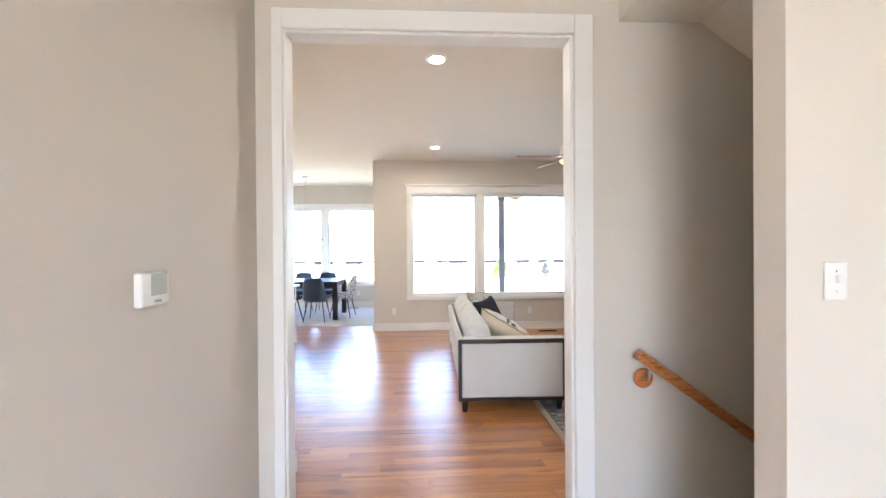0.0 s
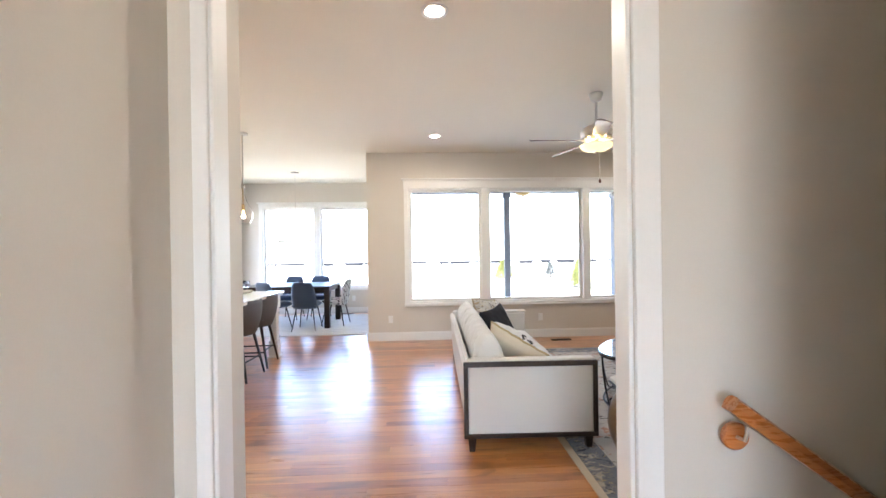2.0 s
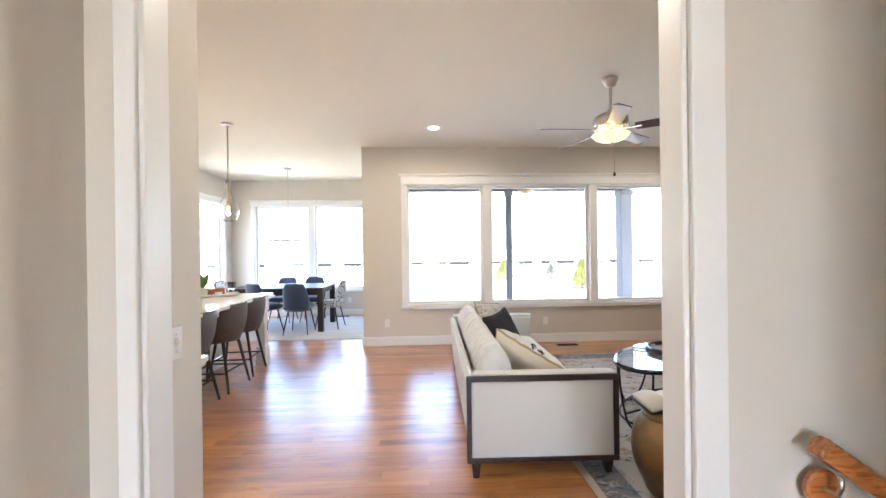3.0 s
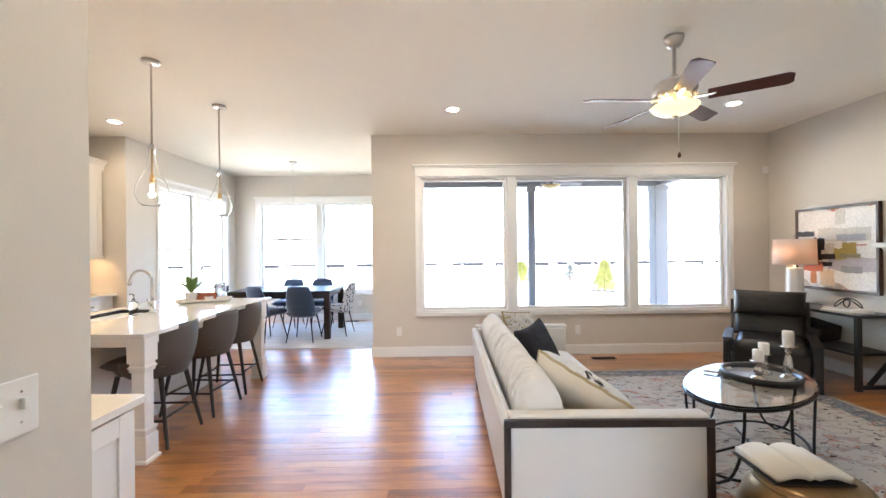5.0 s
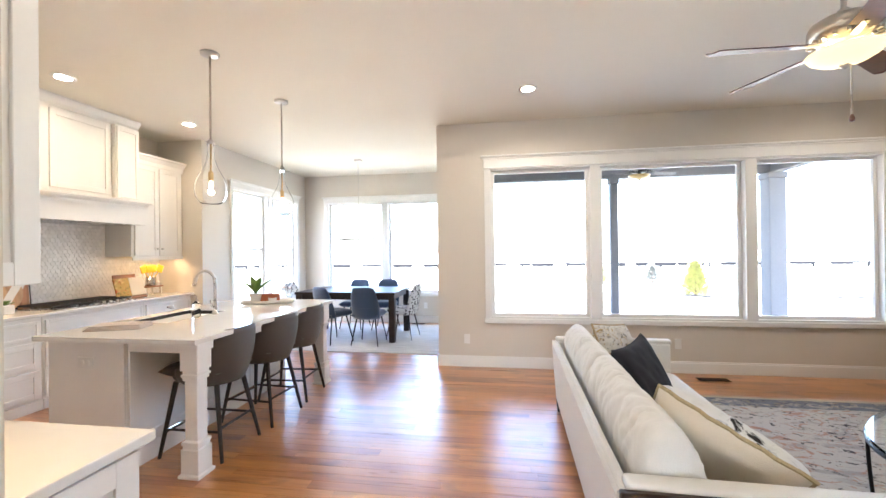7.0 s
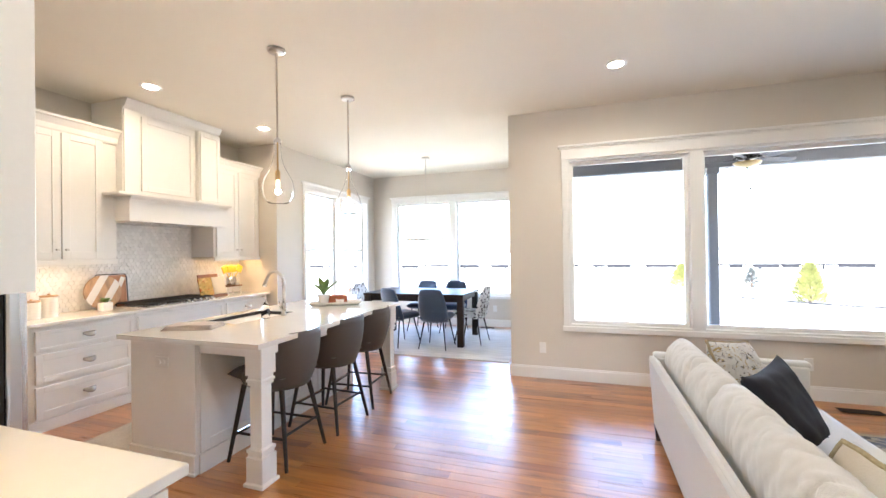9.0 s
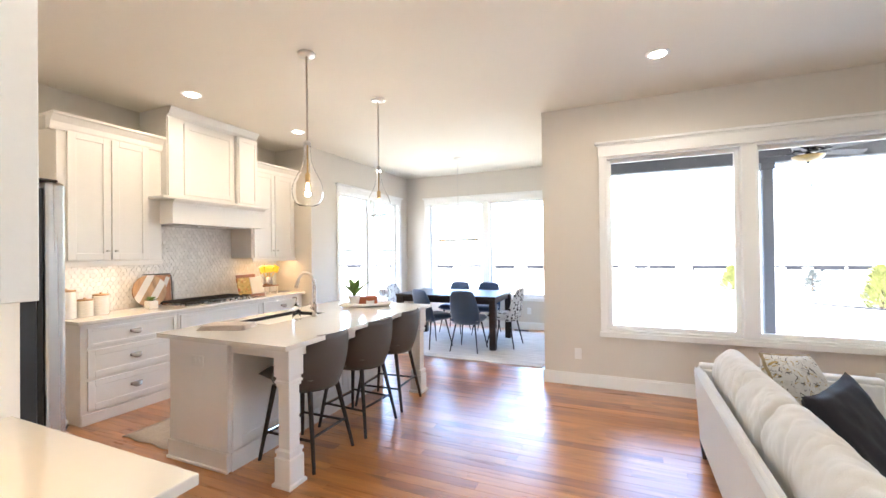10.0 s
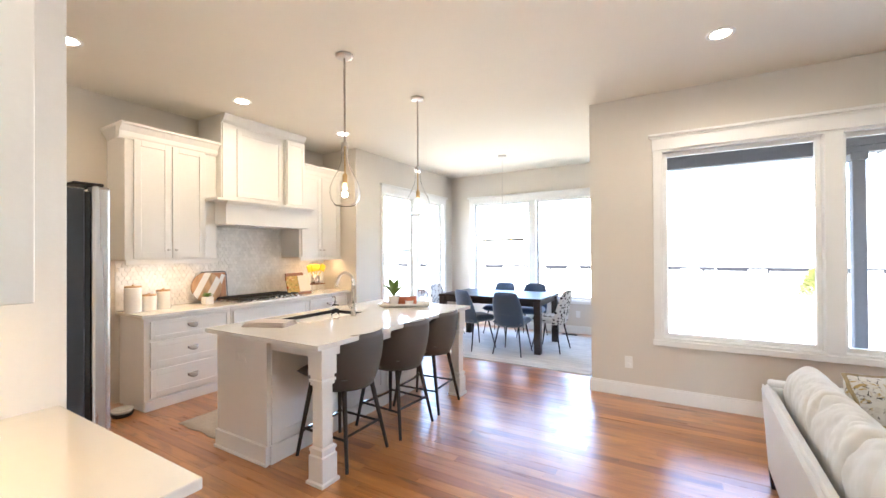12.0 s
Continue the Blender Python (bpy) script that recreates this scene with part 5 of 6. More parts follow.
def candlestick(x, y, h, candle):
    c = thing("candlestick", pose(x, y, TT + 0.012), "turned silver candlestick holding an ivory pillar candle", "candlestick", "candlesticks on the tray")
    part("stick", lathe([(0, 0), (0.045, 0), (0.048, 0.008), (0.034, 0.02), (0.018, 0.03), (0.024, 0.04 + h * 0.05), (0.028, h * 0.38), (0.022, h * 0.6), (0.012, h * 0.78), (0.02, h * 0.84), (0.014, h * 0.9), (0.03, h * 0.96), (0.046, h), (0, h)], 24), M_MERC, c, smooth=True)
    part("candle", lathe([(0, h), (0.031, h), (0.032, h + candle), (0.026, h + candle + 0.003), (0, h + candle - 0.004)], 20), M_WAX, c, smooth=SH)
    part("wick", rod((0, 0, h + candle - 0.005), (0.002, 0, h + candle + 0.014), 0.0014, seg=5), M_WICK, c)


candlestick(2.42, 4.47, 0.125, 0.072)
candlestick(2.565, 4.60, 0.135, 0.075)
candlestick(2.63, 4.48, 0.215, 0.10)
bd = thing("bead_garland", pose(2.33, 4.66, TT), "string of white wooden beads with a knot on the table", "bead garland")
for k in range(16):
    q = k / 15
    part("bead", lathe([(0, -0.011), (0.008, -0.008), (0.011, 0), (0.008, 0.008), (0, 0.011)], 10, (0.05 - 0.17 * q, 0.03 * math.sin(q * 7) + 0.01, 0.012 + 0.02 * max(0, 1 - q * 5))), M_PLASTIC, bd, smooth=True)

# leather recliner
M_LEATHER = mat("black_leather", (0.012, 0.0095, 0.009), 0.40, bump=0.3, scale=90, vary=0.2)
ac = thing("armchair", pose(3.80, 6.02, 0.0, 0, 0, -39), "black leather recliner with flat black wooden arms", "armchair")
for s in (-1, 1):
    part("arm_rest", bx(s * 0.345 - 0.042, -0.38, 0.435, s * 0.345 + 0.042, 0.26, 0.463, 0.008, 2), M_BLACK, ac, "flat wooden armrest")
    part("front_leg", bx(s * 0.345 - 0.036, -0.37, 0.012, s * 0.345 + 0.036, -0.29, 0.434, 0.006), M_BLACK, ac)
    part("rear_leg", bx(s * 0.345 - 0.03, 0.18, 0.0, s * 0.345 + 0.03, 0.25, 0.434, 0.006), M_BLACK, ac)
    part("side_panel", bx(s * 0.335 - 0.012, -0.289, 0.14, s * 0.335 + 0.012, 0.179, 0.41, 0.004), M_LEATHER, ac)
    part("back_post", moved(bx(s * 0.325 - 0.014, -0.02, 0, s * 0.325 + 0.014, 0.03, 0.44, 0.005), Matrix.Translation((0, 0.215, 0.36)) @ pose(0, 0, 0, -13, 0, 0)), M_BLACK, ac)
part("seat", moved(cushion(0.60, 0.66, 0.19, 0.006, 21.0, 16, 7), pose(0, -0.06, 0.27)), M_LEATHER, ac, smooth=True)
part("seat_front", bx(-0.30, -0.365, 0.12, 0.30, -0.28, 0.36, 0.02, 3), M_LEATHER, ac, smooth=SH)
part("seat_box", bx(-0.315, -0.279, 0.14, 0.315, 0.24, 0.33, 0.01), M_LEATHER, ac)
for k, (lo, hgt, th) in enumerate(((0.0, 0.235, 0.14), (0.215, 0.27, 0.19))):
    part("back_cushion", moved(cushion(0.62 + 0.01 * k, hgt + 0.012, th, 0.006, 31.0 + k, 22, 4 if k else 6), Matrix.Translation((0, 0.19, 0.415)) @ pose(0, 0, 0, 76, 0, 0) @ pose(0, lo + hgt / 2, -0.04)), M_LEATHER, ac, smooth=True)

# console table, lamp, books, knot
cs = thing("console_table", pose(4.49, 6.09, 0), "black wooden console table with a lower shelf", "console table")
part("top", bx(-0.20, -0.50, 0.695, 0.22, 0.50, 0.725, 0.004), M_BLACK, cs)
part("shelf", bx(-0.19, -0.46, 0.33, 0.20, 0.46, 0.355, 0.003), M_BLACK, cs)
for x in (-0.175, 0.195):
    for y in (-0.475, 0.475):
        part("leg", bx(x - 0.022, y - 0.022, 0, x + 0.022, y + 0.022, 0.695, 0.003), M_BLACK, cs)
for y in (-0.475, 0.475):
    part("foot_rail", bx(-0.153, y - 0.018, 0.02, 0.173, y + 0.018, 0.055, 0.003), M_BLACK, cs)
    part("brace", moved(bx(-0.02, -0.012, -0.20, 0.02, 0.012, 0.20, 0.003), Matrix.Translation((0.06, y, 0.20)) @ pose(0, 0, 0, 0, 42, 0)), M_BLACK, cs)
mb = thing("magazine_bin", pose(4.46, 6.25, 0.355), "black slanted box on the console shelf", "box")
part("box", moved(bx(-0.14, -0.15, 0, 0.14, 0.15, 0.16, 0.006), pose(0.05, 0, 0.028, 10, -6, 8)), M_BLACK, mb)
M_SHADE = mat("white_linen_shade", (0.78, 0.72, 0.66), 0.9, bump=0.3, scale=260)
nt = M_SHADE.node_tree
thin, half_mix = nt.nodes.new("ShaderNodeBsdfTranslucent"), nt.nodes.new("ShaderNodeMixShader")
thin.inputs[0].default_value, half_mix.inputs[0].default_value = (0.80, 0.66, 0.55, 1), 0.45
nt.links.new(nt.nodes["Principled BSDF"].outputs[0], half_mix.inputs[1])
nt.links.new(thin.outputs[0], half_mix.inputs[2])
nt.links.new(half_mix.outputs[0], nt.nodes["Material Output"].inputs[0])
M_CERAM = mat("white_ceramic", (0.80, 0.78, 0.74), 0.25, bump=0.05, scale=14, coat=0.3)
tl = thing("table_lamp", pose(4.45, 6.43, 0.725), "white ceramic column lamp with a linen drum shade", "table lamp")
part("base", lathe([(0, 0), (0.076, 0), (0.08, 0.012), (0.08, 0.40), (0.074, 0.415), (0.03, 0.42), (0.012, 0.43), (0, 0.43)], 32), M_CERAM, tl, smooth=SH)
part("stem", rod((0, 0, 0.42), (0, 0, 0.77), 0.006, seg=8), M_NICKEL, tl)
bm = bmesh.new()
rr = [[bm.verts.new((r * math.cos(k * math.tau / 48), r * math.sin(k * math.tau / 48), z)) for k in range(48)] for r, z in ((0.198, 0.455), (0.194, 0.745), (0.190, 0.745), (0.194, 0.455))]
for a, b in zip(rr, rr[1:] + rr[:1]):
    for k in range(48):
        bm.faces.new((a[k], a[(k + 1) % 48], b[(k + 1) % 48], b[k]))
part("shade", bm, M_SHADE, tl, "off-white linen drum shade", smooth=SH)
part("spider", bx(-0.192, -0.004, 0.735, 0.192, 0.004, 0.739, 0), M_NICKEL, tl)
part("bulb", lathe([(0, 0.43), (0.012, 0.44), (0.013, 0.47), (0.028, 0.51), (0.028, 0.53), (0.016, 0.555), (0.007, 0.56), (0, 0.56)], 14), glow("lamp_bulb", (1.0, 0.72, 0.42), 0.25), tl, smooth=True)
li = new("lamp", bpy.data.lights.new("lamp", "POINT"))
li.data.energy, li.data.color, li.data.shadow_soft_size = 0.15, (1.0, 0.56, 0.25), 0.03
li.parent = tl
li.matrix_local = pose(-0.04, 0, 0.60)
part("finial", lathe([(0, 0.765), (0.012, 0.77), (0.014, 0.785), (0, 0.80)], 12), M_NICKEL, tl, smooth=True)
bo = thing("coffee_table_book", pose(4.40, 5.80, 0.725, 0, 0, 6), "pale large book lying on the console", "book")
part("cover", bx(-0.12, -0.15, 0, 0.12, 0.15, 0.024, 0.002), M_PLASTIC, bo)
part("pages", bx(-0.122, -0.145, 0.004, 0.115, 0.145, 0.020, 0.001), M_PAGE, bo)
b2 = thing("coffee_table_book", pose(4.41, 5.81, 0.749, 0, 0, -3), "pale large book lying on another book", "book")
part("cover", bx(-0.11, -0.14, 0, 0.11, 0.14, 0.018, 0.002), M_CERAM, b2)
kn = thing("iron_knot", pose(4.41, 5.80, 0.767), "black twisted iron knot sculpture on the books", "ornament")
pts = []
for k in range(90):
    a = k * math.tau / 90
    pts.append((0.075 * math.sin(a) + 0.04 * math.sin(2 * a), 0.10 * math.cos(2 * a) * 0.7 + 0.03 * math.cos(a), 0.05 + 0.042 * math.sin(3 * a)))
part("loop", sweep(pts, 0.006, 8, True), M_IRON, kn, smooth=True)

# painting
art = thing("painting", pose(XR, 6.205, 1.36, 0, 0, -90), "abstract painting in warm whites, black and rust, dark frame", "painting")
AW, AH = 0.92, 0.94
M_CANVAS = rug_mat("abstract_canvas", (0.62, 0.58, 0.52), (0.40, 0.36, 0.32), (0.45, 0.14, 0.06), (0.03, 0.03, 0.035), 1.1)
M_FRAME = wood("walnut_frame", (0.03, 0.014, 0.008), (0.09, 0.045, 0.025), 2.0, 0.35, 0.2, 2, 0.1)
part("canvas", bx(-AW / 2 + 0.03, -0.03, -AH / 2 + 0.03, AW / 2 - 0.03, -0.004, AH / 2 - 0.03, 0), M_CANVAS, art)
def paint(name, c, x0, z0, x1, z1, tilt=0.0, dy=0.0):
    def f(u, v):
        e = 0.012 * noise.noise(Vector((u * 5 + x0 * 9, v * 4, z0 * 7)))
        return (x0 + (x1 - x0) * u + e, -0.0315 - dy, z0 + (z1 - z0) * (v + 0.18 * noise.noise(Vector((u * 4, v * 2 + x1, 3)))) + tilt * (u - 0.5))
    part("paint_stroke", grid_solid(f, 16, 5, 0.0016), c, art)
P_BLACK, P_RUST, P_WHITE, P_OCHRE, P_GREY, P_PALE, P_LILAC, P_BUFF, P_DUN, P_ORANGE = (mat(n, c, 0.5, bump=0.4, scale=50, vary=0.25) for n, c in (("paint_black", (0.02, 0.02, 0.025)), ("paint_rust", (0.45, 0.12, 0.05)), ("paint_white", (0.78, 0.76, 0.72)), ("paint_ochre", (0.38, 0.30, 0.08)), ("paint_grey", (0.33, 0.33, 0.34)), ("paint_pale", (0.58, 0.56, 0.50)), ("paint_lilac", (0.50, 0.47, 0.50)), ("paint_buff", (0.62, 0.50, 0.36)), ("paint_dun", (0.26, 0.24, 0.14)), ("paint_orange", (0.55, 0.22, 0.07))))
for c, a in ((P_WHITE, (-0.43, -0.43, 0.43, 0.43)), (P_PALE, (0.02, 0.26, 0.13, 0.42)), (P_PALE, (-0.18, 0.08, 0.38, 0.22)), (P_LILAC, (-0.06, -0.24, 0.42, -0.10)), (P_GREY, (0.03, 0.08, 0.33, 0.15)), (P_BUFF, (-0.42, 0.0, -0.24, 0.05)), (P_PALE, (-0.12, -0.10, 0.0, 0.06)), (P_BUFF, (-0.16, -0.42, 0.0, -0.24)), (P_BLACK, (-0.42, 0.06, -0.24, 0.11)), (P_BLACK, (-0.26, -0.14, -0.14, 0.04)), (P_RUST, (-0.27, -0.20, -0.17, -0.06)), (P_BLACK, (-0.24, -0.20, -0.02, -0.15)), (P_OCHRE, (0.0, -0.12, 0.13, 0.0)), (P_DUN, (0.06, -0.10, 0.28, -0.06)), (P_RUST, (0.17, 0.03, 0.34, 0.042)), (P_ORANGE, (-0.27, -0.40, -0.20, -0.24)), (P_LILAC, (-0.43, -0.22, -0.26, -0.04)), (P_GREY, (0.08, -0.26, 0.30, -0.19)), (P_RUST, (-0.36, -0.26, -0.12, -0.16)), (P_BLACK, (-0.22, -0.02, -0.10, 0.12)), (P_BLACK, (-0.43, 0.14, -0.22, 0.20)), (P_BLACK, (-0.20, -0.12, 0.02, -0.06)), (P_OCHRE, (0.10, -0.06, 0.24, 0.06))):
    paint("stroke", c, *a, dy=0.0004 * len(art.children))
for a in ((-AW / 2, AH / 2 - 0.03, AW / 2, AH / 2), (-AW / 2, -AH / 2, AW / 2, -AH / 2 + 0.03), (-AW / 2, -AH / 2 + 0.03, -AW / 2 + 0.03, AH / 2 - 0.03), (AW / 2 - 0.03, -AH / 2 + 0.03, AW / 2, AH / 2 - 0.03)):
    part("frame", bx(a[0], -0.045, a[1], a[2], -0.002, a[3], 0.003), M_FRAME, art)

# fireplace surround
fp = thing("fireplace_surround", pose(XR, 4.70, 0), "white painted fireplace surround with a mantel shelf", "fireplace")
part("mantel_shelf", bx(-0.30, -0.86, 1.37, 0, 0.88, 1.415, 0.006), M_TRIM, fp)
part("bed_mould", prism([(-0.26, 1.369), (-0.20, 1.31), (-0.20, 1.29), (0, 1.29), (0, 1.369)], "y", -0.82, 0.84), M_TRIM, fp)
part("frieze", bx(-0.19, -0.80, 1.02, 0, 0.82, 1.289, 0.004), M_TRIM, fp)
for s in (-0.80, 0.60):
    part("pilaster", bx(-0.19, s, 0.16, 0, s + 0.22, 1.019, 0.004), M_TRIM, fp)
    part("plinth", bx(-0.205, s - 0.012, 0, 0, s + 0.232, 0.159, 0.004), M_TRIM, fp)
part("hearth", bx(-0.10, -0.575, 0.0, -0.005, 0.595, 1.01, 0), M_BLACK, fp)

# ---- dining room ----
M_RUG2 = mat("pale_grey_wool_rug", (0.62, 0.60, 0.57), 0.95, bump=0.6, scale=24, vary=0.30, wide=9, stretch=(0.22, 3, 1))
r2 = thing("dining_rug", pose(-3.42, 7.57, 0.004), "pale grey woven rug under the dining table", "rug")
part("rug_body", bx(0, 0, 0, 2.78, 2.06, 0.008, 0.003), M_RUG2, r2)
dt = thing("dining_table", pose(-2.16, 8.62, 0.012), "dark espresso wood dining table with thick square legs", "dining table")
part("tabletop", bx(-0.80, -0.50, 0.715, 0.80, 0.50, 0.755, 0.004), M_DARKWOOD, dt)
for x in (-0.745, 0.745):
    for y in (-0.445, 0.445):
        part("leg", bx(x - 0.045, y - 0.045, 0, x + 0.045, y + 0.045, 0.714, 0.004), M_DARKWOOD, dt)
for y in (-0.44, 0.44):
    part("apron", bx(-0.70, y - 0.012, 0.64, 0.70, y + 0.012, 0.714, 0.002), M_DARKWOOD, dt)
for x in (-0.74, 0.74):
    part("apron", bx(x - 0.012, -0.40, 0.64, x + 0.012, 0.40, 0.714, 0.002), M_DARKWOOD, dt)
M_BLUE = mat("navy_blue_velvet", (0.024, 0.052, 0.11), 0.75, bump=0.3, scale=160, vary=0.25, sheen=0.5)


def pattern_mat():
    m = mat("black_white_woven_print", (0.62, 0.61, 0.59), 0.85, bump=0.3, scale=150)
    nt = m.node_tree
    b = nt.nodes["Principled BSDF"]
    co = nt.nodes.new("ShaderNodeTexCoord")
    v = nt.nodes.new("ShaderNodeTexVoronoi")
    v.inputs["Scale"].default_value = 26
    mp = nt.nodes.new("ShaderNodeMapping")
    mp.inputs["Scale"].default_value, mp.inputs["Rotation"].default_value = (1, 0.45, 1.0), (0.5, 0.3, 0.6)
    nt.links.new(co.outputs["Object"], mp.inputs[0])
    nt.links.new(mp.outputs[0], v.inputs["Vector"])
    r = nt.nodes.new("ShaderNodeValToRGB")
    r.color_ramp.interpolation = "CONSTANT"
    r.color_ramp.elements[0].color, r.color_ramp.elements[1].color = (0.02, 0.02, 0.022, 1), (0.62, 0.61, 0.59, 1)
    r.color_ramp.elements[1].position = 0.38
    nt.links.new(v.outputs["Distance"], r.inputs[0])
    nt.links.new(r.outputs[0], b.inputs["Base Color"])
    return m


M_PRINT = pattern_mat()


def dining_chair(m, cloth, label, group):
    """An upholstered shell chair; the sitter faces +y."""
    c = thing("dining_chair", m, label, "dining chair", group)
    part("seat", moved(cushion(0.42, 0.44, 0.11, 0.003, 3.0, 12, 5), pose(0, 0.02, 0.385)), cloth, c, smooth=True)
    def back(u, v):
        a = 2 * u - 1
        w = 0.205 + 0.012 * math.sin(v * math.pi) - 0.045 * v ** 2.5
        z = 0.385 + 0.47 * v
        y = -0.195 - 0.075 * v + 0.10 * abs(a) ** 2.4 * (1 - 0.75 * v)
        top = -0.02 * abs(a) ** 4 * v ** 6
        return (a * w, y, z + top)
    part("backrest", grid_solid(back, 16, 12, lambda u, v: 0.05 * (0.35 + 0.65 * (max(0.0, 1 - abs(2 * u - 1) ** 6) * max(0.0, 1 - (2 * v - 1) ** 8)) ** 0.5)), cloth, c, smooth=True)
    part("seam", sweep([Vector(back(0.04 + 0.92 * k / 16, 0.36)) + Vector((0, -0.024, 0)) for k in range(17)], 0.004, 6), cloth, c, smooth=True)
    for sx in (-1, 1):
        for sy in (-1, 1):
            part("leg", rod((sx * 0.205, sy * 0.21, 0.0), (sx * 0.14, sy * 0.13, 0.405), 0.0075, 0.0125, 8), M_IRON, c, "slim black metal leg")
    return c


Z0 = 0.012
c0 = dining_chair(pose(-1.75, 8.10, Z0, 0, 0, -2), M_BLUE, "navy blue velvet dining chair with slim black legs", "chairs round the dining table")
copy_thing(c0, pose(-2.34, 8.15, Z0, 0, 0, -30))
copy_thing(c0, pose(-2.42, 9.26, Z0, 0, 0, 176))
copy_thing(c0, pose(-1.84, 9.24, Z0, 0, 0, 184))
p0 = dining_chair(pose(-1.34, 8.54, Z0, 0, 0, 84), M_PRINT, "black and white printed dining chair at the table end", "end chairs of the dining table")
copy_thing(p0, pose(-3.14, 8.72, Z0, 0, 0, -92))

# ---- things on the kitchen counters ----
M_BOARD1 = wood("light_board", (0.40, 0.22, 0.10), (0.62, 0.42, 0.24), 1.5, 0.5, 0, 2, 0.2)
M_BOARD3 = wood("copper_red_board", (0.34, 0.14, 0.065), (0.55, 0.28, 0.14), 1.5, 0.5, 0, 2, 0.2)
M_BOARD2 = wood("walnut_board", (0.16, 0.06, 0.025), (0.34, 0.15, 0.07), 1.5, 0.5, 0, 2, 0.2)


def canister(x, y, r, h):
    c = thing("canister", pose(x, y, CT), "white ceramic canister with a bamboo lid", "canister", "canisters on the counter")
    part("jar", lathe([(0, 0), (r * 0.96, 0), (r, 0.008), (r, h - 0.012), (r * 0.95, h), (0, h)], 28), M_CERAM, c, smooth=SH)
    for z in (0.25, 0.5, 0.75):
        part("ridge", lathe([(r, h * z - 0.002), (r + 0.0018, h * z), (r, h * z + 0.002)], 28), M_CERAM, c, smooth=True)
    lid = part("lid", lathe([(0, h + 0.001), (r * 0.97, h + 0.001), (r * 0.97, h + 0.013), (0, h + 0.015)], 28), M_BOARD1, c, "bamboo lid", smooth=SH)
    part("lid_knob", lathe([(0, h + 0.014), (0.008, h + 0.015), (0.012, h + 0.025), (0, h + 0.03)], 12), M_BOARD1, lid, smooth=True)


canister(-4.13, 4.575, 0.068, 0.232)
canister(-4.14, 4.712, 0.060, 0.142)
canister(-4.16, 4.842, 0.062, 0.175)
rb = thing("round_cutting_board", pose(-4.27, 5.335, CT) @ pose(0, 0, 0, 0, -8, 0), "round striped marble and wood board leaning on the tiles", "cutting board")
for k in range(5):
    a, b = -0.165 + 0.066 * k, -0.165 + 0.066 * (k + 1)
    pts = []
    for i in range(9):
        y = a + (b - a) * i / 8
        pts.append((y, math.sqrt(max(0, 0.165 ** 2 - y * y))))
    ol = [(y, 0.167 + z) for y, z in pts] + [(y, 0.167 - z) for y, z in pts[::-1]]
    ol = [p for i, p in enumerate(ol) if i == 0 or (Vector(p) - Vector(ol[i - 1])).length > 1e-4]
    if (Vector(ol[0]) - Vector(ol[-1])).length < 1e-4:
        ol.pop()
    part("stripe", moved(prism(ol, "x", 0, 0.016), Matrix.Translation((0, 0, 0.167)) @ pose(0, 0, 0, -32, 0, 0) @ Matrix.Translation((0, 0, -0.167))), M_CERAM if k % 2 else M_BOARD1, rb)
sb = thing("cutting_board", pose(-4.315, 5.44, CT) @ pose(0, 0, 0, 0, -5, 0), "reddish wood board with a black wire rim behind the round one", "cutting board")
part("board", bx(0, -0.15, 0, 0.016, 0.135, 0.325, 0.008, 2), M_BOARD3, sb)
part("inlay", moved(bx(0.0165, -0.022, -0.11, 0.0195, 0.022, 0.11, 0.001), pose(0, 0.06, 0.20, -24, 0, 0)), M_CERAM, sb, "pale diagonal inlay")
part("wire_rim", sweep([(0.008, 0.145, 0.006), (0.008, 0.145, 0.30), (0.008, 0.13, 0.333), (0.008, 0.0, 0.335), (0.008, -0.14, 0.335)], 0.0045, 6), M_IRON, sb, smooth=True)
M_LEAF = mat("fresh_green_leaf", (0.12, 0.22, 0.035), 0.45, vary=0.3, scale=25)
M_TERRA = mat("terracotta", (0.38, 0.12, 0.06), 0.8, bump=0.2, scale=60, vary=0.12)


def leaf(parent, base, direction, length, width, droop=0.3):
    d = Vector(direction).normalized()
    side = d.cross(Vector((0, 0, 1)))
    side = side.normalized() if side.length > 0.05 else Vector((1, 0, 0))
    up = side.cross(d)
    def f(u, v):
        w = width * math.sin(math.pi * min(0.985, 0.06 + 0.94 * u)) ** 0.8 * 0.5
        p = Vector(base) + d * length * u - Vector((0, 0, droop * length * u * u)) + side * (2 * v - 1) * w + up * abs(2 * v - 1) * w * 0.4
        return p
    return part("leaf", grid_solid(f, 8, 4, 0.0015), M_LEAF, parent, smooth=True)


sc = thing("succulent", pose(-4.10, 5.24, CT) @ Matrix.Scale(1.25, 4), "small green succulent in a white square pot", "potted plant")
part("pot", bx(-0.035, -0.035, 0, 0.035, 0.035, 0.065, 0.006, 2), M_CERAM, sc)
for k in range(14):
    a = k * 2.4
    t = 0.35 + 0.75 * (k % 4) / 3
    leaf(sc, (0, 0, 0.062), (math.cos(a), math.sin(a), 1.6 - t), 0.055, 0.018, 0.1)
bkst = thing("cookbook_stand", pose(-4.06, 6.40, CT, 0, 0, 96) @ Matrix.Scale(1.3, 4), "open cookbook with a food photo on a reddish wooden stand", "cookbook")
part("stand_base", bx(-0.12, -0.06, 0, 0.12, 0.05, 0.022, 0.004), M_BOARD2, bkst, "reddish wood stand")
part("stand_back", moved(bx(-0.12, 0, 0, 0.12, 0.012, 0.20, 0.003), Matrix.Translation((0, 0.01, 0.022)) @ pose(0, 0, 0, -14, 0, 0)), M_BOARD2, bkst)
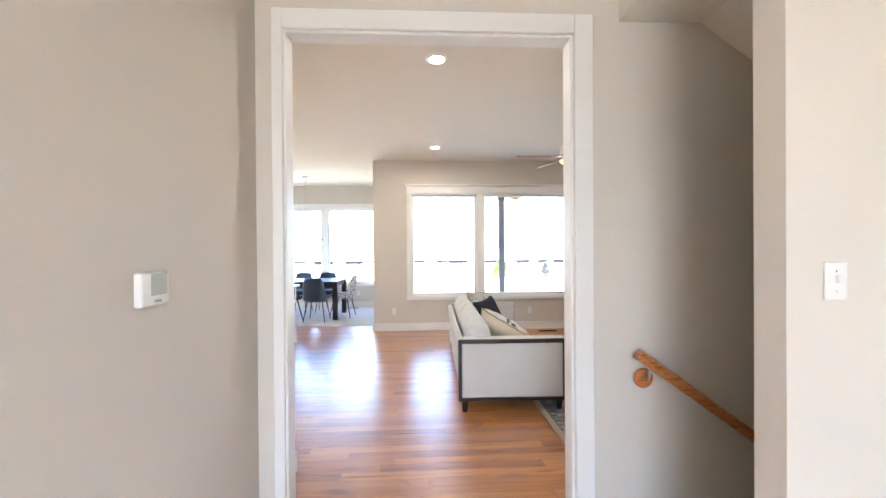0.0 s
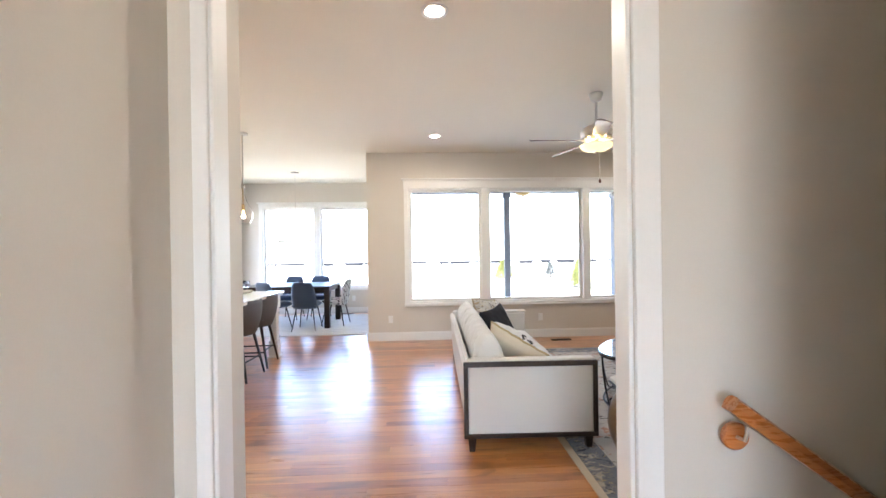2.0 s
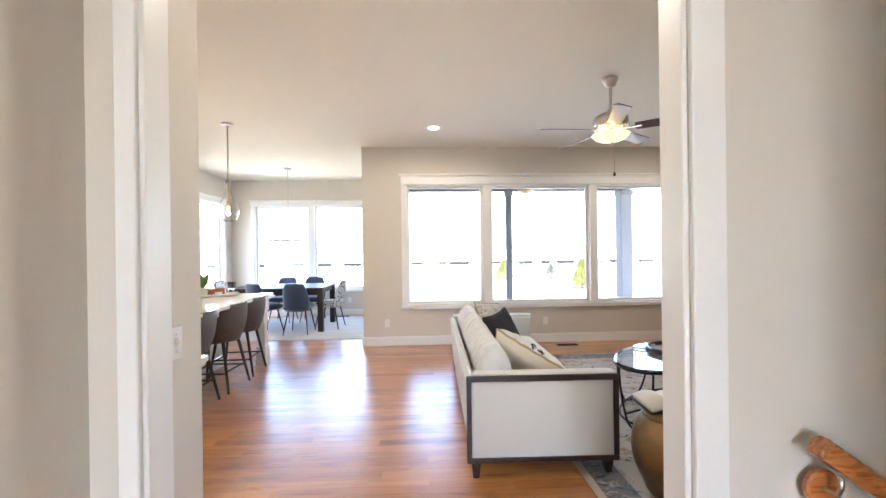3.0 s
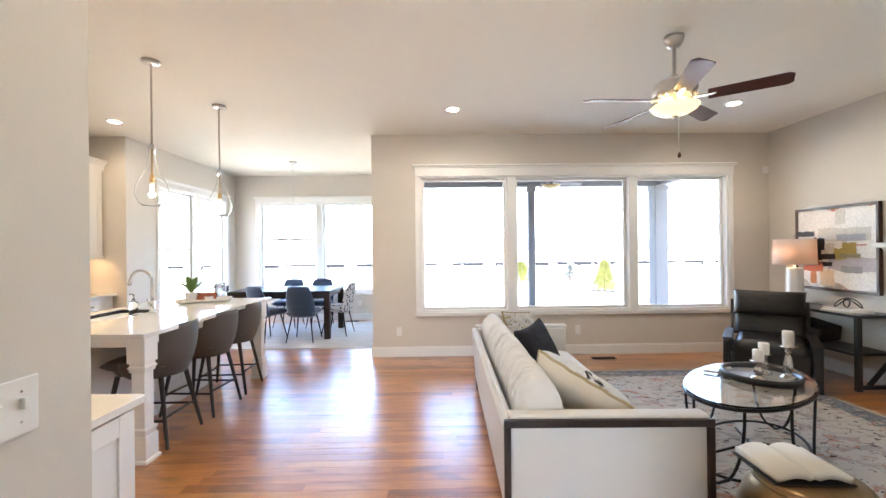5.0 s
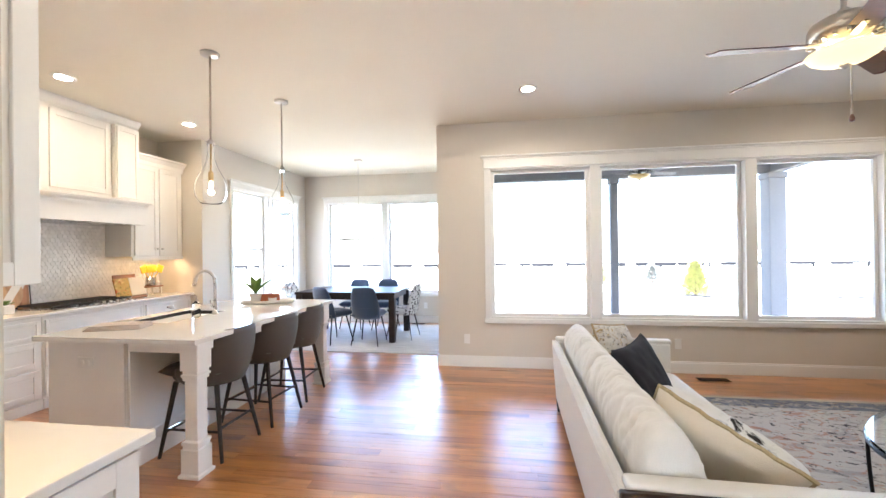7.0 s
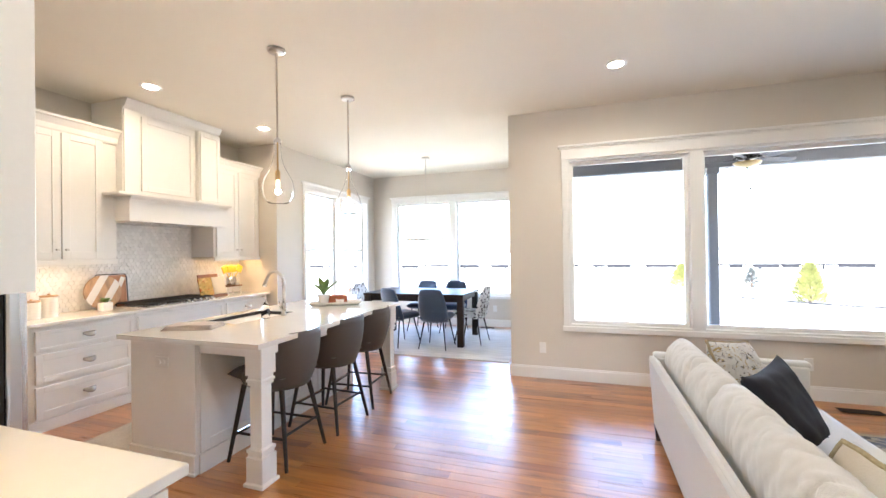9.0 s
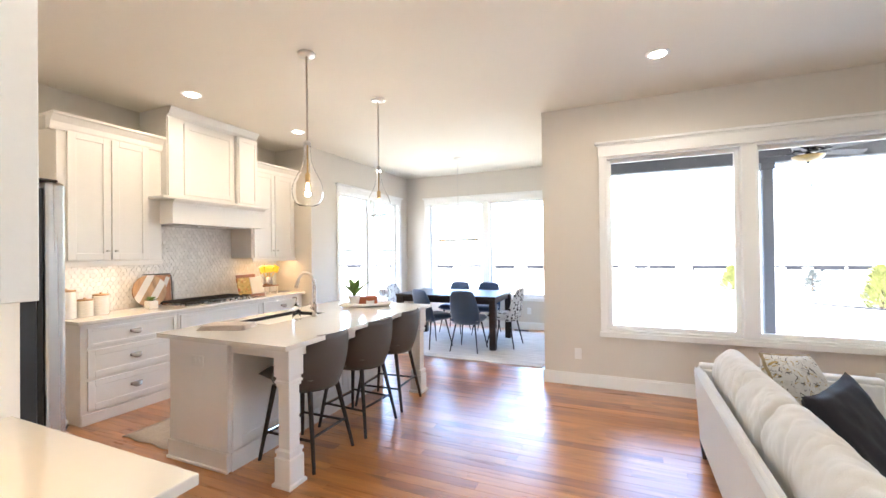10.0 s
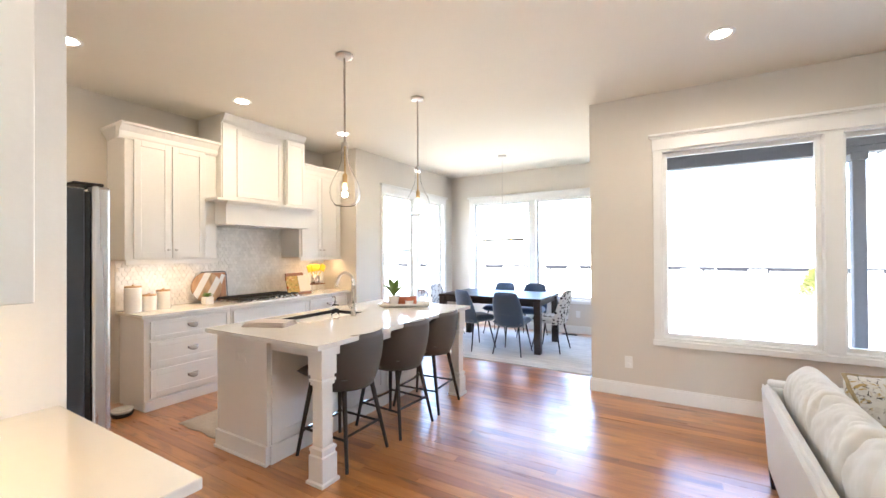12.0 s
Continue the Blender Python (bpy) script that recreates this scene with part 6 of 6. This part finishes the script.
M_FOOD = rug_mat("food_photo", (0.50, 0.34, 0.10), (0.72, 0.52, 0.22), (0.45, 0.08, 0.03), (0.07, 0.13, 0.03), 12.0)
lean = Matrix.Translation((0, -0.006, 0.024)) @ pose(0, 0, 0, -14, 0, 0)
part("left_page", moved(bx(-0.155, -0.012, 0, 0.0, 0.0, 0.165, 0.002), lean), M_FOOD, bkst, "colourful food photo")
part("right_page", moved(bx(0.001, -0.014, 0, 0.155, 0.0, 0.165, 0.002), lean), M_PAGE, bkst)
rs = thing("tiered_stand", pose(-4.12, 6.72, CT), "small wooden riser with jars and yellow utensils", "riser")
part("shelf", bx(-0.08, -0.12, 0.105, 0.08, 0.12, 0.12, 0.003), M_BOARD2, rs)
for x in (-0.065, 0.065):
    for y in (-0.10, 0.10):
        part("leg", rod((x, y, 0), (x, y, 0.105), 0.007, seg=8), M_CERAM, rs)
M_YEL = mat("yellow_silicone", (0.88, 0.56, 0.03), 0.45)
ut = thing("utensil_jar", pose(-4.11, 6.72, CT + 0.12) @ Matrix.Scale(1.25, 4), "white crock of yellow kitchen utensils", "utensils")
part("crock", lathe([(0, 0), (0.042, 0), (0.046, 0.01), (0.046, 0.09), (0.04, 0.09), (0, 0.088)], 20), M_MERC, ut, smooth=SH)
for k, (dx, dy) in enumerate(((0.01, -0.07), (0.02, -0.025), (0.0, 0.025), (0.02, 0.075))):
    part("handle", rod((0, dy * 0.3, 0.06), (dx, dy, 0.14), 0.005, seg=6), M_YEL, ut)
    part("spatula_head", moved(bx(-0.006, -0.036, 0, 0.006, 0.036, 0.075, 0.005, 2), Matrix.Translation((dx, dy, 0.135)) @ pose(0, 0, 0, -dy * 300, 0, 0)), M_YEL, ut)
jr = thing("spice_jar", pose(-4.10, 6.81, CT + 0.12), "small glass jar on the riser", "jar")
part("jar", lathe([(0, 0), (0.025, 0), (0.026, 0.05), (0.018, 0.06), (0, 0.062)], 16), M_CERAM, jr, smooth=SH)

# on the island
tw = thing("dish_towel", pose(-2.42, 4.77, CT, 0, 0, 22), "folded pale pink striped dish towel on the island", "towel")
M_TOWEL = mat("pink_grey_stripe_cotton", (0.62, 0.54, 0.49), 0.95, bump=0.5, scale=140, vary=0.16, wide=30, stretch=(0.05, 1, 1))
for k in range(4):
    def fold(u, v, k=k):
        return ((u - 0.5) * (0.34 - 0.012 * k), (v - 0.5) * (0.20 - 0.01 * k) + 0.004 * k, 0.0045 + 0.0075 * k + 0.002 * math.sin(u * 9 + k) * math.sin(v * 7))
    part("fold", grid_solid(fold, 18, 8, 0.006), M_TOWEL, tw, smooth=SH)
ty = thing("serving_tray", pose(-2.13, 6.10, CT, 0, 0, 30), "long white ceramic tray on the island", "tray")
bm = grid_solid(lambda u, v: ((u - 0.5) * 0.52, (v - 0.5) * 0.20, 0.006 + 0.028 * max(0, (max(abs(2 * u - 1) - 0.84, 0) / 0.16), (max(abs(2 * v - 1) - 0.72, 0) / 0.28)) ** 1.3), 30, 16, 0.006)
part("dish", bm, M_CERAM, ty, smooth=True)
TRZ = CT + 0.0095
pb = thing("planter_box", pose(-2.16, 6.115, TRZ, 0, 0, 30), "terracotta trough planter on the tray", "planter")
part("trough", bx(-0.13, -0.038, 0, 0.13, 0.038, 0.085, 0.006, 2), M_TERRA, pb)
pp = thing("potted_plant", pose(-2.23, 6.045, TRZ) @ Matrix.Scale(1.7, 4), "broad-leaved green plant in a small white pot", "potted plant")
part("pot", lathe([(0, 0), (0.026, 0), (0.035, 0.055), (0.037, 0.06), (0.03, 0.06), (0, 0.055)], 18), M_CERAM, pp, smooth=SH)
for k in range(11):
    a = k * 2.39996
    el = 1.1 + 2.0 * (k % 4) / 3
    leaf(pp, (0, 0, 0.055), (math.cos(a), math.sin(a), el), 0.085 + 0.025 * (k % 3), 0.045, 0.12)
wp = thing("small_bowl", pose(-2.08, 6.10, TRZ), "small white ceramic bowl on the tray", "bowl")
part("bowl", lathe([(0, 0), (0.03, 0), (0.04, 0.02), (0.042, 0.05), (0.036, 0.05), (0, 0.02)], 20), M_CERAM, wp, smooth=SH)
for x, y in ((-2.03, 6.24), (-1.96, 6.20)):
    gl = thing("wine_glass", pose(x, y, CT), "clear stemmed glass standing on the island", "glass", "glasses on the island")
    o = part("goblet", lathe([(0, 0), (0.03, 0), (0.03, 0.002), (0.004, 0.006), (0.004, 0.07), (0.02, 0.085), (0.034, 0.11), (0.032, 0.16), (0.0305, 0.16), (0.032, 0.11), (0.018, 0.088), (0, 0.082)], 20), M_CLEAR, gl, smooth=True)
    o.visible_shadow = False

# kitchen mat and pet bowls
km = thing("kitchen_mat", pose(-3.35, 4.58, 0.0), "beige woven kitchen runner between counter and island", "rug")
M_MAT = mat("beige_woven_mat", (0.46, 0.415, 0.37), 0.95, bump=0.6, scale=70, vary=0.2, wide=5)
part("rug_body", grid_solid(lambda u, v: (0.56 * u + 0.008 * math.sin(v * 21), 1.55 * v + 0.010 * math.sin(u * 13), 0.006 + 0.004 * math.sin(v * 17 + u * 3) ** 2), 10, 24, 0.006), M_MAT, km, smooth=SH)
pbw = thing("pet_bowl_stand", pose(-3.97, 4.43, 0.0), "two stacked white and dark dishes on the floor", "dish")
part("lower_dish", lathe([(0, 0), (0.07, 0), (0.085, 0.03), (0.08, 0.03), (0, 0.012)], 24), M_BLACK, pbw, smooth=SH)
part("upper_dish", lathe([(0, 0.03), (0.07, 0.03), (0.085, 0.06), (0.08, 0.06), (0, 0.042)], 24), M_CERAM, pbw, smooth=SH)

# ---- porch and garden ----
PX0, PX1, PY = XC + 0.17, 4.82, 9.92
solid("porch_ceiling", bx(PX0, YW + 0.165, 2.86, PX1 + 0.2, PY + 0.2, 2.90, 0.004), M_POST, "grey boarded porch ceiling", "porch")
solid("porch_roof", bx(PX0 - 0.02, YW + 0.165, 2.92, PX1 + 0.5, PY + 0.5, 3.10, 0.01), M_POST, "grey porch roof", "porch")
solid("house_roof", bx(XK - 0.5, -3.0, 3.04, XR + 0.5, YW + 0.15, 3.25, 0.01), M_POST, "grey house roof", "roof")
solid("house_roof_dining", bx(XK - 0.5, YW + 0.15, 3.04, XC + 0.16, YD + 0.5, 3.25, 0.01), M_POST, "grey house roof over the dining room", "roof")
solid("porch_beam", bx(PX0, PY - 0.09, 2.64, PX1 + 0.1, PY + 0.09, 2.859, 0.006), M_POST, "grey porch beam", "porch")
solid("porch_beam_side", bx(PX1 - 0.09, YW + 0.17, 2.64, PX1 + 0.09, PY - 0.092, 2.858, 0.006), M_POST, "grey porch side beam", "porch")


def porch_post(x, y, w):
    p = thing("porch_post", pose(x, y, -0.04), "square grey porch post with a cap and base", "post", "porch posts")
    part("shaft", bx(-w / 2, -w / 2, 0.15, w / 2, w / 2, 2.58, 0.008), M_POST, p)
    part("base", bx(-w / 2 - 0.02, -w / 2 - 0.02, 0, w / 2 + 0.02, w / 2 + 0.02, 0.15, 0.008), M_POST, p)
    part("cap", bx(-w / 2 - 0.02, -w / 2 - 0.02, 2.58, w / 2 + 0.02, w / 2 + 0.02, 2.68, 0.008), M_POST, p)


porch_post(2.23, PY, 0.13)
porch_post(PX1, PY, 0.26)
ceiling_fan(pose(2.35, 8.9, 2.86), "dark bronze porch ceiling fan with an amber bowl", M_POST, M_BLACK, True, 0.15, 20, 0.0, mat("amber_glass", (0.34, 0.22, 0.07), 0.3))
M_FENCE = mat("weathered_grey_fence", (0.016, 0.016, 0.017), 0.95, bump=0.3, scale=4, vary=0.3, spec=0.1)
fn = thing("garden_fence", pose(0, 40, -0.35), "low grey rail border with boarded stretches across the lawn", "fence")
part("top_rail", bx(-90, -0.04, 0.33, 90, 0.04, 0.46, 0), M_FENCE, fn)
rnd = random.Random(3)
x = -60.0
while x < 60:
    w = 0.9 + 1.4 * rnd.random()
    part("boarding", bx(x, -0.03, 0.10 + 0.17 * rnd.random(), x + w, 0.03, 0.328, 0), M_FENCE, fn)
    x += w + 0.1 + 1.3 * rnd.random()
post = None
for k in range(46):
    if post is None:
        o = part("post", bx(-0.06, -0.06, 0, 0.06, 0.06, 0.46, 0), M_FENCE, fn)
        post = o.data
    else:
        o = new("post", post)
        o.parent = fn
    o.location = (-90 + 4 * k, 0.11, 0)
M_BUSH = mat("yellow_green_foliage", (0.24, 0.24, 0.085), 0.8, vary=0.5, scale=8)
M_SPRUCE = mat("blue_green_needles", (0.11, 0.115, 0.105), 0.8, vary=0.5, scale=8)
M_BARK = mat("brown_bark", (0.12, 0.08, 0.05), 0.9, bump=0.5, scale=20)


def conifer(x, y, h, r, material, label, seed, count=1600):
    rnd = random.Random(seed)
    t = thing("conifer", pose(x, y, -0.35), label, "tree", "young trees on the lawn")
    part("trunk", rod((0, 0, 0), (0, 0, h * 0.9), 0.05, 0.012, 8), M_BARK, t)
    me_v, me_f = [], []
    for k in range(count):
        q = rnd.random() ** 0.8
        a = rnd.random() * math.tau
        z = 0.03 * h + 0.97 * h * q
        rad = r * (1 - q) ** 0.62 * (0.55 + 0.5 * rnd.random()) * (1 + 0.2 * math.sin(3 * a + seed))
        c = Vector((rad * math.cos(a), rad * math.sin(a), z))
        d = Vector((math.cos(a), math.sin(a), 0.5 + rnd.random() * 0.6)).normalized()
        s = d.cross(Vector((rnd.random() - 0.5, rnd.random() - 0.5, 1))).normalized() * 0.035
        n = len(me_v)
        me_v += [c - d * 0.07 - s, c - d * 0.05 + s, c + d * (0.10 + 0.06 * rnd.random())]
        me_f.append((n, n + 1, n + 2))
    me = bpy.data.meshes.new("crown")
    me.from_pydata(me_v, [], me_f)
    me.materials.append(material)
    o = new("crown", me)
    o.parent = t


conifer(7.12, 18.0, 1.20, 0.50, M_BUSH, "small yellow-green conifer on the lawn", 1)
conifer(7.45, 23.2, 0.85, 0.42, M_SPRUCE, "small thin grey-green spruce on the lawn", 2, 420)
conifer(4.86, 23.4, 1.00, 0.66, M_BUSH, "small yellow-green shrub on the lawn", 3)
# curved edge of a planting bed round the trees
bed = [Vector((5.6 + 0.42 * k, 18.9 - 2.3 * math.sin(min(1.0, k / 7) * math.pi / 2) + 0.05 * k, -0.34)) for k in range(24)]
solid("bed_edging", sweep(bed, 0.045, 6), M_FENCE, "thin curved grey edging of a planting bed", "edging", "")

# ---- wooden floor: strips laid along x ----
SUB = mat("dark_floor_joint", (0.20, 0.075, 0.028), 0.7)
floor = solid("floor", bx(XK, YF0, -0.03, XR, YW + 0.16, -0.004, 0), SUB, "warm orange-brown oiled hardwood strip floor", "floor")
floor_d = solid("floor_dining", bx(XL, YW + 0.16, -0.03, XC, YD, -0.004, 0), SUB, "warm orange-brown hardwood floor of the dining room", "floor")
floor_h = solid("floor_hall", bx(-0.545, -2.6, -0.03, 1.41, YF0, -0.004, 0), SUB, "warm orange-brown hardwood floor of the hall", "floor")
rnd = random.Random(7)
PW = 0.083
boards = []
y = -2.6
while y < YD:
    lo, hi = (-0.545, 1.41) if y < YF0 else (XK, XR) if y < YW else (XL, XC)
    x = lo - rnd.random() * 1.1
    while x < hi:
        L = 0.55 + rnd.random() * 1.15
        a, b = max(lo, x), min(hi, x + L)
        if b - a > 0.03:
            boards.append((a, b, y, min(y + PW, YD)))
        x += L
    y += PW


def board_mesh(length, width):
    bm = bmesh.new()
    g, c = 0.0003, 0.0006
    xs, ys = (g, length - g), (g, width - g)
    top = [bm.verts.new(p) for p in ((xs[0] + c, ys[0] + c, 0), (xs[1] - c, ys[0] + c, 0), (xs[1] - c, ys[1] - c, 0), (xs[0] + c, ys[1] - c, 0))]
    mid = [bm.verts.new(p) for p in ((xs[0], ys[0], -c), (xs[1], ys[0], -c), (xs[1], ys[1], -c), (xs[0], ys[1], -c))]
    bm.faces.new(top)
    for i in range(4):
        bm.faces.new((mid[i], mid[(i + 1) % 4], top[(i + 1) % 4], top[i]))
    return bm


near = sorted(boards, key=lambda q: abs((q[0] + q[1]) / 2 - (-0.1)) + abs(q[2] - 4.3) if q[2] > YF0 else 99)
chosen = set(near[:290])
vs, fs = [], []
for q in boards:
    a, b, y0, y1 = q
    if q in chosen:
        length = b - a
        me = mesh_of("plank", board_mesh(length, y1 - y0), M_FLOOR)
        o = new("plank", me)
        o.parent = floor
        o.location = (a, y0, 0)
    else:
        n = len(vs)
        g, c = 0.0003, 0.0006
        vs += [(a + g + c, y0 + g + c, 0), (b - g - c, y0 + g + c, 0), (b - g - c, y1 - g - c, 0), (a + g + c, y1 - g - c, 0), (a + g, y0 + g, -c), (b - g, y0 + g, -c), (b - g, y1 - g, -c), (a + g, y1 - g, -c)]
        fs += [(n, n + 1, n + 2, n + 3)] + [(n + 4 + i, n + 4 + (i + 1) % 4, n + (i + 1) % 4, n + i) for i in range(4)]
me = bpy.data.meshes.new("planks")
me.from_pydata(vs, [], fs)
me.materials.append(M_FLOOR)
o = tagged(new("planks", me), "hardwood strips further off", kind="stuff")
o.parent = floor

# ---- backsplash of small hexagon tiles ----
def tile_mat():
    m = mat("pale_marble_tile", (0.82, 0.815, 0.80), 0.12, scale=12, vary=0.05, coat=0.4)
    nt = m.node_tree
    b = nt.nodes["Principled BSDF"]
    mul = b.inputs["Base Color"].links[0].from_node
    info, geo, add, rng = nt.nodes.new("ShaderNodeObjectInfo"), nt.nodes.new("ShaderNodeNewGeometry"), nt.nodes.new("ShaderNodeMath"), nt.nodes.new("ShaderNodeMapRange")
    add.operation = "ADD"
    nt.links.new(info.outputs["Random"], add.inputs[0])
    nt.links.new(geo.outputs["Random Per Island"], add.inputs[1])
    fr = nt.nodes.new("ShaderNodeMath")
    fr.operation = "FRACT"
    nt.links.new(add.outputs[0], fr.inputs[0])
    rng.inputs[3].default_value, rng.inputs[4].default_value = 0.93, 1.06
    nt.links.new(fr.outputs[0], rng.inputs[0])
    sc = nt.nodes.new("ShaderNodeVectorMath")
    sc.operation = "SCALE"
    nt.links.new(mul.outputs[0], sc.inputs[0])
    nt.links.new(rng.outputs[0], sc.inputs["Scale"])
    nt.links.new(sc.outputs[0], b.inputs["Base Color"])
    return m


M_TILE = tile_mat()
GROUT = mat("light_grout", (0.74, 0.72, 0.69), 0.9, bump=0.3, scale=200)
sp = thing("backsplash", pose(XK, 4.52, CT), "pale glossy marble hexagon tile backsplash behind the counter", "backsplash", kind="structure")
part("grout_bed", bx(0.0005, 0, 0.001, 0.005, YW - 4.523, 0.475, 0), GROUT, sp)
part("grout_bed", bx(0.0005, 0.77, 0.476, 0.005, 1.84, 0.84, 0), GROUT, sp)
R = 0.027
hexa = [(R * 0.95 * math.cos(radians(60 * k + 30)), R * 0.95 * math.sin(radians(60 * k + 30))) for k in range(6)]
hexs = []
j = 0
z = R
while z < 0.84:
    y = (j % 2) * R * 0.866 + R
    while y < YW - 4.52 - R:
        if z < 0.475 - R or 0.80 < y < 1.81:
            hexs.append((y, z))
        y += R * 1.732
    z += R * 1.5
    j += 1
me = mesh_of("tile", prism(hexa, "x", 0.004, 0.0095), M_TILE)
hv, hf = [], []
rnd = random.Random(11)
picked = set(sorted(hexs, key=lambda q: abs(q[0] - 1.0) + abs(q[1] - 0.35))[:280])
for y, z in hexs:
    if (y, z) in picked:
        o = new("tile", me)
        o.parent = sp
        o.location = (0, y, z)
        o.rotation_euler = (0, rnd.uniform(-0.05, 0.05), rnd.uniform(-0.05, 0.05))
    else:
        n = len(hv)
        tilt_a, tilt_b = rnd.uniform(-0.05, 0.05), rnd.uniform(-0.05, 0.05)
        hv += [(0.0095 + a * tilt_a + b * tilt_b, y + a, z + b) for a, b in hexa] + [(0.004, y + a, z + b) for a, b in hexa]
        hf += [tuple(range(n, n + 6))] + [(n + i, n + 6 + i, n + 6 + (i + 1) % 6, n + (i + 1) % 6) for i in range(6)]
me = bpy.data.meshes.new("tiles")
me.from_pydata(hv, [], hf)
me.materials.append(M_TILE)
o = tagged(new("tiles", me), "pale hexagon tiles at the ends of the wall", kind="stuff")
o.parent = sp
